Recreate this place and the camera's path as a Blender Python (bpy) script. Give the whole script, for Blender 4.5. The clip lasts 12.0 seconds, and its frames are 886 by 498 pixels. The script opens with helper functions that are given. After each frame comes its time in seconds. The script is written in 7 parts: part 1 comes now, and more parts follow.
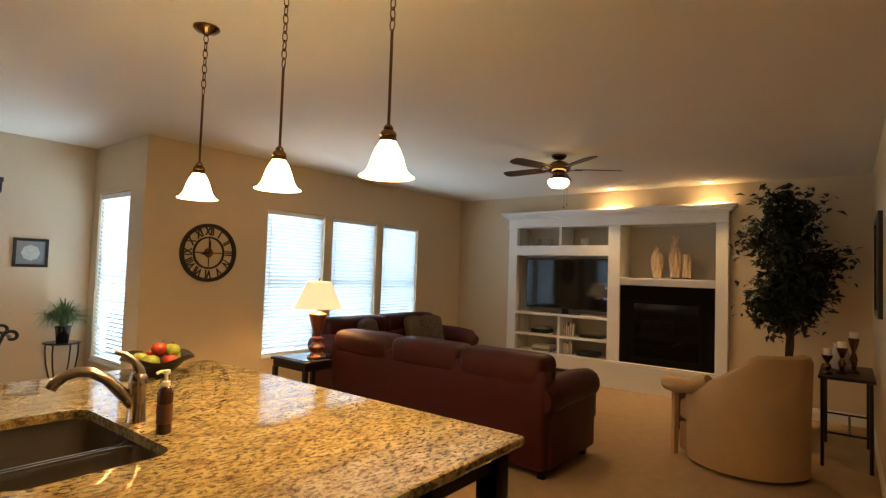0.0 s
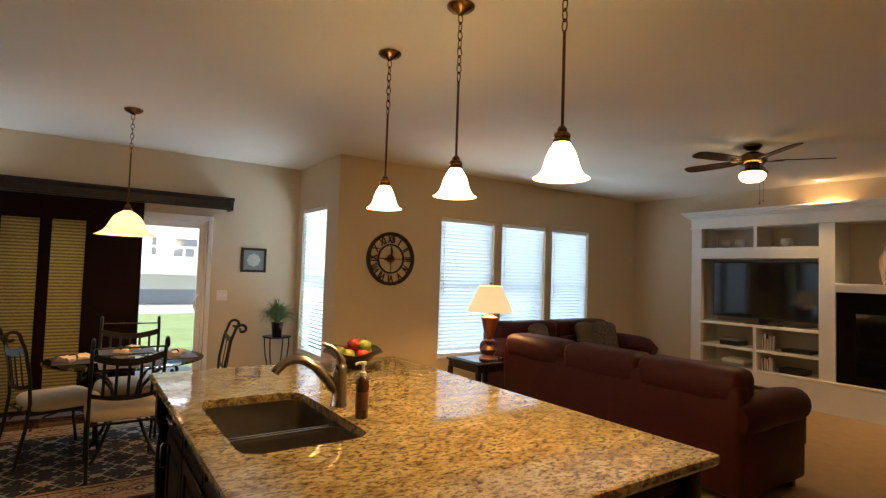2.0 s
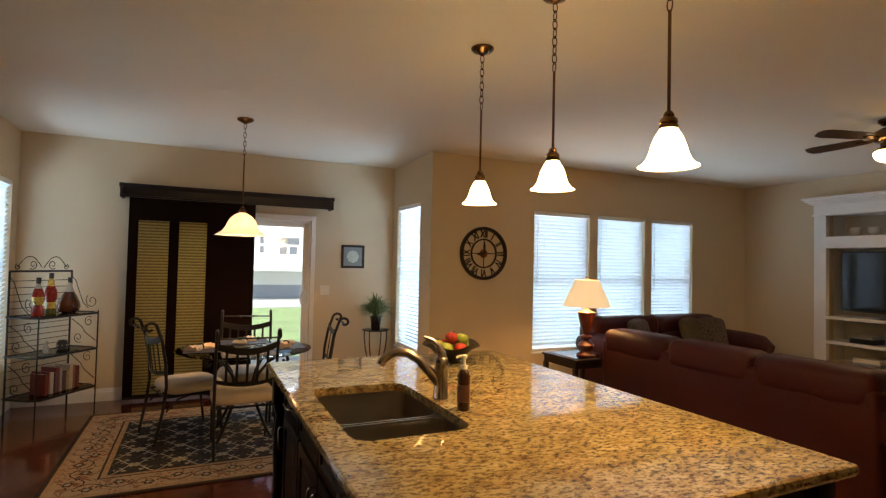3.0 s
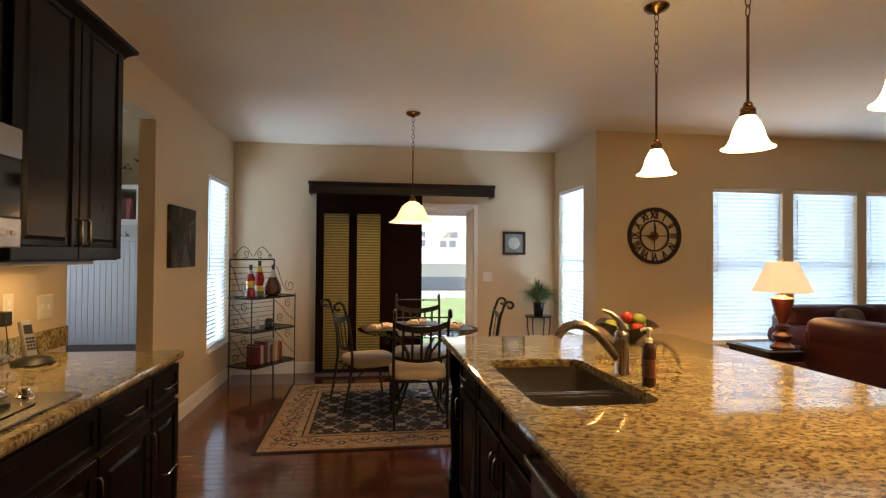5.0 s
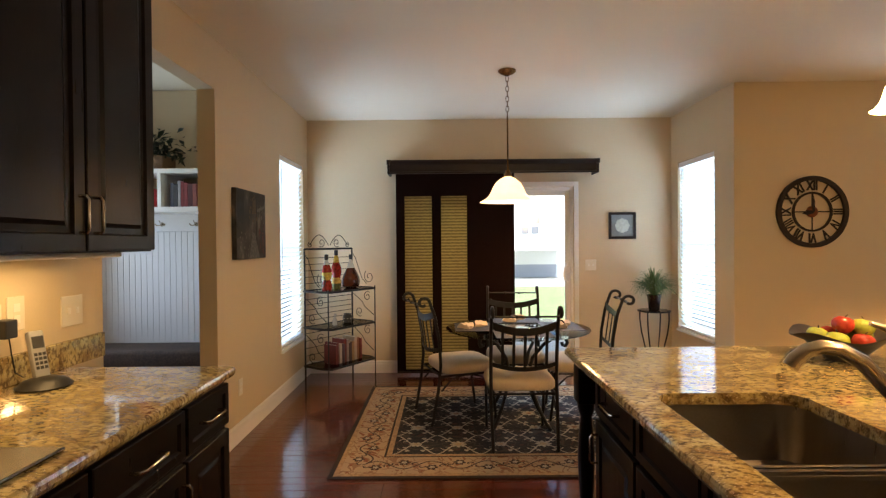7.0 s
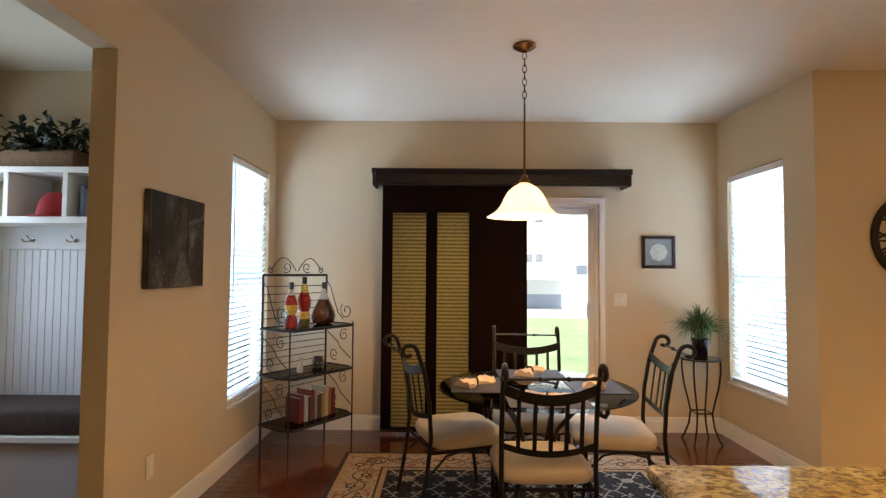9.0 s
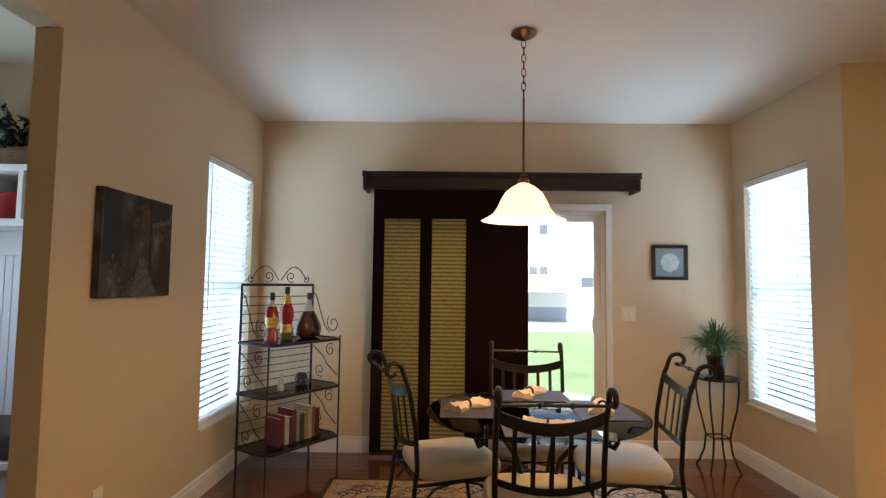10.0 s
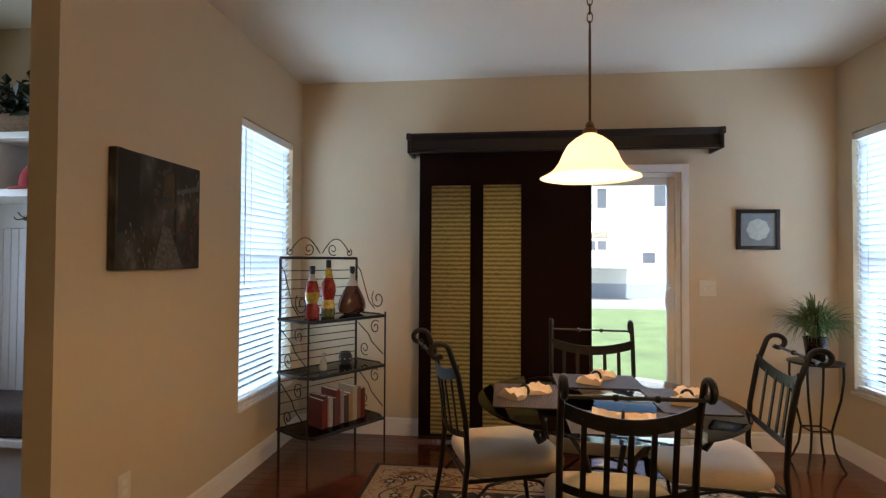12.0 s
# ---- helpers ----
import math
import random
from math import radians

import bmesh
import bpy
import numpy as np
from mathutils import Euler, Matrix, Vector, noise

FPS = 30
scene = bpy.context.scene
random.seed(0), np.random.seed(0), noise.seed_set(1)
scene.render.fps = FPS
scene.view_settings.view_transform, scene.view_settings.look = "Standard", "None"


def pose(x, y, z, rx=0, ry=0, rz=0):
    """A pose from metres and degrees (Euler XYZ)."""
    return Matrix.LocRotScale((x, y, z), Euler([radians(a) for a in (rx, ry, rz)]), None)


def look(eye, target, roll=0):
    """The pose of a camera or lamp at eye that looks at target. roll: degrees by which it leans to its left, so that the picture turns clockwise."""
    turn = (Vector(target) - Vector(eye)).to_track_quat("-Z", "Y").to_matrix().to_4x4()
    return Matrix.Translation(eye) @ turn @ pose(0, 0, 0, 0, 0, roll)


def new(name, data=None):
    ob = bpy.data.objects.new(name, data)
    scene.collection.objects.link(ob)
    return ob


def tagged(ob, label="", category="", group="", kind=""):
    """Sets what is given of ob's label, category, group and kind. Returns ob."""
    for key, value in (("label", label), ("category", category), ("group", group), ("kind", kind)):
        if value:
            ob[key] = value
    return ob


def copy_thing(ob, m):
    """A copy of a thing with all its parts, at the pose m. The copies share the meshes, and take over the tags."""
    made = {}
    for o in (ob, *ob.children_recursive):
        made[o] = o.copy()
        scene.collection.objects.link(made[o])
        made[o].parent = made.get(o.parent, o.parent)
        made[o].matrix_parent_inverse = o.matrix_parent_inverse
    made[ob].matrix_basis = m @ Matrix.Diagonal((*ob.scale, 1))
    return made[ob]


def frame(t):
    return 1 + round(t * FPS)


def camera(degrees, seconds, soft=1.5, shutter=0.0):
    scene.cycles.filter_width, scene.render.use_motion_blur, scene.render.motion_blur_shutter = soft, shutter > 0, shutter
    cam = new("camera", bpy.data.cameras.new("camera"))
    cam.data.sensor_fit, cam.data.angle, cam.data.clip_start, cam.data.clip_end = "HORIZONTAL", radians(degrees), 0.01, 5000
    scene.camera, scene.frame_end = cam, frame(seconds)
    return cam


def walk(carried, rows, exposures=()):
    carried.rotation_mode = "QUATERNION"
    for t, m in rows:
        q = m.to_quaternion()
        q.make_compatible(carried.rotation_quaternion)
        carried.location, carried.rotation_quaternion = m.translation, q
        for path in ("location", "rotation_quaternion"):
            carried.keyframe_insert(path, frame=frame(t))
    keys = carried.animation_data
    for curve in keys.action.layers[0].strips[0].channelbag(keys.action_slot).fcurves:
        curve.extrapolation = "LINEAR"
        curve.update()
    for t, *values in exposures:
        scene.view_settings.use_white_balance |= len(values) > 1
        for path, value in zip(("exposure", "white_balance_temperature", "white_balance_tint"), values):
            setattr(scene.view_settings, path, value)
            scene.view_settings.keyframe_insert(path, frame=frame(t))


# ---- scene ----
cam = camera(80.0, 12.0, soft=1.3)
PATH = [
    (0, (0.503, 0.259, 1.494), (2.087, 1.476, 1.582), 1.9),
    (0.5, (0.489, 0.265, 1.49), (1.971, 1.604, 1.592), 2.2),
    (1, (0.487, 0.264, 1.486), (1.867, 1.708, 1.591), 2.1),
    (1.5, (0.475, 0.263, 1.481), (1.735, 1.813, 1.582), 2.1),
    (2, (0.466, 0.263, 1.48), (1.598, 1.91, 1.569), 1.9),
    (2.5, (0.454, 0.269, 1.475), (1.458, 1.997, 1.554), 1.6),
    (3, (0.431, 0.271, 1.479), (1.27, 2.086, 1.538), 1.3),
    (3.5, (0.403, 0.259, 1.464), (1.071, 2.143, 1.509), 1.0),
    (5.5, (0.337, 0.339, 1.379), (0.497, 2.333, 1.395), 0.5),
    (6, (0.304, 0.544, 1.386), (0.355, 2.544, 1.378), 0.4),
    (6.5, (0.267, 0.766, 1.388), (0.288, 2.766, 1.371), -0.2),
    (7, (0.272, 1.045, 1.375), (0.265, 3.045, 1.355), -0.5),
    (9, (0.307, 2.065, 1.376), (0.297, 4.064, 1.459), 0.4),
    (9.5, (0.36, 2.265, 1.363), (0.328, 4.261, 1.476), 0.6),
    (10, (0.384, 2.368, 1.362), (0.355, 4.363, 1.491), 0.7),
    (10.5, (0.396, 2.45, 1.335), (0.356, 4.445, 1.47), 0.7),
    (11, (0.393, 2.554, 1.319), (0.354, 4.551, 1.432), 0.4),
    (11.5, (0.375, 2.648, 1.318), (0.264, 4.643, 1.392), 0.3),
    (12, (0.387, 2.724, 1.325), (0.156, 4.71, 1.367), 0.3),
]
EXPO = [(0, 0.84, 6250, 13), (1, 0.90, 6200, 12), (1.5, 0.74, 6250, 13), (2.5, 0.48, 6300, 15), (3.5, 0.52, 6250, 15), (5.5, 0.70, 6250, 18), (6.5, 0.92, 6200, 16), (7, 1.04, 6200, 16),
        (9, 1.00, 6100, 17), (9.5, 0.94, 5950, 16), (10.5, 0.74, 5650, 14), (11.5, 0.60, 5650, 14), (12, 0.54, 5800, 16)]
walk(cam, [(t, look(e, g, r)) for t, e, g, r in PATH], EXPO)

# ---------------------------------------------------------------- sizes
XW, XE = -1.19, 7.74          # west wall, living room east wall
XB = 2.69                     # east wall of the dining bay
YN, YC = 6.69, 5.465           # dining north wall, clock wall
YS, YK = 0.05, -1.8           # living room south wall, kitchen south wall
HC = 2.70                     # ceiling
TH = 0.115                    # wall thickness
CT = 0.915                    # counter height

# ---------------------------------------------------------------- world and light
world = bpy.data.worlds.new("sky")
scene.world = world
world.use_nodes = True
wn = world.node_tree
sky = wn.nodes.new("ShaderNodeTexSky")
sky.sky_type, sky.sun_disc = "NISHITA", False
sky.sun_elevation, sky.sun_rotation = radians(48), radians(177)
sky.air_density, sky.dust_density = 1.0, 3.0
wn.nodes["Background"].inputs["Strength"].default_value = 0.15
wn.links.new(sky.outputs[0], wn.nodes["Background"].inputs["Color"])
sun = new("sun", bpy.data.lights.new("sun", "SUN"))
sun.data.energy, sun.data.angle, sun.data.color = 5.0, radians(3), (1.0, 0.96, 0.9)
sun.matrix_world = look((0.5, -8, 9), (0, 0, 0))


def area_lamp(name, eye, target, w, h, watts, colour):
    ob = new(name, bpy.data.lights.new(name, "AREA"))
    ob.data.shape, ob.data.size, ob.data.size_y = "RECTANGLE", w, h
    ob.data.energy, ob.data.color = watts, colour
    ob.matrix_world = look(eye, target)
    return ob


def point_lamp(name, place, watts, colour, radius=0.04):
    ob = new(name, bpy.data.lights.new(name, "POINT"))
    ob.data.energy, ob.data.color, ob.data.shadow_soft_size = watts, colour, radius
    ob.location = place
    return ob


def spot_lamp(name, place, target, watts, colour, angle=100):
    ob = new(name, bpy.data.lights.new(name, "SPOT"))
    ob.data.energy, ob.data.color, ob.data.shadow_soft_size = watts, colour, 0.04
    ob.data.spot_size, ob.data.spot_blend = radians(angle), 0.8
    ob.matrix_world = look(place, target)
    return ob


DAY = (0.70, 0.86, 1.0)
WARM = (1.0, 0.60, 0.22)
DAYW = 35.0
for nm, (cx, w) in {"a": (4.417, 0.82), "b": (5.345, 0.78), "c": (6.232, 0.75)}.items():
    area_lamp("window_and_fill_daylight", (cx, YC + TH + 0.12, 1.33), (cx, YC - 1, 1.33), w, 1.64, DAYW * 0.7, DAY)
area_lamp("window_and_fill_daylight", (XB + TH + 0.12, 6.155, 1.34), (XB - 1, 6.155, 1.34), 0.72, 1.66, DAYW, DAY)
area_lamp("window_and_fill_daylight", (XW - TH - 0.12, 6.12, 1.30), (XW + 1, 6.12, 1.30), 0.76, 1.76, DAYW, DAY)
# unseen fill lamp added to brighten the mudroom; its window is assumed
area_lamp("window_and_fill_daylight", (XW - 1.6 - TH - 0.1, 4.75, 1.5), (XW, 5.0, 1.2), 0.6, 1.2, 11, DAY)
# the sky over the patio, let in by the sliding door
area_lamp("door_daylight", (1.28, YN + 0.75, 2.35), (1.0, YN - 1.8, 0.5), 0.75, 0.7, 26, DAY)
PEND = [(1.837, 2.845), (1.837, 2.178), (1.835, 1.542)]
for px, py in PEND:
    point_lamp("pendant_bulb", (px, py, 1.81), 15, WARM, 0.05)
point_lamp("dining_bulb", (0.76, 5.10, 1.74), 17, WARM, 0.06)
point_lamp("table_lamp_bulb", (3.965, 4.465, 1.2), 10, WARM, 0.05)
spot_lamp("fan_bulb", (5.33, 2.545, 2.355), (5.33, 2.545, 0), 24, WARM, 168)
for cy in (1.61, 2.80):
    spot_lamp("can_bulb", (7.50, cy, 2.685), (7.60, cy, 0), 52, WARM, 120)
for cy in (2.7, 2.0):
    area_lamp("under_cabinet_light", (-1.0, cy, 1.333), (-1.0, cy, 0), 0.12, 0.45, 1.2, (1.0, 0.62, 0.22))

# ---------------------------------------------------------------- materials


def nodes_of(name):
    m = bpy.data.materials.new(name)
    m.use_nodes = True
    return m, m.node_tree, m.node_tree.nodes["Principled BSDF"]


def mat(name, colour, rough=0.5, metal=0.0, vary=0.12, scale=6.0, bump=0.0, fine=60.0, coat=0.0, stretch=(1, 1, 1), dark=None, island=0.0, spec=0.5):
    """A surface with a broad and a fine variation of colour, roughness and relief."""
    m, t, b = nodes_of(name)
    co = t.nodes.new("ShaderNodeTexCoord")
    mp = t.nodes.new("ShaderNodeMapping")
    mp.inputs["Scale"].default_value = stretch
    t.links.new(co.outputs["Object"], mp.inputs["Vector"])
    n1, n2 = t.nodes.new("ShaderNodeTexNoise"), t.nodes.new("ShaderNodeTexNoise")
    n1.inputs["Scale"].default_value, n1.inputs["Detail"].default_value = scale, 4
    n2.inputs["Scale"].default_value, n2.inputs["Detail"].default_value = fine, 3
    for n in (n1, n2):
        t.links.new(mp.outputs[0], n.inputs["Vector"])
    add = t.nodes.new("ShaderNodeMath")
    add.operation = "MULTIPLY_ADD"
    t.links.new(n2.outputs[0], add.inputs[0])
    add.inputs[1].default_value = 0.5
    half = t.nodes.new("ShaderNodeMath")
    half.operation = "MULTIPLY"
    half.inputs[1].default_value = 0.5
    t.links.new(n1.outputs[0], half.inputs[0])
    t.links.new(half.outputs[0], add.inputs[2])
    ramp = t.nodes.new("ShaderNodeValToRGB")
    d = dark or tuple(c * (1 - vary) for c in colour)
    l = tuple(min(1, c * (1 + vary)) for c in colour)
    ramp.color_ramp.elements[0].position, ramp.color_ramp.elements[0].color = 0.3, (*d, 1)
    ramp.color_ramp.elements[1].position, ramp.color_ramp.elements[1].color = 0.7, (*l, 1)
    t.links.new(add.outputs[0], ramp.inputs[0])
    out = ramp.outputs[0]
    if island:
        info = t.nodes.new("ShaderNodeObjectInfo")
        hsv = t.nodes.new("ShaderNodeHueSaturation")
        mr = t.nodes.new("ShaderNodeMapRange")
        mr.inputs["To Min"].default_value, mr.inputs["To Max"].default_value = 1 - island, 1 + island
        t.links.new(info.outputs["Random"], mr.inputs["Value"])
        t.links.new(mr.outputs[0], hsv.inputs["Value"])
        t.links.new(out, hsv.inputs["Color"])
        out = hsv.outputs[0]
    t.links.new(out, b.inputs["Base Color"])
    rr = t.nodes.new("ShaderNodeMapRange")
    rr.inputs["To Min"].default_value, rr.inputs["To Max"].default_value = max(0.02, rough * 0.8), min(1, rough * 1.2)
    t.links.new(n1.outputs[0], rr.inputs["Value"])
    t.links.new(rr.outputs[0], b.inputs["Roughness"])
    b.inputs["Metallic"].default_value = metal
    b.inputs["Coat Weight"].default_value = coat
    b.inputs["Coat Roughness"].default_value = 0.08
    b.inputs["Specular IOR Level"].default_value = spec
    if bump:
        bp = t.nodes.new("ShaderNodeBump")
        bp.inputs["Strength"].default_value, bp.inputs["Distance"].default_value = bump, 0.004
        t.links.new(add.outputs[0], bp.inputs["Height"])
        t.links.new(bp.outputs[0], b.inputs["Normal"])
    return m


def glow(name, colour, strength, rough=0.4, let=0.0):
    m, t, b = nodes_of(name)
    n = t.nodes.new("ShaderNodeTexNoise")
    n.inputs["Scale"].default_value = 9
    mr = t.nodes.new("ShaderNodeMapRange")
    mr.inputs["To Min"].default_value, mr.inputs["To Max"].default_value = strength * 0.85, strength * 1.15
    t.links.new(n.outputs[0], mr.inputs["Value"])
    b.inputs["Base Color"].default_value = (*colour, 1)
    b.inputs["Emission Color"].default_value = (*colour, 1)
    t.links.new(mr.outputs[0], b.inputs["Emission Strength"])
    b.inputs["Roughness"].default_value = rough
    if let:
        mix, tr = t.nodes.new("ShaderNodeMixShader"), t.nodes.new("ShaderNodeBsdfTransparent")
        tr.inputs["Color"].default_value = (*colour, 1)
        mix.inputs[0].default_value = let
        t.links.new(b.outputs[0], mix.inputs[1])
        t.links.new(tr.outputs[0], mix.inputs[2])
        t.links.new(mix.outputs[0], t.nodes["Material Output"].inputs["Surface"])
    return m


def glass(name, tint=(0.95, 1.0, 0.98), shine=0.08):
    """A thin clear pane: mostly see-through, with gloss by Fresnel."""
    m = bpy.data.materials.new(name)
    m.use_nodes = True
    t = m.node_tree
    t.nodes.clear()
    out, mix = t.nodes.new("ShaderNodeOutputMaterial"), t.nodes.new("ShaderNodeMixShader")
    tr, gl, fr = t.nodes.new("ShaderNodeBsdfTransparent"), t.nodes.new("ShaderNodeBsdfGlossy"), t.nodes.new("ShaderNodeFresnel")
    tr.inputs["Color"].default_value = (*tint, 1)
    gl.inputs["Roughness"].default_value = shine
    fr.inputs["IOR"].default_value = 1.45
    t.links.new(fr.outputs[0], mix.inputs[0])
    t.links.new(tr.outputs[0], mix.inputs[1])
    t.links.new(gl.outputs[0], mix.inputs[2])
    t.links.new(mix.outputs[0], out.inputs["Surface"])
    return m


def sheer(name, colour, through_part, wave=0.0):
    """Thin stuff that lets light through: slats, shades, woven blinds."""
    m, t, b = nodes_of(name)
    out = t.nodes["Material Output"]
    mix, tl = t.nodes.new("ShaderNodeMixShader"), t.nodes.new("ShaderNodeBsdfTranslucent")
    mix.inputs[0].default_value = through_part
    b.inputs["Base Color"].default_value = (*colour, 1)
    b.inputs["Roughness"].default_value = 0.55
    tl.inputs["Color"].default_value = (*colour, 1)
    if wave:
        co, wv, rp = t.nodes.new("ShaderNodeTexCoord"), t.nodes.new("ShaderNodeTexWave"), t.nodes.new("ShaderNodeValToRGB")
        wv.bands_direction = "Z"
        wv.inputs["Scale"].default_value, wv.inputs["Distortion"].default_value = wave, 1.6
        wv.inputs["Detail"].default_value, wv.inputs["Detail Scale"].default_value = 3, 4
        t.links.new(co.outputs["Object"], wv.inputs["Vector"])
        rp.color_ramp.elements[0].color = (*(c * 0.35 for c in colour), 1)
        rp.color_ramp.elements[1].color = (*colour, 1)
        t.links.new(wv.outputs[0], rp.inputs[0])
        t.links.new(rp.outputs[0], b.inputs["Base Color"])
        t.links.new(rp.outputs[0], tl.inputs["Color"])
        bp = t.nodes.new("ShaderNodeBump")
        bp.inputs["Strength"].default_value, bp.inputs["Distance"].default_value = 0.5, 0.003
        t.links.new(wv.outputs[0], bp.inputs["Height"])
        t.links.new(bp.outputs[0], b.inputs["Normal"])
    t.links.new(b.outputs[0], mix.inputs[1])
    t.links.new(tl.outputs[0], mix.inputs[2])
    t.links.new(mix.outputs[0], out.inputs["Surface"])
    return m


def granite_mat():
    m, t, b = nodes_of("granite")
    co, mp = t.nodes.new("ShaderNodeTexCoord"), t.nodes.new("ShaderNodeMapping")
    mp.inputs["Rotation"].default_value = (0, 0, radians(35))
    mp.inputs["Scale"].default_value = (1.0, 1.75, 1.2)
    t.links.new(co.outputs["Object"], mp.inputs["Vector"])
    big, mid, fine = (t.nodes.new("ShaderNodeTexNoise") for _ in range(3))
    for n, s, d in ((big, 9, 6), (mid, 40, 7), (fine, 120, 4)):
        n.inputs["Scale"].default_value, n.inputs["Detail"].default_value = s, d
        n.inputs["Roughness"].default_value = 0.62
        t.links.new(mp.outputs[0], n.inputs["Vector"])
    r1 = t.nodes.new("ShaderNodeValToRGB")
    e = r1.color_ramp.elements
    e[0].position, e[0].color = 0.30, (0.20, 0.12, 0.05, 1)
    e[1].position, e[1].color = 0.72, (0.53, 0.46, 0.25, 1)
    x = e.new(0.5)
    x.color = (0.39, 0.31, 0.13, 1)
    t.links.new(big.outputs[0], r1.inputs[0])
    r2 = t.nodes.new("ShaderNodeValToRGB")
    r2.color_ramp.elements[0].position, r2.color_ramp.elements[0].color = 0.42, (0.80, 0.80, 0.80, 1)
    r2.color_ramp.elements[1].position, r2.color_ramp.elements[1].color = 0.525, (0, 0, 0, 1)
    t.links.new(mid.outputs[0], r2.inputs[0])
    mx = t.nodes.new("ShaderNodeMixRGB")
    mx.inputs[2].default_value = (0.075, 0.045, 0.024, 1)
    t.links.new(r2.outputs[0], mx.inputs[0])
    t.links.new(r1.outputs[0], mx.inputs[1])
    r3 = t.nodes.new("ShaderNodeValToRGB")
    r3.color_ramp.elements[0].position, r3.color_ramp.elements[0].color = 0.58, (0, 0, 0, 1)
    r3.color_ramp.elements[1].position, r3.color_ramp.elements[1].color = 0.68, (0.8, 0.8, 0.8, 1)
    t.links.new(fine.outputs[0], r3.inputs[0])
    mx2 = t.nodes.new("ShaderNodeMixRGB")
    mx2.inputs[2].default_value = (0.66, 0.56, 0.37, 1)
    t.links.new(r3.outputs[0], mx2.inputs[0])
    t.links.new(mx.outputs[0], mx2.inputs[1])
    t.links.new(mx2.outputs[0], b.inputs["Base Color"])
    b.inputs["Roughness"].default_value = 0.06
    b.inputs["Coat Weight"].default_value, b.inputs["Coat Roughness"].default_value = 0.3, 0.04
    return m


def rug_mat(name, ground, motif, third, scale):
    """Woven pile with a curling, flowered pattern."""
    m, t, b = nodes_of(name)
    co = t.nodes.new("ShaderNodeTexCoord")
    nz = t.nodes.new("ShaderNodeTexNoise")
    nz.inputs["Scale"].default_value, nz.inputs["Detail"].default_value = 4.0, 2
    va = t.nodes.new("ShaderNodeVectorMath")
    va.operation = "MULTIPLY_ADD"
    va.inputs[1].default_value = (0.35, 0.35, 0)
    t.links.new(co.outputs["Object"], nz.inputs["Vector"])
    t.links.new(nz.outputs["Color"], va.inputs[0])
    t.links.new(co.outputs["Object"], va.inputs[2])
    v1, v2 = t.nodes.new("ShaderNodeTexVoronoi"), t.nodes.new("ShaderNodeTexVoronoi")
    v1.feature, v1.inputs["Scale"].default_value = "DISTANCE_TO_EDGE", scale
    v2.inputs["Scale"].default_value = scale * 1.4
    t.links.new(va.outputs[0], v1.inputs["Vector"])
    t.links.new(va.outputs[0], v2.inputs["Vector"])
    ra, rb = t.nodes.new("ShaderNodeValToRGB"), t.nodes.new("ShaderNodeValToRGB")
    ra.color_ramp.interpolation = rb.color_ramp.interpolation = "CONSTANT"
    ra.color_ramp.elements[0].color, ra.color_ramp.elements[1].position, ra.color_ramp.elements[1].color = (1, 1, 1, 1), 0.036, (0, 0, 0, 1)
    rb.color_ramp.elements[0].color, rb.color_ramp.elements[1].position, rb.color_ramp.elements[1].color = (1, 1, 1, 1), 0.30, (0, 0, 0, 1)
    t.links.new(v1.outputs["Distance"], ra.inputs[0])
    t.links.new(v2.outputs["Distance"], rb.inputs[0])
    a, c = t.nodes.new("ShaderNodeMixRGB"), t.nodes.new("ShaderNodeMixRGB")
    a.inputs[1].default_value, a.inputs[2].default_value = (*ground, 1), (*third, 1)
    c.inputs[2].default_value = (*motif, 1)
    t.links.new(rb.outputs[0], a.inputs[0])
    t.links.new(ra.outputs[0], c.inputs[0])
    t.links.new(a.outputs[0], c.inputs[1])
    t.links.new(c.outputs[0], b.inputs["Base Color"])
    b.inputs["Roughness"].default_value = 0.95
    f = t.nodes.new("ShaderNodeTexNoise")
    f.inputs["Scale"].default_value = 220
    t.links.new(co.outputs["Object"], f.inputs["Vector"])
    bp = t.nodes.new("ShaderNodeBump")
    bp.inputs["Strength"].default_value, bp.inputs["Distance"].default_value = 0.5, 0.004
    t.links.new(f.outputs[0], bp.inputs["Height"])
    t.links.new(bp.outputs[0], b.inputs["Normal"])
    return m


def ramp_art(name, colours, scale, rough=0.6):
    """A painted surface: blurred strokes in a few colours."""
    m, t, b = nodes_of(name)
    co, mp, n = t.nodes.new("ShaderNodeTexCoord"), t.nodes.new("ShaderNodeMapping"), t.nodes.new("ShaderNodeTexNoise")
    mp.inputs["Scale"].default_value = scale
    n.inputs["Scale"].default_value, n.inputs["Detail"].default_value = 3.0, 6
    t.links.new(co.outputs["Object"], mp.inputs["Vector"])
    t.links.new(mp.outputs[0], n.inputs["Vector"])
    r = t.nodes.new("ShaderNodeValToRGB")
    e = r.color_ramp.elements
    e[0].position, e[0].color = 0.30, (*colours[0], 1)
    e[1].position, e[1].color = 0.75, (*colours[-1], 1)
    for i, c in enumerate(colours[1:-1]):
        x = e.new(0.30 + 0.45 * (i + 1) / (len(colours) - 1))
        x.color = (*c, 1)
    t.links.new(n.outputs[0], r.inputs[0])
    t.links.new(r.outputs[0], b.inputs["Base Color"])
    b.inputs["Roughness"].default_value = rough
    return m


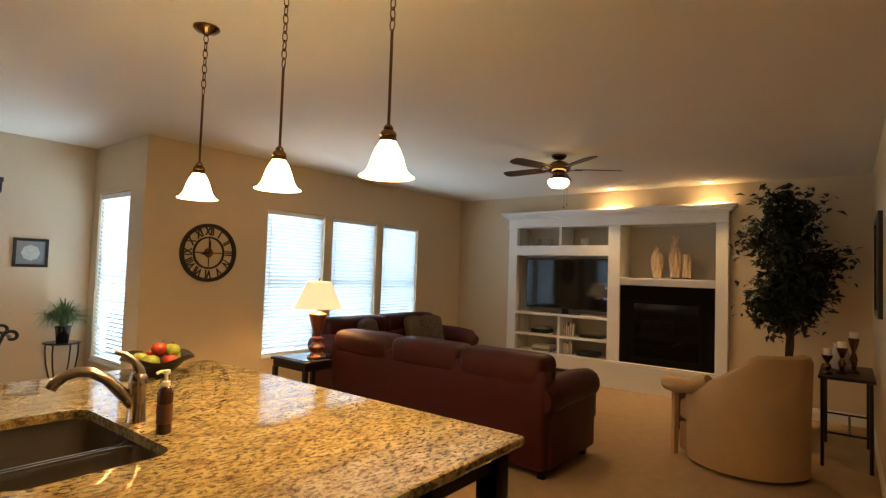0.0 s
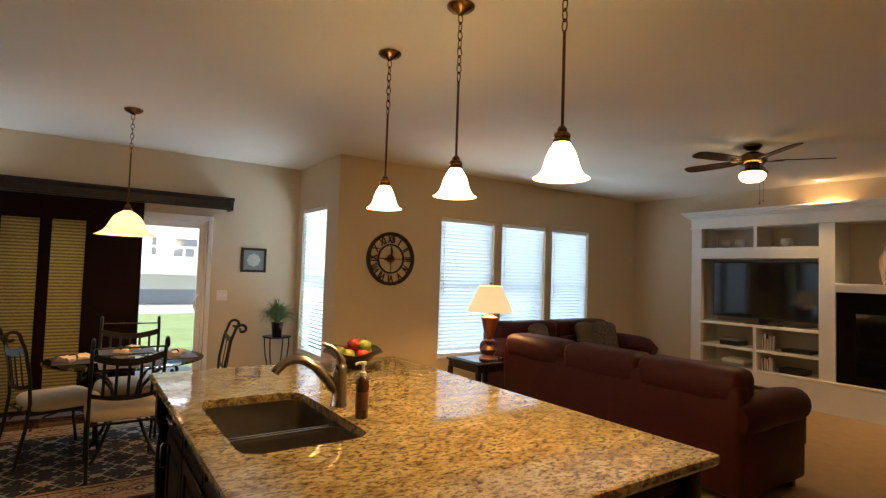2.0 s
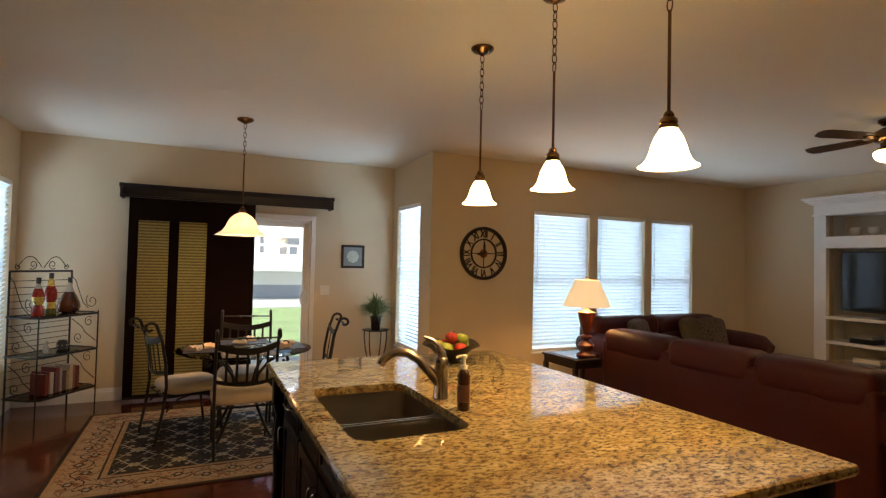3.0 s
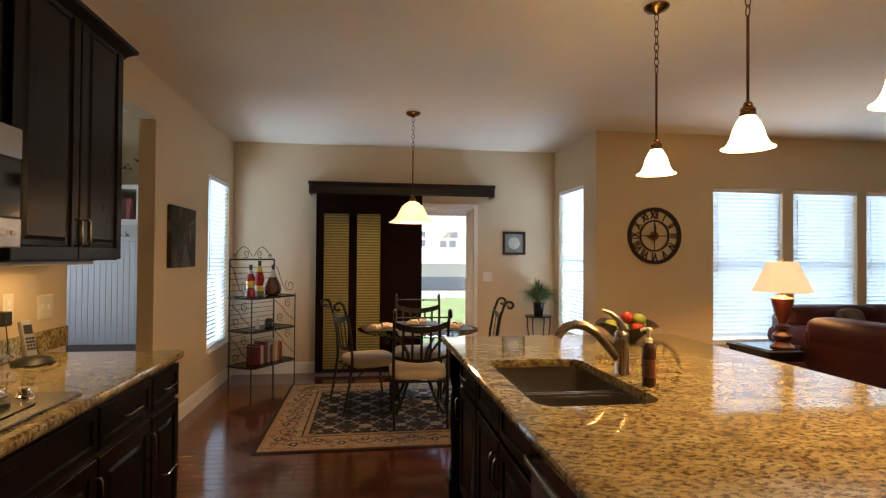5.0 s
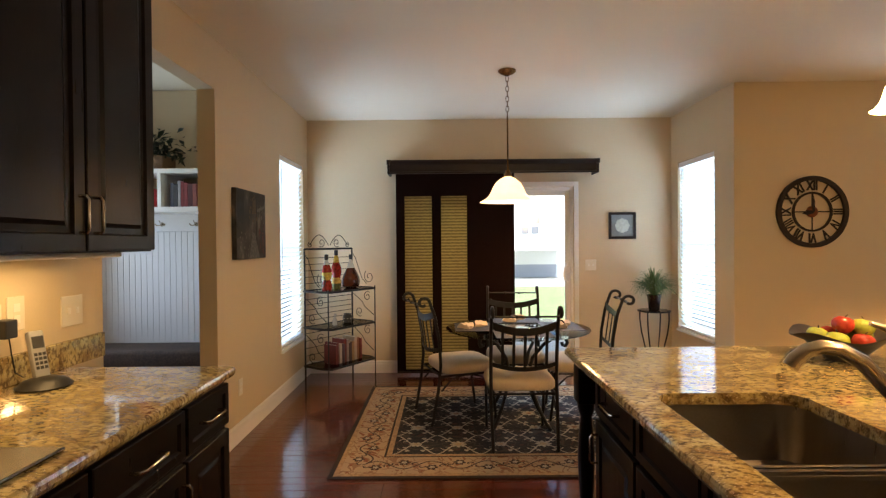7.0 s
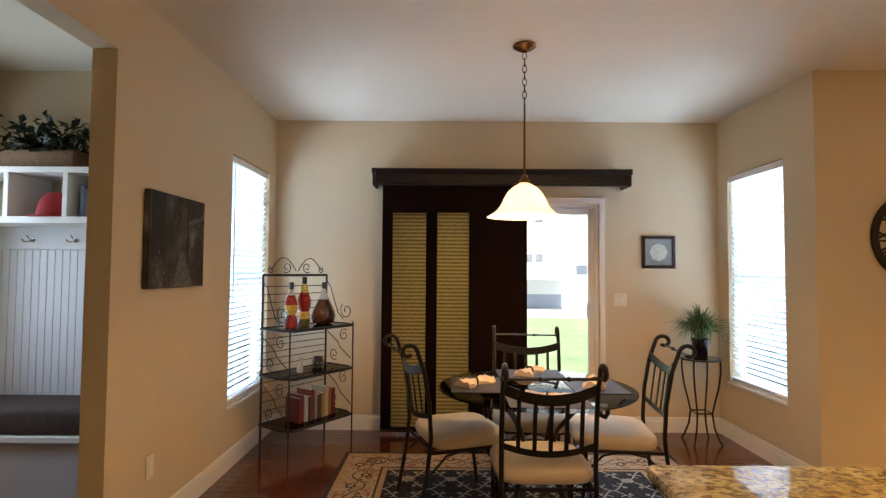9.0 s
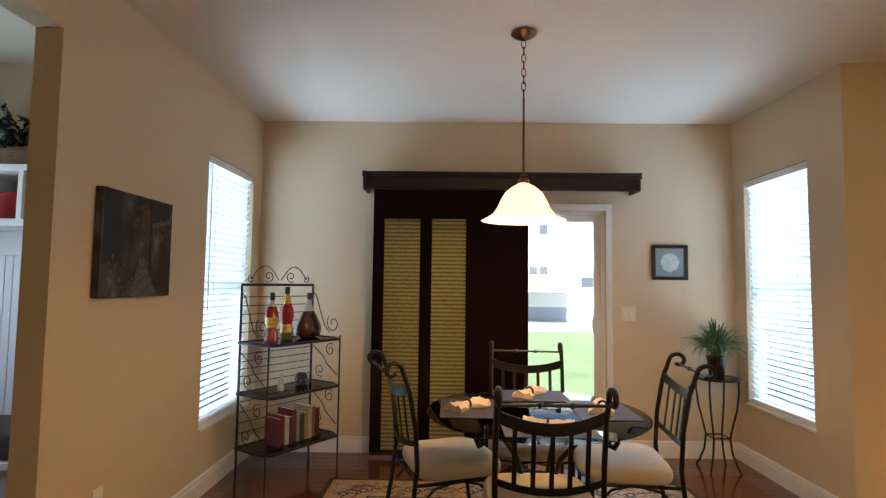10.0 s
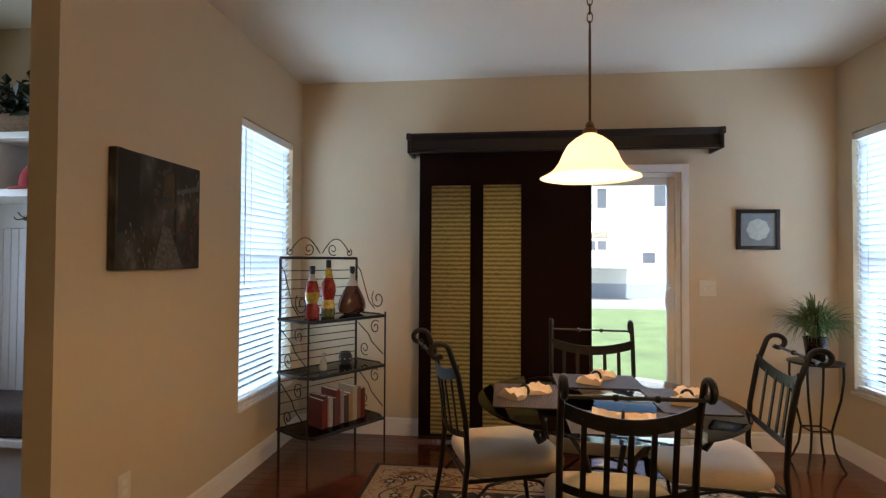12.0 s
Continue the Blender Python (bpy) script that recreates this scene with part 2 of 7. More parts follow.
M_WALL = mat("wall_paint", (0.62, 0.51, 0.345), 0.75, vary=0.025, scale=2.2, bump=0.10, fine=140)
M_CEIL = mat("ceiling_paint", (0.77, 0.71, 0.60), 0.9, vary=0.02, scale=2.0, bump=0.22, fine=160)
M_TRIM = mat("white_trim_paint", (0.80, 0.79, 0.76), 0.38, vary=0.02, scale=5, bump=0.03)
M_MUD = mat("beadboard_paint", (0.62, 0.62, 0.63), 0.5, vary=0.03, scale=5)
M_PLANK = mat("cherry_plank", (0.115, 0.026, 0.013), 0.16, vary=0.35, scale=5, fine=34, stretch=(9, 0.8, 1), coat=0.5, island=0.28, bump=0.10)
M_CARPET = mat("carpet_pile", (0.36, 0.25, 0.155), 0.98, vary=0.16, scale=9, bump=0.9, fine=260, spec=0.1)
M_ESP = mat("espresso_wood", (0.0050, 0.0028, 0.0023), 0.30, vary=0.3, scale=5, fine=40, stretch=(8, 8, 0.7), bump=0.05, spec=0.14)
M_GRAN = granite_mat()
M_TRAY = mat("dark_steel", (0.16, 0.15, 0.14), 0.25, 1.0, vary=0.12, scale=6)
M_SINK = mat("satin_steel", (0.31, 0.28, 0.25), 0.30, 1.0, vary=0.10, scale=5, fine=140, stretch=(1, 10, 1), bump=0.04)
M_STEEL = mat("brushed_steel", (0.36, 0.34, 0.31), 0.33, 1.0, vary=0.10, scale=4, fine=120, stretch=(1, 12, 1), bump=0.05)
M_NICKEL = mat("brushed_nickel", (0.48, 0.42, 0.35), 0.24, 1.0, vary=0.08, scale=12)
M_CHROME = mat("chrome", (0.75, 0.75, 0.75), 0.10, 1.0, vary=0.04)
M_BLACKGL = mat("black_glass", (0.006, 0.006, 0.007), 0.06, vary=0.2, coat=0.4)
M_IRON = mat("wrought_iron", (0.010, 0.008, 0.007), 0.40, 0.25, vary=0.4, scale=20, bump=0.15)
M_BRONZE = mat("aged_brass", (0.20, 0.115, 0.048), 0.25, 1.0, vary=0.25, scale=20)
M_SEAT = mat("cream_suede", (0.55, 0.45, 0.35), 0.9, vary=0.10, scale=7, bump=0.25, fine=180)
M_LEATHER = mat("burgundy_leather", (0.042, 0.0050, 0.0046), 0.52, vary=0.28, scale=9, bump=0.35, fine=70, spec=0.28)
M_TANFAB = mat("tan_slipcover", (0.44, 0.29, 0.15), 0.95, vary=0.10, scale=6, bump=0.35, fine=200)
M_SLAT = sheer("blind_slat", (0.86, 0.88, 0.90), 0.33)
M_SHADEFAB = sheer("woven_shade", (0.60, 0.44, 0.19), 0.72, wave=10)
M_PANEL = mat("brown_panel_fabric", (0.0105, 0.0042, 0.003), 0.9, vary=0.25, scale=20, bump=0.3, stretch=(1, 1, 6), spec=0.08)
M_VAL = mat("dark_stained_valance", (0.010, 0.005, 0.004), 0.42, vary=0.3, scale=6, stretch=(0.6, 8, 8))
M_GLASS = glass("clear_glass")
M_TABGL = glass("table_glass", (0.93, 0.98, 0.96), 0.02)
M_VINYL = mat("white_vinyl", (0.80, 0.81, 0.82), 0.35, vary=0.02)
M_OPAL = glow("lit_opal_glass", (1.0, 0.70, 0.29), 10.5)
M_OPALD = glow("lit_alabaster_glass", (1.0, 0.84, 0.66), 0.32, let=0.30)
M_LSHADE = glow("lit_lamp_shade", (1.0, 0.74, 0.40), 0.46, 0.8)
M_BULB = glow("lit_bulb", (1.0, 0.86, 0.62), 5.2)
M_CLOCKF = mat("clock_iron", (0.020, 0.012, 0.008), 0.5, 0.3, vary=0.4, scale=14, bump=0.2)
M_BRASSHUB = mat("clock_copper", (0.22, 0.07, 0.025), 0.4, 0.7, vary=0.3, scale=20)
M_RUGB = rug_mat("rug_border_pile", (0.38, 0.28, 0.18), (0.24, 0.14, 0.08), (0.22, 0.085, 0.04), 13.0)
M_RUGF = rug_mat("rug_field_pile", (0.010, 0.010, 0.015), (0.045, 0.035, 0.035), (0.05, 0.022, 0.022), 12.0)
M_RUGP = mat("rug_pale_pile", (0.36, 0.32, 0.26), 0.95, vary=0.4, scale=50, bump=0.4)
M_RUGD = mat("rug_dark_pile", (0.035, 0.018, 0.014), 0.95, vary=0.4, scale=50, bump=0.4)
M_RUGE = mat("rug_edge_pile", (0.020, 0.012, 0.010), 0.95, vary=0.3, scale=40, bump=0.4)
M_RUGL = mat("rug_guard_stripe", (0.34, 0.22, 0.12), 0.95, vary=0.3, scale=60, bump=0.4)
M_LEAF = mat("leaf_green", (0.10, 0.18, 0.05), 0.5, vary=0.45, scale=9, island=0.25)
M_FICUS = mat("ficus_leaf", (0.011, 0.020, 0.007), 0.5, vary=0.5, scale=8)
M_BARK = mat("bark", (0.05, 0.033, 0.022), 0.9, vary=0.3, scale=30, bump=0.6, stretch=(3, 3, 0.6))
M_POT = mat("dark_glazed_pot", (0.015, 0.010, 0.009), 0.22, vary=0.3, scale=8)
M_BLACK = mat("black_plastic", (0.012, 0.012, 0.013), 0.4, vary=0.2)
M_GREYPL = mat("silver_plastic", (0.30, 0.30, 0.31), 0.35, vary=0.08)
M_OUTLET = mat("almond_plastic", (0.74, 0.69, 0.58), 0.35, vary=0.02)
M_FIRE = mat("firebox_black", (0.006, 0.005, 0.005), 0.7, vary=0.3, scale=8, spec=0.08)
M_SCREEN = mat("tv_screen", (0.004, 0.004, 0.005), 0.07, vary=0.1)
M_NICHE = mat("niche_paint", (0.46, 0.41, 0.32), 0.75, vary=0.03, scale=2.2, bump=0.1, fine=140)
M_GRASS = mat("lawn", (0.26, 0.33, 0.14), 0.95, vary=0.35, scale=1.6, fine=40, bump=0.6)
M_SIDING = mat("pale_siding", (0.82, 0.82, 0.81), 0.7, vary=0.04, scale=1.0)
M_ROOF = mat("shingle_grey", (0.22, 0.22, 0.23), 0.9, vary=0.25, scale=6, bump=0.4)
M_PAVE = mat("concrete", (0.42, 0.41, 0.40), 0.9, vary=0.12, scale=3, bump=0.2)
M_FRAMEB = mat("black_frame", (0.014, 0.010, 0.009), 0.35, vary=0.3, scale=20)
M_LAMPW = mat("mahogany_turned", (0.10, 0.022, 0.012), 0.30, vary=0.35, scale=10, coat=0.4)
M_NAPKIN = mat("peach_napkin", (0.66, 0.53, 0.41), 0.9, vary=0.1, scale=10, bump=0.2)
M_MAT = mat("woven_placemat", (0.026, 0.019, 0.018), 0.6, vary=0.5, scale=60, fine=200, bump=0.5, stretch=(6, 0.5, 1))
M_APPLER = mat("red_apple", (0.36, 0.035, 0.018), 0.25, vary=0.45, scale=14)
M_APPLEG = mat("green_apple", (0.30, 0.36, 0.05), 0.25, vary=0.3, scale=14)
M_BOWL = mat("dark_bowl", (0.022, 0.017, 0.012), 0.3, vary=0.4, scale=12, bump=0.2)
M_WICKER = mat("wicker", (0.22, 0.13, 0.07), 0.8, vary=0.5, scale=40, bump=0.8, stretch=(1, 1, 5))
M_CUSH = mat("bench_cushion_fabric", (0.055, 0.035, 0.026), 0.9, vary=0.55, scale=8, bump=0.3)
M_CERAM = mat("streaked_ceramic", (0.50, 0.37, 0.24), 0.35, vary=0.75, scale=4, fine=9, stretch=(16, 16, 0.6))
M_REDCAP = mat("red_cloth", (0.32, 0.015, 0.018), 0.85, vary=0.15, scale=12)

# ---------------------------------------------------------------- builders


def box(bm, x0, y0, z0, x1, y1, z1, r=0.0, seg=2):
    v = [bm.verts.new(p) for p in ((x0, y0, z0), (x1, y0, z0), (x1, y1, z0), (x0, y1, z0), (x0, y0, z1), (x1, y0, z1), (x1, y1, z1), (x0, y1, z1))]
    fs = [bm.faces.new([v[i] for i in q]) for q in ((3, 2, 1, 0), (4, 5, 6, 7), (0, 1, 5, 4), (1, 2, 6, 5), (2, 3, 7, 6), (3, 0, 4, 7))]
    if r:
        es = list({e for f in fs for e in f.edges})
        bmesh.ops.bevel(bm, geom=es, offset=r, segments=seg, affect="EDGES", profile=0.5)
    return v


def lathe(bm, prof, n=24, at=(0, 0, 0)):
    """A turned shape from (radius, height) pairs."""
    rings = []
    for r, z in prof:
        if r < 1e-5:
            rings.append([bm.verts.new((at[0], at[1], at[2] + z))])
        else:
            rings.append([bm.verts.new((at[0] + r * math.cos(2 * math.pi * i / n), at[1] + r * math.sin(2 * math.pi * i / n), at[2] + z)) for i in range(n)])
    for a, b in zip(rings, rings[1:]):
        for i in range(n):
            j = (i + 1) % n
            if len(a) == 1 and len(b) == 1:
                continue
            if len(a) == 1:
                bm.faces.new((a[0], b[j], b[i]))
            elif len(b) == 1:
                bm.faces.new((a[i], a[j], b[0]))
            else:
                bm.faces.new((a[i], a[j], b[j], b[i]))


def tube(bm, pts, r, n=8, closed=False):
    """A round bar along points; r is one radius or one for each point."""
    pts = [Vector(p) for p in pts]
    rs = r if isinstance(r, (list, tuple)) else [r] * len(pts)
    rings = []
    last = None
    for i, p in enumerate(pts):
        if closed:
            d = pts[(i + 1) % len(pts)] - pts[i - 1]
        else:
            d = pts[min(i + 1, len(pts) - 1)] - pts[max(i - 1, 0)]
        d.normalize()
        if last is None:
            u = d.orthogonal().normalized()
        else:
            u = (last - d * last.dot(d))
            u = u.normalized() if u.length > 1e-6 else d.orthogonal().normalized()
        last = u
        w = d.cross(u)
        rings.append([bm.verts.new(p + (u * math.cos(2 * math.pi * k / n) + w * math.sin(2 * math.pi * k / n)) * rs[i]) for k in range(n)])
    pairs = list(zip(rings, rings[1:])) + ([(rings[-1], rings[0])] if closed else [])
    for a, b in pairs:
        for k in range(n):
            bm.faces.new((a[k], a[(k + 1) % n], b[(k + 1) % n], b[k]))
    if not closed:
        bm.faces.new(list(reversed(rings[0])))
        bm.faces.new(rings[-1])


def ball(bm, c, rx, ry=None, rz=None, u=14, v=9):
    m = Matrix.LocRotScale(c, None, (rx, ry or rx, rz or rx))
    bmesh.ops.create_uvsphere(bm, u_segments=u, v_segments=v, radius=1.0, matrix=m)


def spiral(cx, cz, r0, r1, a0, turns, n=18):
    """Points (x, z) of a scroll."""
    out = []
    for i in range(n + 1):
        f = i / n
        a = a0 + turns * 2 * math.pi * f
        r = r0 + (r1 - r0) * f
        out.append((cx + r * math.cos(a), cz + r * math.sin(a)))
    return out


def plate(bm, outline, z0, z1):
    """A flat slab with the given outline of (x, y)."""
    a = [bm.verts.new((x, y, z0)) for x, y in outline]
    b = [bm.verts.new((x, y, z1)) for x, y in outline]
    bm.faces.new(list(reversed(a)))
    bm.faces.new(b)
    for i in range(len(a)):
        j = (i + 1) % len(a)
        bm.faces.new((a[i], a[j], b[j], b[i]))


def linked(name, bm, material, smooth=False, loc=(0, 0, 0)):
    bmesh.ops.recalc_face_normals(bm, faces=bm.faces)
    me = bpy.data.meshes.new(name)
    bm.to_mesh(me)
    bm.free()
    if smooth:
        me.shade_smooth()
        me.set_sharp_from_angle(angle=radians(40))
    me.materials.append(material)
    ob = new(name, me)
    ob.location = loc
    return ob


def part(name, bm, material, parent, label="", smooth=False):
    ob = linked(name, bm, material, smooth)
    ob.parent = parent
    if label:
        ob["label"] = label
    return ob


def share(name, ob, parent, x=0, y=0, z=0, rot=(0, 0, 0)):
    """One more piece on the mesh of ob."""
    o = new(name, ob.data)
    o.parent = parent
    o.location, o.rotation_euler = (x, y, z), rot
    return o


def thing(name, m, label, category, group="", kind=""):
    ob = new(name)
    ob.empty_display_size = 0.1
    ob.matrix_basis = m
    return tagged(ob, label, category, group, kind)


def solid(name, bm, material, label, category="", group="", kind="structure", smooth=False):
    return tagged(linked(name, bm, material, smooth), label, category, group, kind)


B = bmesh.new

# ---------------------------------------------------------------- walls, ceiling, floor


def wall_x(name, y0, y1, x0, x1, holes, label, top=HC, material=None):
    """A wall along x, from y0 to y1 thick, with holes (xa, xb, za, zb)."""
    bm = B()
    cut = x0
    for xa, xb, za, zb in sorted(holes):
        box(bm, cut, y0, 0, xa, y1, top)
        if za > 0:
            box(bm, xa, y0, 0, xb, y1, za)
        box(bm, xa, y0, zb, xb, y1, top)
        cut = xb
    box(bm, cut, y0, 0, x1, y1, top)
    return solid(name, bm, material or M_WALL, label, "wall")


def wall_y(name, x0, x1, y0, y1, holes, label, top=HC, material=None):
    bm = B()
    cut = y0
    for ya, yb, za, zb in sorted(holes):
        box(bm, x0, cut, 0, x1, ya, top)
        if za > 0:
            box(bm, x0, ya, 0, x1, yb, za)
        box(bm, x0, ya, zb, x1, yb, top)
        cut = yb
    box(bm, x0, cut, 0, x1, y1, top)
    return solid(name, bm, material or M_WALL, label, "wall")


WINS = [(4.01, 4.84), (4.965, 5.76), (5.88, 6.645)]
WZ = (0.475, 2.145)
DOOR = (-0.14, 1.65, 0.0, 1.97)
OPEN = (3.29, 4.42, 0.0, 2.375)
wall_x("wall_north", YN, YN + TH, XW - TH, XB + TH, [DOOR], "beige painted wall with the sliding door")
wall_x("wall_windows", YC, YC + TH, XB, XE + TH, [(a, b, *WZ) for a, b in WINS], "beige painted wall with clock and three windows")
wall_y("wall_bay", XB, XB + TH, YC + TH, YN, [(5.785, 6.525, 0.475, 2.19)], "beige painted bay wall with one window")
wall_y("wall_west", XW - TH, XW, YK, YN, [(5.735, 6.505, 0.425, 2.19), OPEN], "beige painted wall with mudroom opening and window")
wall_y("wall_east", XE + 0.0, XE + TH, YS - TH, YC, [(1.53, 4.33, 0.36, 2.23)], "beige painted wall behind the built-in shelves")
wall_x("wall_south", YS - TH, YS, 4.95, XE, [], "beige painted living room wall")
wall_y("wall_hall", 4.95, 5.1, YK, YS - TH, [], "beige painted hall wall")
wall_x("wall_kitchen", YK - TH, YK, XW - TH, 5.1, [], "beige painted kitchen wall")
bm = B()
box(bm, XW - 1.6, YK - TH, HC, XE + TH, YN + TH, HC + 0.12)
solid("ceiling", bm, M_CEIL, "textured off-white painted ceiling", "ceiling")
bm = B()
box(bm, 2.22, YK - TH, -0.1, XE + TH, YC + TH, 0.0)
solid("carpet", bm, M_CARPET, "beige cut-pile carpet in the living room", "carpet")
bm = B()
box(bm, XW - 1.6, YK - TH, -0.12, 2.22, YN + TH, -0.012)
box(bm, 2.22, YC + 0.02, -0.12, XB + TH, YN + TH, -0.012)
FLOOR = solid("floor", bm, M_ESP, "dark cherry strip hardwood floor, glossy", "floor")

# the mudroom behind the opening
bm = B()
box(bm, XW - 1.6 - TH, 2.4, 0, XW - 1.6, 4.45, HC)
box(bm, XW - 1.6 - TH, 5.05, 0, XW - 1.6, 5.55, HC)
# below and above an invented, unseen opening that lets the fill lamp in
box(bm, XW - 1.6 - TH, 4.45, 0, XW - 1.6, 5.05, 0.9)
box(bm, XW - 1.6 - TH, 4.45, 2.1, XW - 1.6, 5.05, HC)
box(bm, XW - 1.6, 2.4 - TH, 0, XW - TH, 2.4, HC)
solid("wall_mudroom", bm, M_WALL, "beige painted mudroom walls", "wall")
wall_x("wall_mudroom_north", 5.55, 5.55 + TH, XW - 1.6 - TH, XW - TH, [], "beige painted wall behind the mudroom bench")

# baseboards


def baseboard(x0, y0, x1, y1, nx, ny):
    """A moulded board along a wall; (nx, ny) points into the room."""
    bm = B()
    prof = ((0, 0), (0.016, 0), (0.016, 0.09), (0.012, 0.105), (0.012, 0.118), (0.005, 0.13), (0, 0.13))
    a = [bm.verts.new((x0 + nx * d, y0 + ny * d, z)) for d, z in prof]
    b = [bm.verts.new((x1 + nx * d, y1 + ny * d, z)) for d, z in prof]
    for i in range(len(prof)):
        j = (i + 1) % len(prof)
        bm.faces.new((a[i], a[j], b[j], b[i]))
    bm.faces.new(list(reversed(a)))
    bm.faces.new(b)
    return solid("baseboard", bm, M_TRIM, "white moulded wooden baseboard", "baseboard")


baseboard(XW, YN - 0.001, -0.20, YN - 0.001, 0, -1)
baseboard(1.70, YN - 0.001, XB, YN - 0.001, 0, -1)
baseboard(XW + 0.001, OPEN[1], XW + 0.001, YN - 0.02, 1, 0)
baseboard(XB - 0.001, YC, XB - 0.001, YN - 0.02, -1, 0)
baseboard(XB, YC - 0.001, XE, YC - 0.001, 0, -1)
baseboard(XE - 0.001, 4.48, XE - 0.001, YC - 0.02, -1, 0)
baseboard(XE - 0.001, YS + 0.02, XE - 0.001, 1.38, -1, 0)
baseboard(4.95, YS + 0.001, XE, YS + 0.001, 0, 1)

# ---------------------------------------------------------------- windows with blinds


def window(m, w, h, label):
    """A double-hung window with a sill, seen from the room at -y; m puts its lower middle on the wall's inner face."""
    t = thing("window_1", m, label, "window", "", "structure")
    d = TH
    fr = 0.045
    bm = B()
    box(bm, -w / 2, 0.075, 0, -w / 2 + fr, d - 0.01, h, 0.004)
    box(bm, w / 2 - fr, 0.075, 0, w / 2, d - 0.01, h, 0.004)
    box(bm, -w / 2 + fr, 0.075, 0, w / 2 - fr, d - 0.01, fr, 0.004)
    box(bm, -w / 2 + fr, 0.075, h - fr, w / 2 - fr, d - 0.01, h, 0.004)
    part("window_frame", bm, M_VINYL, t)
    bm = B()
    box(bm, -w / 2 + fr, 0.085, h / 2 - 0.025, w / 2 - fr, 0.125, h / 2 + 0.025, 0.004)
    part("meeting_rail", bm, M_VINYL, t)
    for k, (za, zb) in enumerate(((fr, h / 2 - 0.025), (h / 2 + 0.025, h - fr))):
        bm = B()
        box(bm, -w / 2 + fr, 0.104 + 0.01 * k, za, w / 2 - fr, 0.108 + 0.01 * k, zb)
        p = part("pane", bm, M_GLASS, t, "clear glass pane")
        p.visible_shadow = False
    bm = B()
    box(bm, -w / 2 - 0.012, -0.018, -0.02, w / 2 + 0.012, 0.0, 0.0, 0.004)
    box(bm, -w / 2 + 0.001, 0.0, -0.001, w / 2 - 0.001, 0.074, 0.012)
    part("window_sill", bm, M_TRIM, t)
    return t


SLAT = {}


def blind(m, w, h, label, tilt=34, low=0.0):
    """Horizontal slats between a head rail and a bottom rail, inside the opening."""
    t = thing("window_blind", m, label, "blind", "window blinds")
    w -= 0.016
    bm = B()
    box(bm, -w / 2, 0.004, h - 0.055, w / 2, 0.062, h - 0.004, 0.006)
    part("headrail", bm, M_VINYL, t)
    key = round(w, 3)
    if key not in SLAT:
        bm = B()
        pts = [(-0.025, -0.002), (-0.012, 0.0015), (0.0, 0.0028), (0.012, 0.0015), (0.025, -0.002)]
        a = [bm.verts.new((-w / 2, y, z)) for y, z in pts]
        b = [bm.verts.new((w / 2, y, z)) for y, z in pts]
        a2 = [bm.verts.new((-w / 2, y, z - 0.0024)) for y, z in pts]
        b2 = [bm.verts.new((w / 2, y, z - 0.0024)) for y, z in pts]
        for i in range(4):
            bm.faces.new((a[i], b[i], b[i + 1], a[i + 1]))
            bm.faces.new((a2[i + 1], b2[i + 1], b2[i], a2[i]))
        bm.faces.new((a[0], a2[0], b2[0], b[0]))
        bm.faces.new((a[4], b[4], b2[4], a2[4]))
        first = part("slat", bm, M_SLAT, t)
        SLAT[key] = first
        first.location, first.rotation_euler = (0, 0.034, h - 0.08), (radians(-tilt), 0, 0)
        z = h - 0.08 - 0.043
    else:
        z = h - 0.08
    while z > 0.05 + low:
        share("slat", SLAT[key], t, 0, 0.034, z, (radians(-tilt), 0, 0))
        z -= 0.043
    bm = B()
    box(bm, -w / 2, 0.012, 0.016 + low, w / 2, 0.056, 0.038 + low, 0.006)
    part("bottom_rail", bm, M_VINYL, t)
    for cx in (-w * 0.32, w * 0.32):
        bm = B()
        tube(bm, [(cx, 0.006, 0.03), (cx, 0.006, h - 0.05)], 0.0014, 5)
        part("ladder_cord", bm, M_VINYL, t)
    bm = B()
    tube(bm, [(-w / 2 + 0.05, 0.0, h * 0.42), (-w / 2 + 0.05, 0.002, h - 0.06)], 0.004, 6)
    part("tilt_wand", bm, M_VINYL, t)
    return t


for a, b in WINS:
    m = pose((a + b) / 2, YC, WZ[0])
    window(m, b - a, WZ[1] - WZ[0], "white double-hung window over the sofa")
    blind(m, b - a, WZ[1] - WZ[0], "white horizontal slat blind, lowered and tilted", 54)
m = pose(XB, 6.155, 0.475, 0, 0, -90)
window(m, 0.74, 1.715, "white double-hung window beside the plant")
blind(m, 0.74, 1.715, "white horizontal slat blind, lowered and tilted", 54)
m = pose(XW, 6.12, 0.425, 0, 0, 90)
window(m, 0.77, 1.765, "white double-hung window behind the rack")
blind(m, 0.77, 1.765, "white horizontal slat blind, lowered and tilted", 54)

# ---------------------------------------------------------------- sliding door
door = thing("door_1", pose(0, YN, 0), "white sliding patio door with brown panel shades drawn half open", "sliding door", "", "structure")
bm = B()
for x0, x1 in ((-0.19, -0.14), (1.65, 1.70)):
    box(bm, x0, -0.018, 0, x1, -0.001, 2.025, 0.004)
box(bm, -0.14, -0.018, 1.97, 1.65, -0.001, 2.025, 0.004)
part("casing", bm, M_TRIM, door)
bm = B()
box(bm, -0.14, 0.02, 0, -0.11, TH, 1.97, 0.003)
box(bm, 1.62, 0.02, 0, 1.65, TH, 1.97, 0.003)
box(bm, -0.11, 0.02, 1.94, 1.62, TH, 1.97, 0.003)
box(bm, -0.11, 0.02, 0, 1.62, TH, 0.03, 0.003)
part("door_frame", bm, M_VINYL, door)
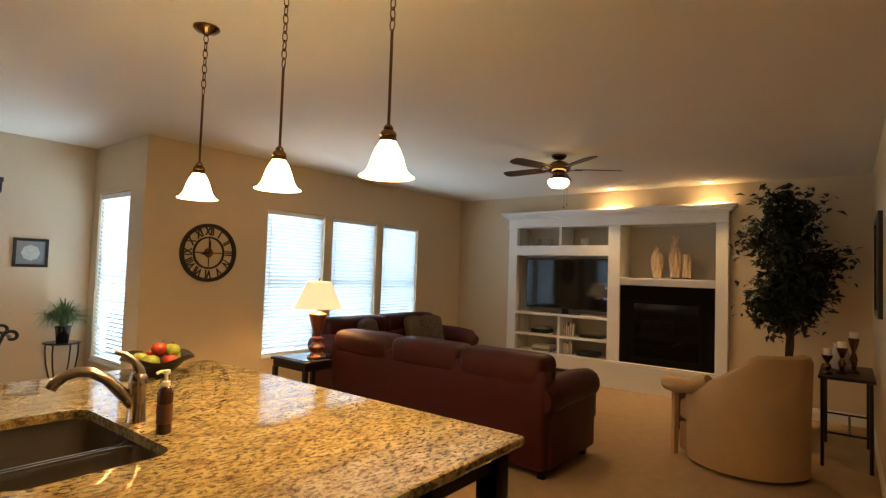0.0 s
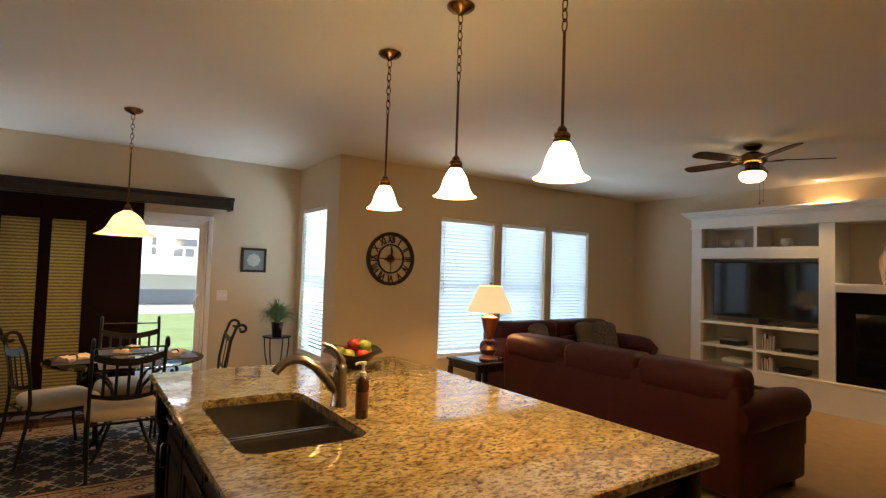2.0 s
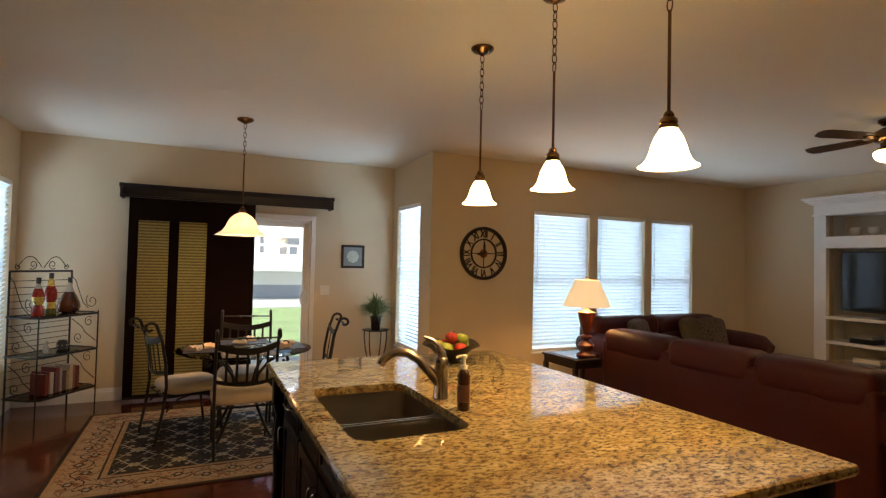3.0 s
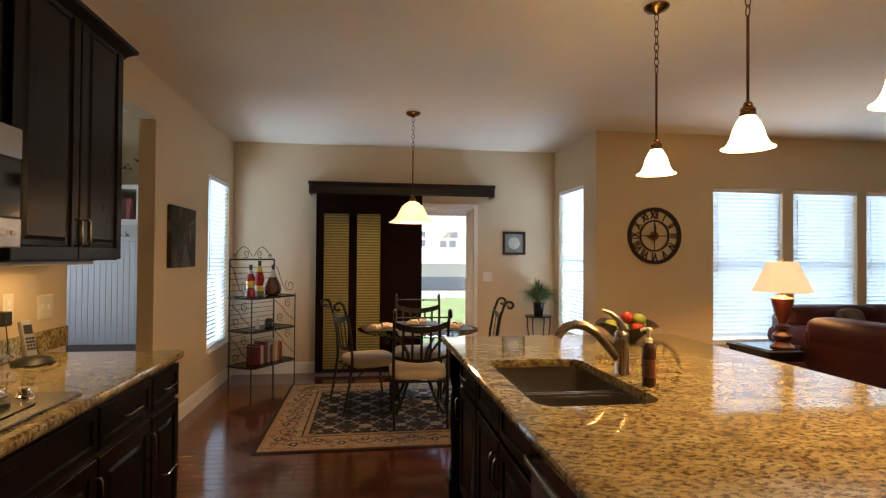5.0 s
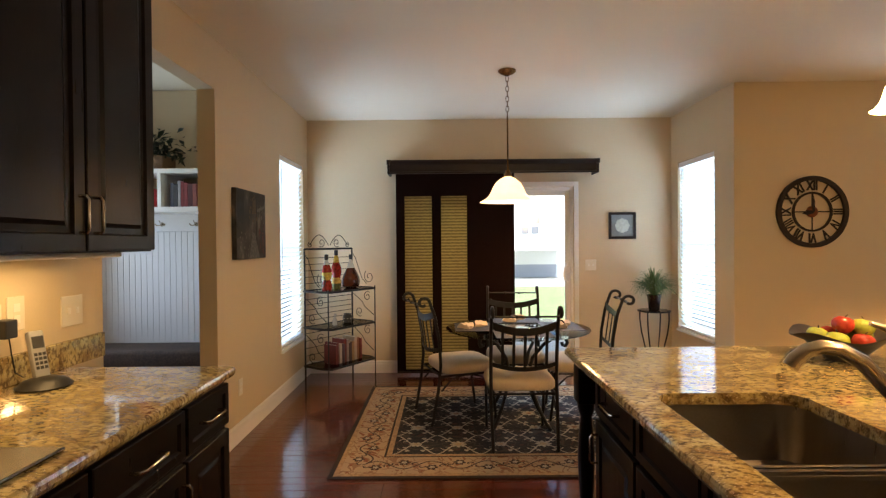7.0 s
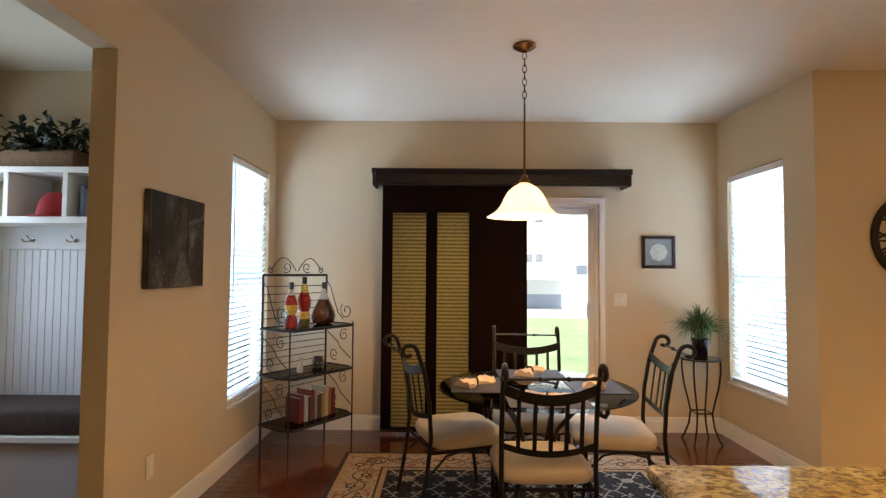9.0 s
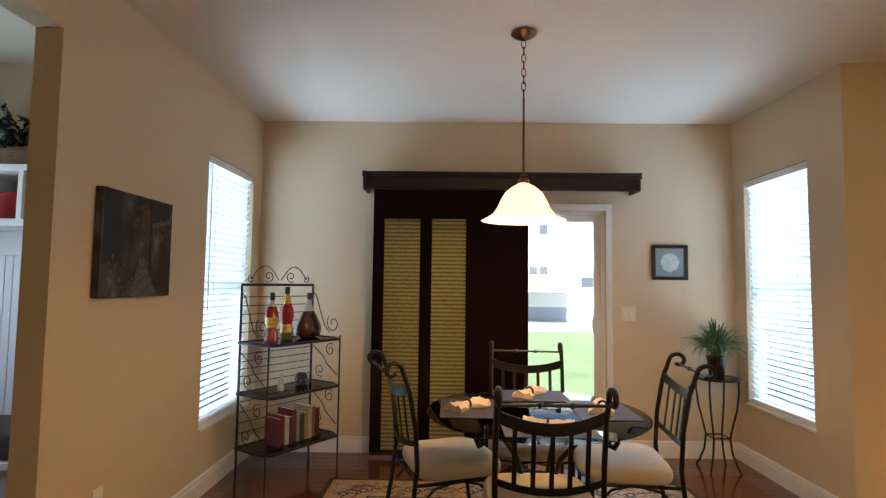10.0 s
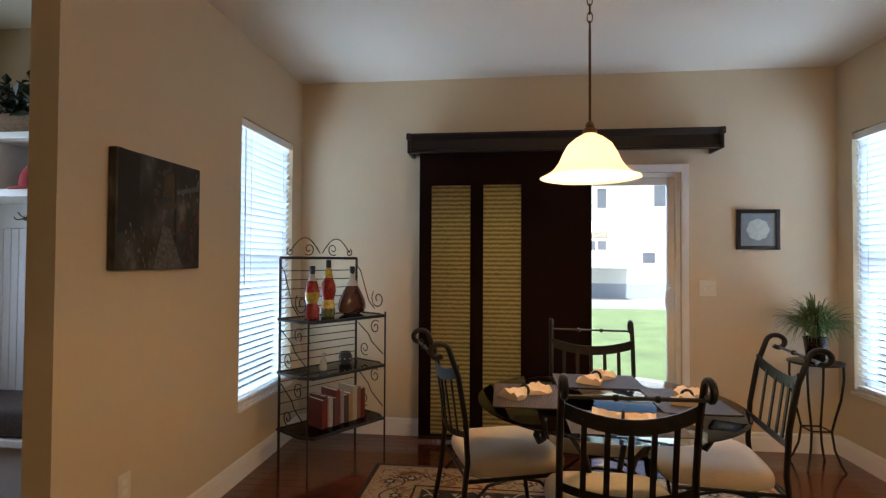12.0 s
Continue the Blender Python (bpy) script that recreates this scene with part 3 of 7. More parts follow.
for nm, x0, x1, y in (("fixed_panel", -0.11, 0.80, 0.10), ("sliding_panel", 0.73, 1.62, 0.05)):
    s = 0.052
    bm = B()
    box(bm, x0, y, 0.03, x0 + s, y + 0.04, 1.94, 0.004)
    box(bm, x1 - s, y, 0.03, x1, y + 0.04, 1.94, 0.004)
    box(bm, x0 + s, y, 0.03, x1 - s, y + 0.04, 0.13, 0.004)
    box(bm, x0 + s, y, 1.885, x1 - s, y + 0.04, 1.94, 0.004)
    pn = part(nm, bm, M_VINYL, door)
    bm = B()
    box(bm, x0 + s, y + 0.018, 0.13, x1 - s, y + 0.022, 1.885)
    g = part("pane", bm, M_GLASS, pn, "clear glass pane")
    g.visible_shadow = False
bm = B()
tube(bm, [(1.59, 0.045, 0.95), (1.575, 0.0, 0.955), (1.55, -0.015, 0.98), (1.54, -0.018, 1.02), (1.54, -0.018, 1.07), (1.55, -0.015, 1.11), (1.575, 0.0, 1.135), (1.59, 0.045, 1.14)], 0.009, 8)
part("door_handle", bm, M_VINYL, door, "", True)

# panel track shade and valance
shade = thing("panel_shade", pose(0, YN, 0), "brown fabric panel track shade with woven straw centres", "shade")
for k, (x0, x1, y, woven) in enumerate(((-0.235, 0.19, -0.13, True), (0.145, 0.575, -0.15, True), (0.505, 0.995, -0.17, False))):
    bm = B()
    if woven:
        l = 0.09
        r = 0.05 if k == 0 else 0.07
        box(bm, x0, y, 0.03, x0 + l, y + 0.004, 2.12)
        box(bm, x1 - r, y, 0.03, x1, y + 0.004, 2.12)
        box(bm, x0 + l, y, 1.87, x1 - r, y + 0.004, 2.12)
        box(bm, x0 + l, y, 0.03, x1 - r, y + 0.004, 0.06)
    else:
        box(bm, x0, y, 0.03, x1, y + 0.004, 2.12)
    pn = part("shade_panel", bm, M_PANEL, shade)
    if woven:
        bm = B()
        box(bm, x0 + l, y + 0.001, 0.06, x1 - r, y + 0.003, 1.87)
        part("woven_centre", bm, M_SHADEFAB, pn, "golden woven straw centre")
    bm = B()
    box(bm, x0, y - 0.006, 0.022, x1, y + 0.01, 0.045, 0.003)
    part("bottom_bar", bm, M_VAL, pn)
val = thing("valance", pose(0, YN, 0), "dark stained wooden valance with crown moulding", "valance")
bm = B()
prof = ((-0.235, 2.235), (-0.235, 2.222), (-0.222, 2.205), (-0.205, 2.19), (-0.205, 2.118), (-0.216, 2.112), (-0.216, 2.098), (-0.18, 2.098), (-0.18, 2.215), (0.0, 2.215), (0.0, 2.235))
a = [bm.verts.new((-0.30, y, z)) for y, z in prof]
b = [bm.verts.new((1.85, y, z)) for y, z in prof]
for i in range(len(prof)):
    j = (i + 1) % len(prof)
    bm.faces.new((a[i], a[j], b[j], b[i]))
bm.faces.new(list(reversed(a)))
bm.faces.new(b)
part("front_board", bm, M_VAL, val)
for x0, x1 in ((-0.312, -0.29), (1.84, 1.862)):
    bm = B()
    box(bm, x0, -0.222, 2.095, x1, -0.001, 2.19, 0.003)
    box(bm, x0 - 0.006, -0.24, 2.19, x1 + 0.006, -0.001, 2.238, 0.006)
    part("end_board", bm, M_VAL, val)

# ---------------------------------------------------------------- island


def door_front(parent, x0, x1, z0, z1, y, handle="", name="cabinet_door"):
    """A raised-panel front in the plane y, facing -y; handle is v, h or nothing."""
    bm = B()
    s = min(0.055, (z1 - z0) * 0.24)
    steps = [(0, 0.02), (0, 0.003), (0.003, 0.0), (s - 0.006, 0.0), (s, 0.009), (s + 0.004, 0.009)]
    if z1 - z0 > 0.25:
        steps += [(s + 0.02, 0.008), (s + 0.034, 0.002), (s + 0.036, 0.002)]
    rings = [[bm.verts.new(p) for p in ((x0 + i, y + d, z0 + i), (x1 - i, y + d, z0 + i), (x1 - i, y + d, z1 - i), (x0 + i, y + d, z1 - i))] for i, d in steps]
    bm.faces.new(rings[0])
    for p, q in zip(rings, rings[1:]):
        for i in range(4):
            bm.faces.new((p[i], p[(i + 1) % 4], q[(i + 1) % 4], q[i]))
    bm.faces.new(rings[-1])
    d = part(name, bm, M_ESP, parent)
    if handle:
        bm = B()
        if handle == "h":
            c, z, L = (x0 + x1) / 2, (z0 + z1) / 2, min(0.07, (x1 - x0) * 0.3)
            tube(bm, [(c - L, y + 0.004, z), (c - L, y - 0.022, z), (c - L * 0.8, y - 0.028, z), (c + L * 0.8, y - 0.028, z), (c + L, y - 0.022, z), (c + L, y + 0.004, z)], 0.0055, 8)
        else:
            c = x1 - 0.028 if "r" in handle else x0 + 0.028
            z = z0 + 0.11 if "b" in handle else z1 - 0.11
            tube(bm, [(c, y + 0.004, z - 0.055), (c, y - 0.022, z - 0.055), (c, y - 0.028, z - 0.045), (c, y - 0.028, z + 0.045), (c, y - 0.022, z + 0.055), (c, y + 0.004, z + 0.055)], 0.0055, 8)
        part("handle", bm, M_NICKEL, d, "brushed nickel bar handle", True)
    return d


IX0, IX1, IY0, IY1 = 0.79, 2.235, 1.18, 3.365
SK = (0.893, 1.325, 1.895, 2.645)      # sink cutout
bm = B()


def top_slab(bm, x0, x1, y0, y1, z0, z1, hole=None, edge=0.012):
    """A slab of stone with an eased edge and a rounded cutout."""
    def loop(inset, z):
        r = 0.02
        pts = []
        for cx, cy, a0 in ((x1 - r, y0 + r, -90), (x1 - r, y1 - r, 0), (x0 + r, y1 - r, 90), (x0 + r, y0 + r, 180)):
            for k in range(4):
                a = radians(a0 + 30 * k)
                pts.append((cx + (r - inset) * math.cos(a), cy + (r - inset) * math.sin(a)))
        return [bm.verts.new((x, y, z)) for x, y in pts]
    rings = [loop(edge * 0.6, z0), loop(0, z0 + edge), loop(0, z1 - edge), loop(edge * 0.3, z1 - edge * 0.3), loop(edge, z1)]
    for p, q in zip(rings, rings[1:]):
        for i in range(len(p)):
            j = (i + 1) % len(p)
            bm.faces.new((p[i], p[j], q[j], q[i]))
    if not hole:
        bm.faces.new(list(reversed(rings[0])))
        bm.faces.new(rings[-1])
        return
    hx0, hx1, hy0, hy1 = hole
    r = 0.07
    ins = []
    for cx, cy, a0 in ((hx1 - r, hy0 + r, -90), (hx1 - r, hy1 - r, 0), (hx0 + r, hy1 - r, 90), (hx0 + r, hy0 + r, 180)):
        ins.append([bm.verts.new((cx + r * math.cos(radians(a0 + 30 * k)), cy + r * math.sin(radians(a0 + 30 * k)), z1)) for k in range(4)])
    out = [rings[-1][i * 4:i * 4 + 4] for i in range(4)]
    for i in range(4):
        for k in range(3):
            bm.faces.new((out[i][k], out[i][k + 1], ins[i][k + 1], ins[i][k]))
        j = (i + 1) % 4
        bm.faces.new((out[i][3], out[j][0], ins[j][0], ins[i][3]))
    flat = [v for c in ins for v in c]
    low = [bm.verts.new((v.co.x, v.co.y, z0)) for v in flat]
    for i in range(len(flat)):
        j = (i + 1) % len(flat)
        bm.faces.new((flat[i], flat[j], low[j], low[i]))
        bm.faces.new((rings[0][j], rings[0][i], low[i], low[j]))


top_slab(bm, IX0, IX1, IY0, IY1, CT - 0.035, CT, SK)
tagged(linked("countertop", bm, M_GRAN), "gold speckled polished granite island top with sink cutout", "countertop")
isl = thing("island_cabinet", pose(-0.02, -0.195, 0), "dark espresso kitchen island with panelled doors and turned posts", "island")
bm = B()
box(bm, 0.90, 1.46, 0.10, 1.79, 2.08, CT - 0.036)
box(bm, 0.90, 2.85, 0.10, 1.79, 3.34, CT - 0.036)
box(bm, 0.90, 2.08, 0.10, 1.79, 2.85, 0.66)
box(bm, 1.42, 2.08, 0.66, 1.79, 2.85, CT - 0.036)
box(bm, 0.96, 1.48, 0.0, 1.77, 3.32, 0.10)
part("body", bm, M_ESP, isl)
# island fronts on the working side, seen from the aisle: local x runs along -y of the room
side = pose(0.90, 0, 0, 0, 0, -90)


def west_front(y0, y1, z0, z1, handle, name="cabinet_door"):
    d = door_front(isl, -y1, -y0, z0, z1, -0.02, handle, name)
    d.matrix_basis = side
    return d


west_front(2.90, 3.32, 0.70, 0.86, "h", "drawer_front")
west_front(2.90, 3.32, 0.12, 0.68, "vlt")
west_front(2.47, 2.88, 0.70, 0.86, "", "drawer_front")
west_front(2.06, 2.46, 0.70, 0.86, "", "drawer_front")
west_front(2.47, 2.88, 0.12, 0.68, "vrt")
west_front(2.06, 2.46, 0.12, 0.68, "vlt")
bm = B()
box(bm, 0.872, 1.47, 0.12, 0.899, 2.04, 0.86, 0.004)
dw = part("dishwasher_front", bm, M_BLACKGL, isl, "black dishwasher front")
bm = B()
tube(bm, [(0.872, 1.52, 0.80), (0.842, 1.52, 0.80), (0.835, 1.55, 0.80), (0.835, 1.96, 0.80), (0.842, 1.99, 0.80), (0.872, 1.99, 0.80)], 0.010, 8)
part("handle", bm, M_STEEL, dw, "steel bar handle", True)
POST = [(0.036, 0), (0.036, 0.06), (0.030, 0.07), (0.034, 0.09), (0.026, 0.11), (0.030, 0.20), (0.036, 0.34), (0.030, 0.46), (0.024, 0.52), (0.032, 0.54), (0.036, 0.56), (0.036, 0.58)]
for px, py in ((0.885, 3.475), (2.165, 3.475), (2.165, 1.46)):
    bm = B()
    box(bm, px - 0.042, py - 0.042, 0, px + 0.042, py + 0.042, 0.12, 0.004)
    lathe(bm, [(r, z + 0.12) for r, z in POST], 20, (px, py, 0))
    box(bm, px - 0.042, py - 0.042, 0.70, px + 0.042, py + 0.042, CT - 0.036, 0.004)
    part("post", bm, M_ESP, isl, "turned corner post", True)
bm = B()
box(bm, 1.79, 1.44, 0.80, 2.123, 1.47, CT - 0.036, 0.003)
box(bm, 1.79, 3.46, 0.80, 2.123, 3.49, CT - 0.036, 0.003)
box(bm, 2.145, 1.502, 0.80, 2.175, 3.433, CT - 0.036, 0.003)
box(bm, 0.927, 3.46, 0.80, 1.79, 3.49, CT - 0.036, 0.003)
part("apron", bm, M_ESP, isl)

# sink, faucet, soap
sink = thing("kitchen_sink", pose(0, 0, 0), "stainless steel double-bowl undermount sink", "sink")


def basin(x0, x1, y0, y1, z0, z1):
    bm = B()
    r, rings = 0.065, []
    for inset, z in ((-0.012, z1), (0.0, z1), (0.0, z1 - 0.006), (0.008, z0 + 0.05), (0.02, z0 + 0.015), (0.05, z0), (0.12, z0 - 0.004)):
        pts = []
        rr = max(0.02, r - inset)
        for cx, cy, a0 in ((x1 - r, y0 + r, -90), (x1 - r, y1 - r, 0), (x0 + r, y1 - r, 90), (x0 + r, y0 + r, 180)):
            sx, sy = (1 if cx > (x0 + x1) / 2 else -1), (1 if cy > (y0 + y1) / 2 else -1)
            sh = max(0.0, inset - (r - 0.02))
            for k in range(6):
                a = radians(a0 + 18 * k)
                pts.append((cx - sx * sh + rr * math.cos(a), cy - sy * sh + rr * math.sin(a), z))
        rings.append([bm.verts.new(p) for p in pts])
    for p, q in zip(rings, rings[1:]):
        for i in range(len(p)):
            j = (i + 1) % len(p)
            bm.faces.new((p[i], p[j], q[j], q[i]))
    bm.faces.new(rings[-1])
    return bm


for y0, y1 in ((2.212, 2.652), (1.888, 2.178)):
    bw = part("basin", basin(0.887, 1.331, y0, y1, 0.70, CT - 0.037), M_SINK, sink, "", True)
    bm = B()
    lathe(bm, [(0.0, 0.004), (0.018, 0.004), (0.034, 0.007), (0.04, 0.002)], 18, (1.11, (y0 + y1) / 2, 0.694))
    part("drain", bm, M_CHROME, bw, "round chrome drain", True)
bm = B()
box(bm, 0.885, 2.177, 0.80, 1.333, 2.213, 0.872, 0.005, 3)
for x0, x1 in ((0.884, 0.918), (1.300, 1.334)):
    box(bm, x0, 2.16, 0.855, x1, 2.23, 0.874)
part("divider", bm, M_SINK, sink, "", True)
tap = thing("faucet", pose(1.38, 2.315, CT), "brushed nickel kitchen faucet with a lever handle", "faucet")
bm = B()
lathe(bm, [(0.0, 0), (0.034, 0), (0.034, 0.006), (0.031, 0.012), (0.030, 0.12), (0.031, 0.14), (0.028, 0.165), (0.016, 0.18), (0, 0.182)], 22)
part("body", bm, M_NICKEL, tap, "", True)
bm = B()
tube(bm, [(-0.012, 0, 0.06), (-0.05, 0.005, 0.11), (-0.10, 0.01, 0.165), (-0.15, 0.015, 0.195), (-0.19, 0.02, 0.20), (-0.225, 0.024, 0.19), (-0.25, 0.027, 0.168), (-0.262, 0.028, 0.15)], [0.020, 0.021, 0.0195, 0.018, 0.018, 0.018, 0.019, 0.019], 14)
part("spout", bm, M_NICKEL, tap, "", True)
bm = B()
tube(bm, [(0.002, 0, 0.15), (0.0, 0.0, 0.19), (-0.016, 0.003, 0.222), (-0.044, 0.007, 0.246), (-0.078, 0.012, 0.258)], [0.025, 0.019, 0.013, 0.0095, 0.006], 14)
part("lever", bm, M_NICKEL, tap, "", True)
soap = thing("soap_bottle", pose(1.385, 2.113, CT) @ Matrix.Diagonal((0.92, 0.92, 1.12, 1)), "amber pump bottle of hand soap on the island", "soap bottle")
M_SOAP = mat("amber_soap", (0.06, 0.024, 0.013), 0.12, vary=0.3, scale=18, coat=0.5)
M_WHITEP = mat("white_plastic", (0.82, 0.80, 0.74), 0.35, vary=0.03)
bm = B()
lathe(bm, [(0, 0), (0.024, 0), (0.027, 0.004), (0.027, 0.12), (0.022, 0.135), (0.012, 0.142), (0, 0.142)], 20)
part("bottle", bm, M_SOAP, soap, "", True)
bm = B()
lathe(bm, [(0.014, 0.142), (0.014, 0.155), (0.006, 0.158), (0.006, 0.178), (0.013, 0.18), (0.013, 0.19), (0, 0.192)], 16)
tube(bm, [(0, 0, 0.186), (-0.02, 0.003, 0.187), (-0.034, 0.005, 0.182)], 0.005, 8)
part("pump", bm, M_WHITEP, soap, "", True)
bm = B()
lathe(bm, [(0.0272, 0.03), (0.0276, 0.03), (0.0276, 0.09), (0.0272, 0.09)], 20)
part("label", bm, mat("soap_label", (0.15, 0.06, 0.035), 0.5, vary=0.4, scale=30), soap, "", True)

# fruit bowl
bowl = thing("fruit_bowl", pose(1.795, 3.075, CT), "dark wavy-rimmed bowl on the granite island", "bowl")
bm = B()
n = 40
prof = [(0.05, 0.0), (0.055, 0.006), (0.085, 0.035), (0.125, 0.075), (0.17, 0.10), (0.172, 0.104), (0.123, 0.082), (0.08, 0.042), (0.045, 0.014), (0.0, 0.012)]
lathe(bm, prof, n)
for v in bm.verts:
    r = math.hypot(v.co.x, v.co.y)
    if r > 0.11:
        v.co.z += 0.012 * math.sin(4 * math.atan2(v.co.y, v.co.x)) * (r - 0.11) / 0.06
part("shell", bm, M_BOWL, bowl, "", True)


def apple(x, y, z, r, material, label, turn):
    t = thing("apple", pose(x, y, z, 12 * math.sin(turn), 10 * math.cos(turn), turn * 57), label, "apple", "fruit in the bowl")
    bm = B()
    lathe(bm, [(0, -0.72 * r), (0.22 * r, -0.80 * r), (0.6 * r, -0.66 * r), (0.93 * r, -0.2 * r), (0.98 * r, 0.2 * r), (0.78 * r, 0.62 * r), (0.42 * r, 0.80 * r), (0.16 * r, 0.74 * r), (0, 0.60 * r)], 18)
    part("flesh", bm, material, t, "", True)
    bm = B()
    tube(bm, [(0, 0, 0.6 * r), (0.004, 0, 0.85 * r), (0.012, 0.002, 1.05 * r)], 0.0022, 6)
    part("stem", bm, M_BARK, t)


for x, y, z, r, mt, lb in ((-0.06, -0.055, 0.082, 0.042, M_APPLEG, "green apple in the fruit bowl"), (0.03, -0.065, 0.078, 0.040, M_APPLER, "red apple in the fruit bowl"), (0.075, 0.01, 0.09, 0.044, M_APPLEG, "green apple in the fruit bowl"), (-0.01, 0.05, 0.088, 0.041, M_APPLER, "red apple in the fruit bowl"), (-0.075, 0.03, 0.09, 0.038, M_APPLEG, "green apple in the fruit bowl"), (0.0, -0.005, 0.135, 0.040, M_APPLER, "red apple in the fruit bowl"), (0.055, -0.03, 0.128, 0.040, M_APPLEG, "green apple in the fruit bowl")):
    apple(1.795 + x, 3.075 + y, CT + z, r, mt, lb, x * 40 + y * 17)

# ---------------------------------------------------------------- hanging lamps


def chain(bm, z0, z1, r=0.0028, link=0.048):
    """Interlocked oval links from z0 up to z1."""
    z, k = z0, 0
    while z < z1 - 0.01:
        pts = []
        for i in range(12):
            a = 2 * math.pi * i / 12
            d, h = 0.0115 * math.cos(a), 0.5 * link * math.sin(a)
            pts.append((d, 0, z + link / 2 + h) if k % 2 else (0, d, z + link / 2 + h))
        tube(bm, pts, r, 5, True)
        z += link * 0.80
        k += 1


def bell(scale, flare):
    """A bell-shaped glass shade, open below, with a thickness."""
    out = [(0.026, 0.0), (0.034, -0.012), (0.048, -0.035), (0.060, -0.065), (0.068, -0.095), (0.078, -0.118), (0.092 * flare, -0.135), (0.105 * flare, -0.142)]
    prof = [(r * scale, z * scale) for r, z in out]
    return prof + [(r - 0.004, z + 0.002) for r, z in reversed(prof)]


def pendant(x, y, cap_z, label):
    t = thing("pendant_lamp", pose(x, y, 0), label, "pendant lamp", "pendants over the island")
    bm = B()
    lathe(bm, [(0, HC - 0.004), (0.064, HC - 0.004), (0.064, HC - 0.012), (0.052, HC - 0.024), (0.022, HC - 0.036), (0.008, HC - 0.048), (0, HC - 0.05)], 26)
    part("canopy", bm, M_BRONZE, t, "", True)
    bm = B()
    chain(bm, cap_z + 0.38, HC - 0.045)
    part("chain", bm, M_BRONZE, t)
    bm = B()
    tube(bm, [(0, 0, cap_z + 0.03), (0, 0, cap_z + 0.385)], 0.0058, 10)
    part("rod", bm, M_BRONZE, t, "", True)
    bm = B()
    lathe(bm, [(0, 0.042), (0.012, 0.042), (0.018, 0.032), (0.016, 0.026), (0.028, 0.016), (0.030, 0.006), (0.026, 0.0), (0.031, -0.006), (0.031, -0.016), (0.0, -0.016)], 22, (0, 0, cap_z))
    part("socket_cap", bm, M_BRONZE, t, "", True)
    bm = B()
    lathe(bm, bell(0.92, 1.0), 32, (0, 0, cap_z - 0.010))
    part("shade", bm, M_OPAL, t, "lit frosted white glass bell shade", True)
    return t


for px, py in PEND:
    pendant(px, py, 1.962, "aged brass pendant lamp with a lit white bell shade")

dp = thing("dining_lamp", pose(0.76, 5.10, 0), "aged brass dining pendant with a wide lit glass shade", "pendant lamp")
bm = B()
lathe(bm, [(0, HC - 0.004), (0.068, HC - 0.004), (0.068, HC - 0.014), (0.05, HC - 0.028), (0.02, HC - 0.042), (0, HC - 0.05)], 26)
part("canopy", bm, M_BRONZE, dp, "", True)
bm = B()
chain(bm, 2.34, HC - 0.045)
part("chain", bm, M_BRONZE, dp)
bm = B()
tube(bm, [(0, 0, 1.92), (0, 0, 2.345)], 0.006, 10)
part("rod", bm, M_BRONZE, dp, "", True)
bm = B()
lathe(bm, [(0, 0.05), (0.014, 0.05), (0.02, 0.038), (0.018, 0.03), (0.03, 0.018), (0.032, 0.0), (0, 0.0)], 22, (0, 0, 1.885))
part("socket_cap", bm, M_BRONZE, dp, "", True)
bm = B()
prof = [(0.03, 0.0), (0.06, -0.016), (0.095, -0.045), (0.118, -0.085), (0.135, -0.125), (0.16, -0.158), (0.198, -0.182), (0.218, -0.192)]
lathe(bm, prof + [(r - 0.005, z + 0.002) for r, z in reversed(prof)], 40, (0, 0, 1.882))
part("shade", bm, M_OPALD, dp, "lit alabaster glass shade", True)

# ---------------------------------------------------------------- kitchen run on the west wall
KX = XW + 0.001
bm = B()
top_slab(bm, XW + 0.002, -0.53, YK + 0.002, 3.065, CT - 0.035, CT)
tagged(linked("countertop", bm, M_GRAN), "gold speckled polished granite counter along the wall", "countertop")
bm = B()
box(bm, XW + 0.002, YK + 0.002, CT + 0.0005, XW + 0.022, 3.27, CT + 0.10, 0.003)
tagged(linked("backsplash", bm, M_GRAN), "low granite backsplash strip on the counter", "backsplash", "", "structure")
wface = pose(-0.565, 0, 0, 0, 0, 90)


def base_unit(y0, y1, drawers, label):
    t = thing("base_cabinet", pose(0, 0, 0), label, "cabinet", "base cabinets")
    bm = B()
    box(bm, XW + 0.003, y0, 0.10, -0.565, y1 - 0.001, CT - 0.036)
    box(bm, XW + 0.003, y0, 0.0, -0.635, y1 - 0.001, 0.10)
    part("body", bm, M_ESP, t)
    for z0, z1, h, nm in drawers:
        d = door_front(t, y0 + 0.008, y1 - 0.008, z0, z1, -0.02, h, nm)
        d.matrix_basis = wface
    return t


base_unit(2.70, 3.03, ((0.71, 0.86, "h", "drawer_front"), (0.12, 0.69, "h", "cabinet_door")), "dark espresso end base cabinet with drawer and door")
base_unit(2.25, 2.70, ((0.71, 0.86, "h", "drawer_front"), (0.12, 0.69, "vrt", "cabinet_door")), "dark espresso base cabinet with one drawer")
base_unit(1.48, 2.25, ((0.71, 0.86, "", "drawer_front"), (0.12, 0.69, "vrt", "cabinet_door")), "dark espresso base cabinet under the cooktop")
base_unit(0.62, 1.48, ((0.71, 0.86, "h", "drawer_front"), (0.12, 0.69, "vrt", "cabinet_door")), "dark espresso base cabinet with one drawer")
base_unit(-0.40, 0.62, ((0.71, 0.86, "h", "drawer_front"), (0.12, 0.69, "vrt", "cabinet_door")), "dark espresso base cabinet with one drawer")
base_unit(-1.78, -0.40, ((0.71, 0.86, "h", "drawer_front"), (0.12, 0.69, "vrt", "cabinet_door")), "dark espresso base cabinet with one drawer")

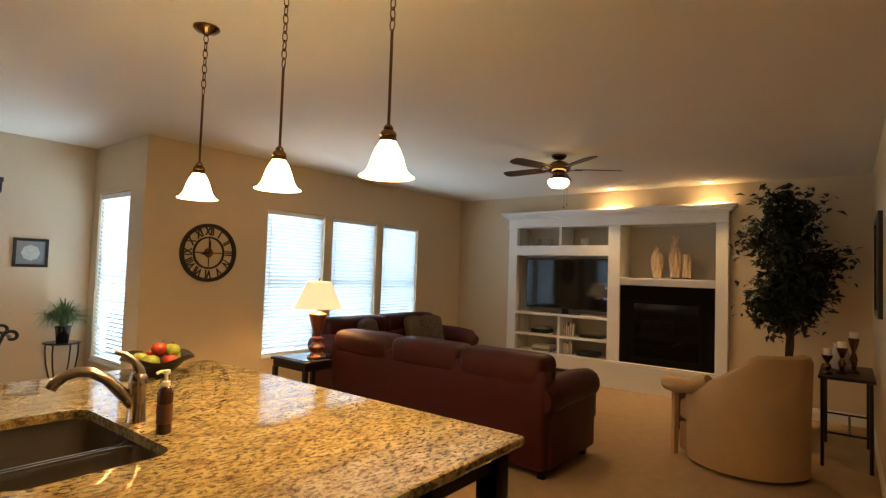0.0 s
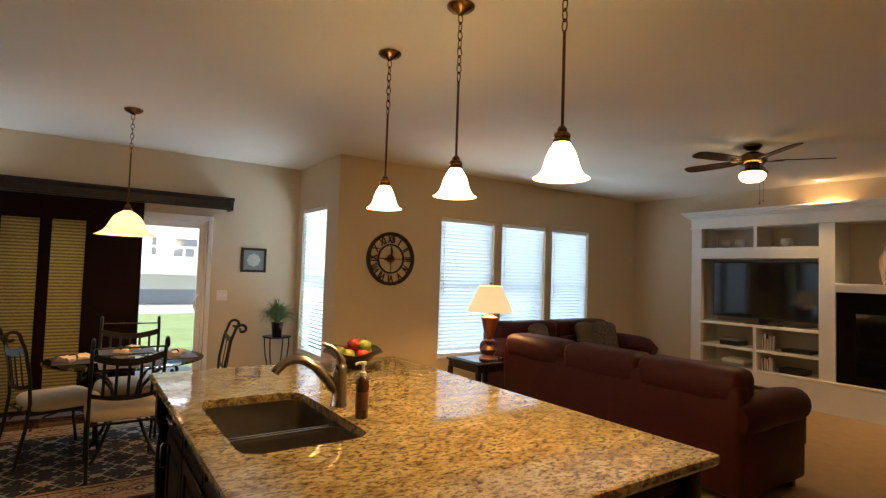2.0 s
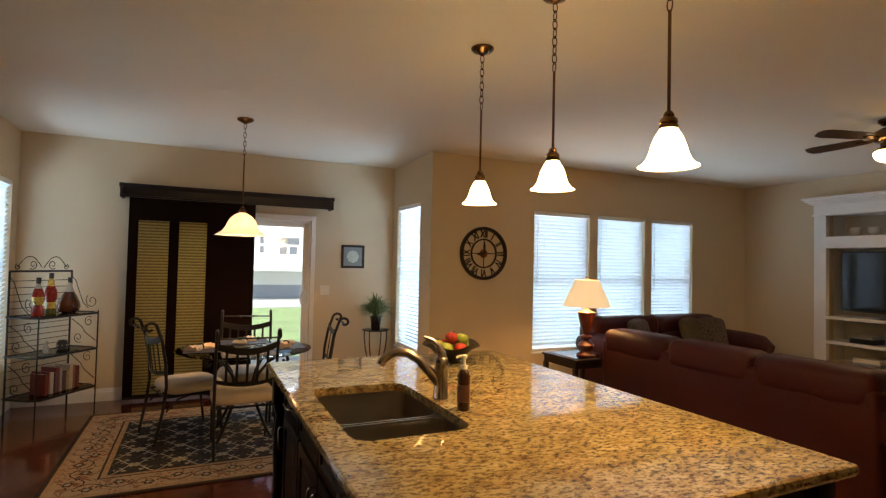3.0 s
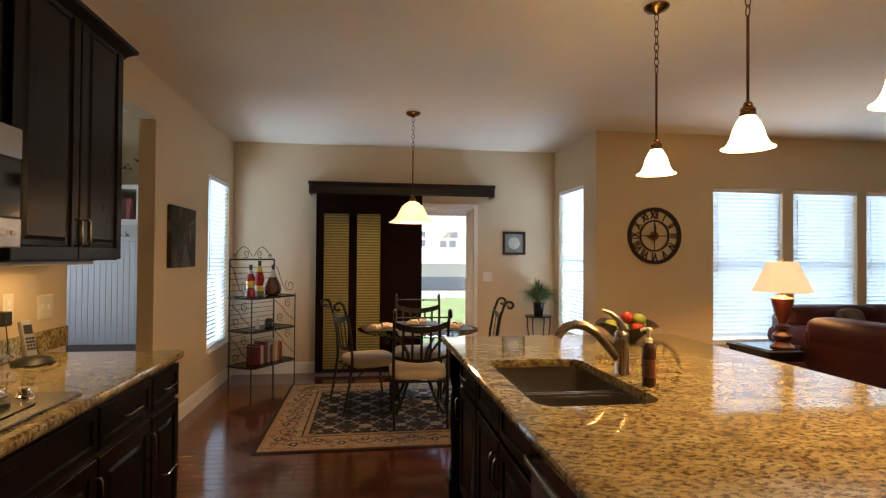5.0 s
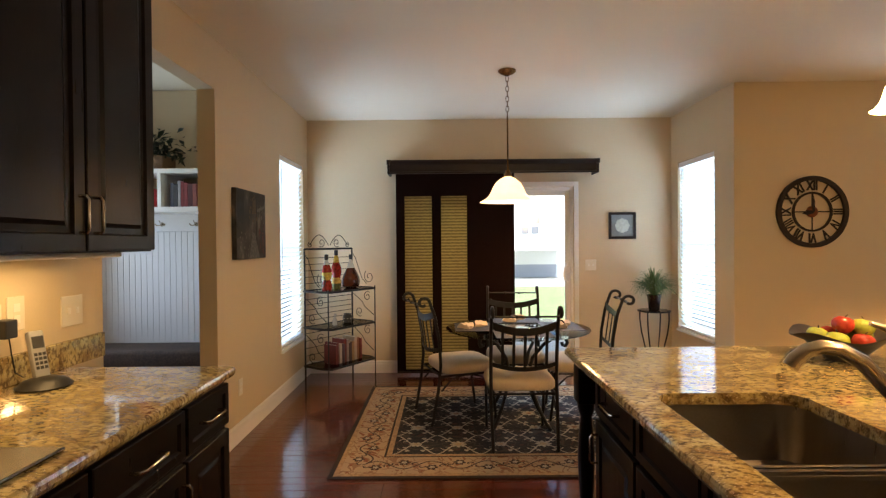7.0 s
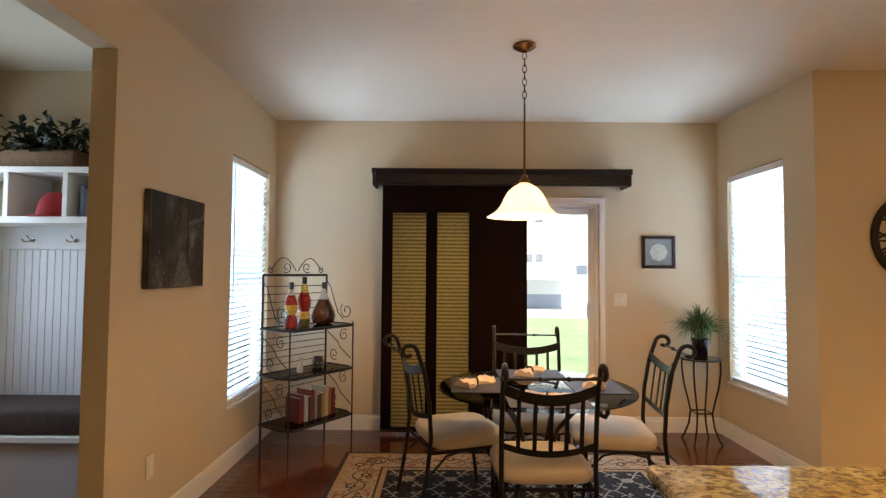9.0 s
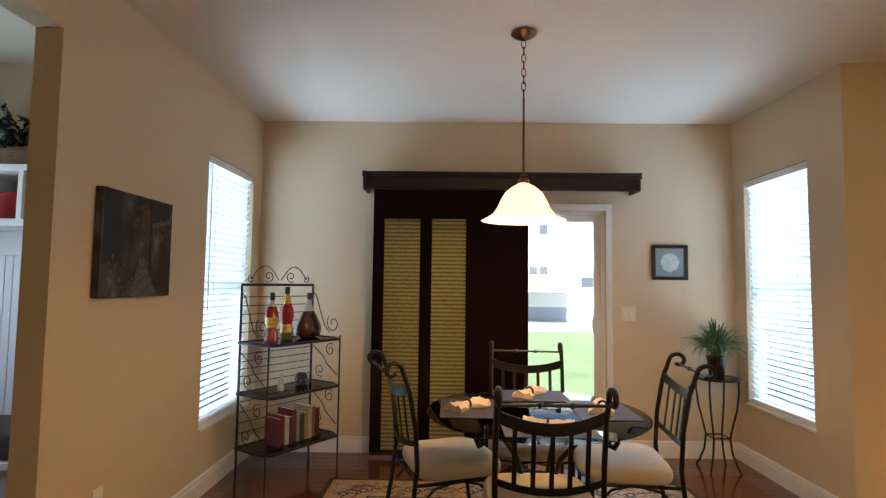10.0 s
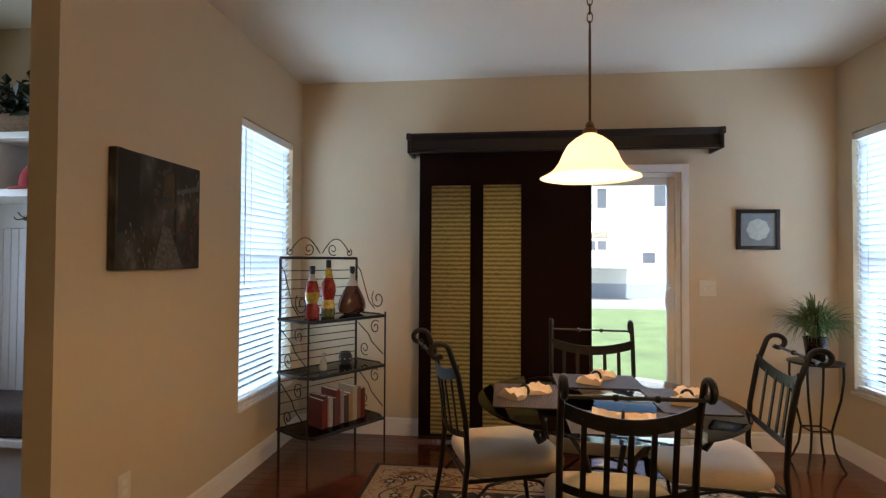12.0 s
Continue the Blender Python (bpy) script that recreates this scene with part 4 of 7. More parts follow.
cook = thing("cooktop", pose(-0.043, -0.269, CT), "black glass cooktop with steel trim and knobs", "cooktop")
bm = B()
box(bm, -1.06, 1.72, 0.0006, -0.545, 2.50, 0.010, 0.004)
part("steel_tray", bm, M_TRAY, cook)
bm = B()
box(bm, -1.04, 1.74, 0.0105, -0.60, 2.345, 0.014, 0.002)
part("glass_top", bm, M_BLACKGL, cook)
for kx in (-0.944, -0.879, -0.767, -0.688):
    bm = B()
    lathe(bm, [(0.0, 0.030), (0.017, 0.030), (0.019, 0.026), (0.021, 0.008), (0.026, 0.004), (0.026, 0.0), (0, 0)], 20, (kx, 2.44, 0.0102))
    part("knob", bm, M_CHROME, cook, "chrome control knob", True)

# upper cabinets and microwave
uface = pose(-0.84, 0, 0, 0, 0, 90)


def upper_unit(y0, y1, z0, doors, label):
    t = thing("wall_cabinet", pose(0, -0.21, 0), label, "cabinet", "wall cabinets")
    bm = B()
    box(bm, XW + 0.003, y0, z0, -0.84, y1 - 0.001, 2.332)
    part("body", bm, M_ESP, t)
    for a, b, h in doors:
        d = door_front(t, a, b, z0 + 0.006, 2.40, -0.02, h)
        d.matrix_basis = uface
    bm = B()
    prof = ((-0.84, 2.332), (-0.825, 2.332), (-0.822, 2.344), (-0.80, 2.364), (-0.782, 2.374), (-0.778, 2.39), (-0.84, 2.39))
    a = [bm.verts.new((x, y0, z)) for x, z in prof]
    b = [bm.verts.new((x, y1 + (x + 0.84), z)) for x, z in prof]
    for i in range(len(prof)):
        j = (i + 1) % len(prof)
        bm.faces.new((a[i], a[j], b[j], b[i]))
    bm.faces.new(list(reversed(a)))
    bm.faces.new(b)
    box(bm, XW + 0.003, y0, 2.3325, -0.8405, y1 + 0.001, 2.389)
    part("crown", bm, M_ESP, t)
    return t


upper_unit(2.435, 3.25, 1.356, ((2.443, 2.86, "vrb"), (2.87, 3.242, "vlb")), "tall dark espresso wall cabinet with two doors")
upper_unit(1.66, 2.43, 1.80, ((1.668, 2.04, ""), (2.05, 2.389, "")), "dark espresso wall cabinet above the microwave")
upper_unit(0.60, 1.655, 1.356, ((0.608, 1.12, "vrb"), (1.13, 1.647, "vlb")), "dark espresso wall cabinet with two doors")
upper_unit(-0.6, 0.595, 1.356, ((-0.592, -0.01, "vrb"), (0.0, 0.587, "vlb")), "dark espresso wall cabinet with two doors")
mw = thing("microwave", pose(0, -0.21, 0), "stainless steel over-range microwave with a curved handle", "microwave")
bm = B()
box(bm, XW + 0.003, 1.665, 1.404, -0.80, 2.425, 1.797, 0.004)
part("case", bm, M_BLACK, mw)
bm = B()
box(bm, -0.799, 1.665, 1.404, -0.775, 2.423, 1.50, 0.004)
box(bm, -0.799, 1.665, 1.695, -0.775, 2.423, 1.795, 0.004)
part("steel_face", bm, M_STEEL, mw)
bm = B()
box(bm, -0.799, 1.665, 1.501, -0.779, 2.423, 1.694, 0.002)
part("door_glass", bm, M_BLACKGL, mw)
bm = B()
tube(bm, [(-0.778, 2.20, 1.445), (-0.745, 2.20, 1.45), (-0.725, 2.20, 1.53), (-0.722, 2.20, 1.63), (-0.727, 2.20, 1.69), (-0.745, 2.20, 1.75), (-0.778, 2.20, 1.77)], 0.013, 12)
part("handle", bm, M_CHROME, mw, "curved chrome handle", True)
for k in range(3):
    bm = B()
    box(bm, -0.775, 2.27 + 0.05 * k, 1.445, -0.771, 2.295 + 0.05 * k, 1.46, 0.001)
    part("button", bm, M_OUTLET, mw)
bm = B()
box(bm, -1.04, 2.28, 1.337, -0.92, 2.99, 1.355, 0.004)
ucl = tagged(linked("under_cabinet_fixture", bm, M_OUTLET), "slim lit strip light under the cabinet", "light")


def wall_plate(m, label, kind):
    """A cover plate, facing local -y."""
    t = thing("outlet" if kind == "outlet" else "light_switch", m, label, "outlet" if kind == "outlet" else "switch")
    w = 0.058 if kind == "double" else 0.036
    bm = B()
    box(bm, -w, -0.006, -0.058, w, 0.0, 0.058, 0.002)
    part("plate", bm, M_OUTLET, t)
    for cx in ((-0.023, 0.023) if kind == "double" else (0,)):
        if kind == "outlet":
            for cz in (-0.02, 0.02):
                bm = B()
                box(bm, cx - 0.014, -0.0085, cz - 0.014, cx + 0.014, -0.0062, cz + 0.014, 0.001)
                part("socket", bm, M_WHITEP, t)
        else:
            bm = B()
            box(bm, cx - 0.007, -0.012, -0.012, cx + 0.007, -0.0062, 0.012, 0.001)
            part("toggle", bm, M_WHITEP, t)
    return t


wall_plate(pose(XW, 2.735, 1.13, 0, 0, 90), "almond wall outlet over the counter", "outlet")
wall_plate(pose(XW, 2.83, 1.15, 0, 0, 90), "almond wall outlet over the counter", "outlet")
wall_plate(pose(XW, 3.10, 1.127, 0, 0, 90), "almond double light switch over the counter", "double")
wall_plate(pose(1.83, YN, 1.135), "white double light switch beside the patio door", "double")
wall_plate(pose(XW, 4.78, 0.37, 0, 0, 90), "white wall outlet low on the wall", "outlet")
wall_plate(pose(3.35, YC, 0.37), "white wall outlet below the clock", "outlet")
ad = thing("phone_charger", pose(XW, 2.745, 1.11), "black plug-in charger with a hanging cable", "charger")
bm = B()
box(bm, 0.0092, -0.025, -0.03, 0.06, 0.025, 0.03, 0.004)
part("plug", bm, M_BLACK, ad)
bm = B()
tube(bm, [(0.05, 0, -0.03), (0.05, 0.01, -0.09), (0.035, 0.04, -0.15), (0.03, 0.08, -0.175)], 0.002, 6)
part("cable", bm, M_BLACK, ad)
ph = thing("cordless_phone", pose(-1.05, 2.775, CT, 0, 0, 65), "silver cordless phone standing in its cradle", "phone")
bm = B()
lathe(bm, [(0, 0), (0.075, 0), (0.08, 0.006), (0.06, 0.024), (0.03, 0.034), (0, 0.036)], 24)
part("cradle", bm, M_BLACK, ph, "", True)
bm = B()
box(bm, -0.023, -0.013, 0.0, 0.023, 0.013, 0.16, 0.006)
hs = part("handset", bm, M_GREYPL, ph, "", True)
hs.matrix_basis = pose(0, 0.015, 0.026, -16, 0, 0)
bm = B()
box(bm, -0.017, -0.0150, 0.10, 0.017, -0.0132, 0.14)
part("screen", bm, M_BLACK, hs)
bm = B()
for i in range(3):
    for j in range(4):
        box(bm, -0.017 + i * 0.0125, -0.0150, 0.03 + j * 0.015, -0.008 + i * 0.0125, -0.0132, 0.04 + j * 0.015)
part("keypad", bm, M_BLACK, hs)

# ---------------------------------------------------------------- clock
ck = thing("wall_clock", pose(3.33, YC - 0.012, 1.614, 90, 0, 0), "large open-work iron wall clock with Roman numerals", "clock")


def ring(bm, r0, r1, d0, d1, n=48):
    lathe(bm, [(r0, d0), (r1, d0), (r1, d1), (r0, d1), (r0, d0)], n)


bm = B()
ring(bm, 0.262, 0.298, -0.008, 0.018)
part("outer_ring", bm, M_CLOCKF, ck)
bm = B()
ring(bm, 0.150, 0.166, -0.004, 0.012)
part("inner_ring", bm, M_CLOCKF, ck)
NUM = ("XII", "I", "II", "III", "IV", "V", "VI", "VII", "VIII", "IX", "X", "XI")
for k, s in enumerate(NUM):
    cu = bpy.data.curves.new("numeral", "FONT")
    cu.body, cu.align_x, cu.align_y, cu.size, cu.extrude, cu.offset = s, "CENTER", "CENTER", 0.105, 0.004, 0.003
    o = new("numeral", cu)
    me = bpy.data.meshes.new_from_object(o.evaluated_get(bpy.context.evaluated_depsgraph_get()))
    bpy.data.objects.remove(o)
    me.materials.clear()
    me.materials.append(M_CLOCKF)
    o = new("numeral", me)
    o.parent = ck
    a = radians(90 - 30 * k)
    o.matrix_basis = pose(0.214 * math.cos(a), 0.214 * math.sin(a), 0.004, 0, 0, -30 * k) @ Matrix.Diagonal((0.72, 1.05, 1, 1))
bm = B()
for k in range(4):
    a = radians(90 * k)
    c, s = math.cos(a), math.sin(a)
    tube(bm, [(0.03 * c, 0.03 * s, 0.003), (0.155 * c, 0.155 * s, 0.003)], 0.005, 6)
part("spokes", bm, M_CLOCKF, ck)
bm = B()
lathe(bm, [(0, 0.02), (0.03, 0.018), (0.045, 0.008), (0.048, -0.004), (0, -0.004)], 26)
part("hub", bm, M_BRASSHUB, ck, "copper-coloured hub", True)
for L, w, ang, nm in ((0.10, 0.012, 262, "hour_hand"), (0.15, 0.009, -3, "minute_hand")):
    bm = B()
    plate(bm, [(-w, 0), (w, 0), (w * 1.5, L * 0.6), (0, L), (-w * 1.5, L * 0.6)], 0.022, 0.025)
    o = part(nm, bm, M_CLOCKF, ck)
    o.matrix_basis = pose(0, 0, 0, 0, 0, -ang)

# ---------------------------------------------------------------- dining: rug, table, chairs


def frame_slab(bm, x0, y0, x1, y1, w, z0, z1):
    box(bm, x0, y0, z0, x1, y0 + w, z1)
    box(bm, x0, y1 - w, z0, x1, y1, z1)
    box(bm, x0, y0 + w, z0, x0 + w, y1 - w, z1)
    box(bm, x1 - w, y0 + w, z0, x1, y1 - w, z1)


rug = thing("area_rug", pose(0, 0, 0), "patterned dark blue and beige area rug under the table", "rug")
RX0, RY0, RX1, RY1 = -0.43, 4.11, 2.00, 6.10
cut = 0.0
for nm, w, mt, z1 in (("binding", 0.03, M_RUGE, 0.009), ("outer_stripe", 0.03, M_RUGL, 0.010), ("border", 0.24, M_RUGB, 0.0105), ("inner_binding", 0.014, M_RUGE, 0.0105), ("inner_stripe", 0.035, M_RUGL, 0.010)):
    bm = B()
    frame_slab(bm, RX0 + cut, RY0 + cut, RX1 - cut, RY1 - cut, w, 0.0006, z1)
    part(nm, bm, mt, rug)
    cut += w
bm = B()
box(bm, RX0 + cut, RY0 + cut, 0.0006, RX1 - cut, RY1 - cut, 0.0105)
part("field", bm, M_RUGF, rug)


def ribbon(bm, pts, w, z):
    """A flat woven line along a path, tapering at both ends."""
    rows = []
    n = len(pts) - 1
    for i, p in enumerate(pts):
        a, b = pts[max(0, i - 1)], pts[min(n, i + 1)]
        d = Vector((b[0] - a[0], b[1] - a[1]))
        d.normalize()
        h = w * 0.5 * (0.35 if i in (0, n) else 1.0)
        rows.append([bm.verts.new((p[0] - d.y * h, p[1] + d.x * h, z)), bm.verts.new((p[0] + d.y * h, p[1] - d.x * h, z))])
    for p, q in zip(rows, rows[1:]):
        bm.faces.new((p[0], p[1], q[1], q[0]))


def rosette(bm, cx, cy, r, petals, z, turn=0.0):
    pts = []
    for i in range(petals * 6):
        a = 2 * math.pi * i / (petals * 6)
        s = r * (0.62 + 0.38 * abs(math.cos(a * petals / 2)))
        pts.append(bm.verts.new((cx + s * math.cos(a + turn), cy + s * math.sin(a + turn), z)))
    bm.faces.new(pts)


def curl(cx, cy, r, a0, way, turns=0.8):
    return [(cx + r * (1 - 0.62 * i / 12) * math.cos(a0 + way * 2 * math.pi * turns * i / 12), cy + r * (1 - 0.62 * i / 12) * math.sin(a0 + way * 2 * math.pi * turns * i / 12)) for i in range(13)]


FX0, FY0, FX1, FY1 = RX0 + cut, RY0 + cut, RX1 - cut, RY1 - cut
nx, ny = 6, 4
px, py = (FX1 - FX0) / nx, (FY1 - FY0) / ny
vines, flowers, hearts = B(), B(), B()
for i in range(nx):
    for j in range(ny):
        cx, cy = FX0 + px * (i + 0.5), FY0 + py * (j + 0.5)
        big = (i + j) % 2
        rosette(flowers, cx, cy, 0.058 if big else 0.042, 8 if big else 6, 0.0114)
        rosette(hearts, cx, cy, 0.026 if big else 0.018, 6, 0.0119, 0.3)
        for sx in (-1, 1):
            for sy in (-1, 1):
                ribbon(vines, [(cx + sx * px * 0.5 * f, cy + sy * (py * 0.5 - py * 0.5 * (0.5 + 0.5 * math.cos(math.pi * f)))) for f in [k / 12 for k in range(13)]], 0.011, 0.0112)
                ribbon(vines, curl(cx + sx * px * 0.29, cy + sy * py * 0.20, 0.036, math.pi * (0.5 - 0.5 * sx), sx * sy), 0.010, 0.0112)
                rosette(flowers, cx + sx * px * 0.18, cy + sy * py * 0.33, 0.018, 3, 0.0114, sx * 0.5)
for nm, b_, mt in (("vine_pattern", vines, M_RUGP), ("flower_pattern", flowers, M_RUGP), ("flower_heart", hearts, M_RUGB)):
    part(nm, b_, mt, rug)["kind"] = "stuff"
wave, blooms, cores = B(), B(), B()
mid = 0.06 + 0.12
for ax in (0, 1):
    lo, hi = ((RX0, RX1), (RY0, RY1))[ax]
    n = int((hi - lo - 2 * mid) / 0.17)
    step = (hi - lo - 2 * mid) / n
    for edge in (((RY0, RY1), (RX0, RX1))[ax][0] + mid, ((RY0, RY1), (RX0, RX1))[ax][1] - mid):
        line = [(lo + mid + step * n * k / (n * 10), edge + 0.055 * math.sin(math.pi * k / 10)) for k in range(n * 10 + 1)]
        ribbon(wave, [(u, v) if ax == 0 else (v, u) for u, v in line], 0.010, 0.0112)
        for k in range(n):
            u, v = lo + mid + step * (k + 0.5), edge - 0.035 * (1 if k % 2 == 0 else -1)
            cx, cy = (u, v) if ax == 0 else (v, u)
            rosette(blooms, cx, cy, 0.040, 6, 0.0114, k)
            rosette(cores, cx, cy, 0.020, 5, 0.0119, k)
            for s in (-1, 1):
                q = curl(u + s * step * 0.36, v * 0.5 + edge * 0.5, 0.024, 0, s, 0.7)
                ribbon(wave, [(a, b) if ax == 0 else (b, a) for a, b in q], 0.009, 0.0112)
for nm, b_, mt in (("border_vine", wave, M_RUGD), ("border_bloom", blooms, M_RUGD), ("border_bloom_heart", cores, M_RUGP)):
    part(nm, b_, mt, rug)["kind"] = "stuff"

TX, TY, TR = 0.815, 5.04, 0.54
tab = thing("dining_table", pose(TX, TY, 0.0105), "round glass dining table on a wrought-iron base", "table")
bm = B()
lathe(bm, [(0, 0.715), (TR - 0.012, 0.715), (TR, 0.719), (TR, 0.723), (TR - 0.012, 0.727), (0, 0.727)], 64)
part("glass_top", bm, M_TABGL, tab, "round clear glass top with a bevelled edge", True)
for k in range(4):
    bm = B()
    a = radians(45 + 90 * k)
    pr = [(0.30, 0.012), (0.26, 0.05), (0.19, 0.16), (0.12, 0.30), (0.10, 0.40), (0.14, 0.52), (0.24, 0.63), (0.33, 0.69), (0.38, 0.705), (0.42, 0.695), (0.435, 0.665), (0.42, 0.64), (0.395, 0.645), (0.39, 0.665)]
    tube(bm, [(r * math.cos(a), r * math.sin(a), z) for r, z in pr], 0.013, 8)
    part("leg", bm, M_IRON, tab, "", True)
for r, z in ((0.10, 0.40), (0.33, 0.695)):
    bm = B()
    tube(bm, [(r * math.cos(2 * math.pi * i / 28), r * math.sin(2 * math.pi * i / 28), z) for i in range(28)], 0.009, 7, True)
    part("hoop", bm, M_IRON, tab, "", True)


def chair_at(m):
    t = thing("dining_chair", m, "black wrought-iron dining chair with a cream suede seat", "chair", "chairs round the table")
    W = 0.21
    for s in (-1, 1):
        bm = B()
        pts = [(s * (W - 0.005), -0.27, 0.0), (s * W, -0.225, 0.25), (s * W, -0.205, 0.44), (s * W, -0.215, 0.62), (s * W, -0.245, 0.80), (s * W, -0.275, 0.89)]
        for i in range(15):
            a = radians(10 + 22 * i)
            r = 0.045 - 0.0019 * i
            pts.append((s * W, -0.326 + r * math.cos(a), 0.905 + r * 0.95 * math.sin(a)))
        tube(bm, pts, 0.0115, 8)
        part("back_post", bm, M_IRON, t, "", True)
        bm = B()
        tube(bm, [(s * 0.20, 0.215, 0.0), (s * 0.205, 0.19, 0.22), (s * 0.205, 0.185, 0.362)], 0.0105, 8)
        part("leg", bm, M_IRON, t, "", True)
        bm = B()
        tube(bm, [(s * 0.205, -0.20, 0.25), (s * 0.205, -0.12, 0.335), (s * 0.205, 0.0, 0.362), (s * 0.205, 0.10, 0.335), (s * 0.205, 0.18, 0.25)], 0.007, 7)
        part("side_brace", bm, M_IRON, t, "", True)
    bm = B()
    tube(bm, [(-W, -0.335, 0.885), (-0.08, -0.335, 0.885), (0.08, -0.335, 0.885), (W, -0.335, 0.885)], 0.0065, 7)
    for x in (-0.06, 0.06):
        ball(bm, (x, -0.335, 0.885), 0.012, u=10, v=7)
    part("top_rod", bm, M_IRON, t, "", True)
    for nm, z, h, dip in (("crest_band", 0.80, 0.05, 0.045), ("lower_band", 0.545, 0.028, 0.03)):
        bm = B()
        n = 12
        rows = []
        for i in range(n + 1):
            f = 2 * i / n - 1
            x = f * W
            zz = z - dip * (1 - f * f) + dip * 0.5
            y = (-0.245 if z > 0.7 else -0.212) - 0.03 * (1 - f * f)
            rows.append([bm.verts.new(p) for p in ((x, y - 0.003, zz - h / 2), (x, y + 0.003, zz - h / 2), (x, y + 0.003, zz + h / 2), (x, y - 0.003, zz + h / 2))])
        for p, q in zip(rows, rows[1:]):
            for i in range(4):
                bm.faces.new((p[i], p[(i + 1) % 4], q[(i + 1) % 4], q[i]))
        bm.faces.new(rows[0])
        bm.faces.new(list(reversed(rows[-1])))
        part(nm, bm, M_IRON, t)
    for i in range(5):
        f = (i - 2) / 3.0
        bm = B()
        y0, y1 = -0.212 - 0.03 * (1 - f * f), -0.245 - 0.03 * (1 - f * f)
        x = f * W
        b0, b1 = 0.545 - 0.03 * (0.5 - f * f), 0.80 - 0.045 * (0.5 - f * f)
        w = 0.009
        v = [bm.verts.new(p) for p in ((x - w, y0 - 0.003, b0), (x + w, y0 - 0.003, b0), (x + w, y0 + 0.003, b0), (x - w, y0 + 0.003, b0), (x - w, y1 - 0.003, b1), (x + w, y1 - 0.003, b1), (x + w, y1 + 0.003, b1), (x - w, y1 + 0.003, b1))]
        for q in ((3, 2, 1, 0), (4, 5, 6, 7), (0, 1, 5, 4), (1, 2, 6, 5), (2, 3, 7, 6), (3, 0, 4, 7)):
            bm.faces.new([v[j] for j in q])
        part("back_slat", bm, M_IRON, t)
    bm = B()
    tube(bm, [(-0.205, 0.185, 0.358), (0.205, 0.185, 0.358), (0.205, -0.20, 0.358), (-0.205, -0.20, 0.358)], 0.009, 7, True)
    part("seat_frame", bm, M_IRON, t, "", True)
    bm = B()
    tube(bm, [(-0.195, 0.19, 0.25), (-0.10, 0.19, 0.333), (0, 0.19, 0.358), (0.10, 0.19, 0.333), (0.195, 0.19, 0.25)], 0.007, 7)
    part("front_brace", bm, M_IRON, t, "", True)
    bm = B()
    rings = []
    for s, z in ((0.90, 0.368), (0.965, 0.374), (0.995, 0.388), (1.0, 0.405), (0.985, 0.421), (0.945, 0.434), (0.86, 0.444), (0.66, 0.450), (0.36, 0.452)):
        ring = []
        for i in range(48):
            c, d = math.cos(2 * math.pi * i / 48), math.sin(2 * math.pi * i / 48)
            ring.append(bm.verts.new((s * 0.228 * math.copysign(abs(c) ** 0.42, c), 0.022 + s * 0.215 * math.copysign(abs(d) ** 0.42, d), z)))
        rings.append(ring)
    for p, q in zip(rings, rings[1:]):
        for i in range(48):
            bm.faces.new((p[i], p[(i + 1) % 48], q[(i + 1) % 48], q[i]))
    bm.faces.new(list(reversed(rings[0])))
    bm.faces.new(rings[-1])
    part("seat", bm, M_SEAT, t, "cream suede seat cushion", True)
    return t


FZ = 0.0105
TALL = Matrix.Diagonal((1.04, 1.04, 1.01, 1))
first = chair_at(pose(0.785, 4.755, FZ, 0, 0, 1) @ TALL)
copy_thing(first, pose(0.37, 5.28, FZ, 0, 0, -71) @ TALL)
copy_thing(first, pose(1.325, 5.27, FZ, 0, 0, 84) @ TALL)
copy_thing(first, pose(0.868, 5.59, FZ, 0, 0, 176) @ TALL)

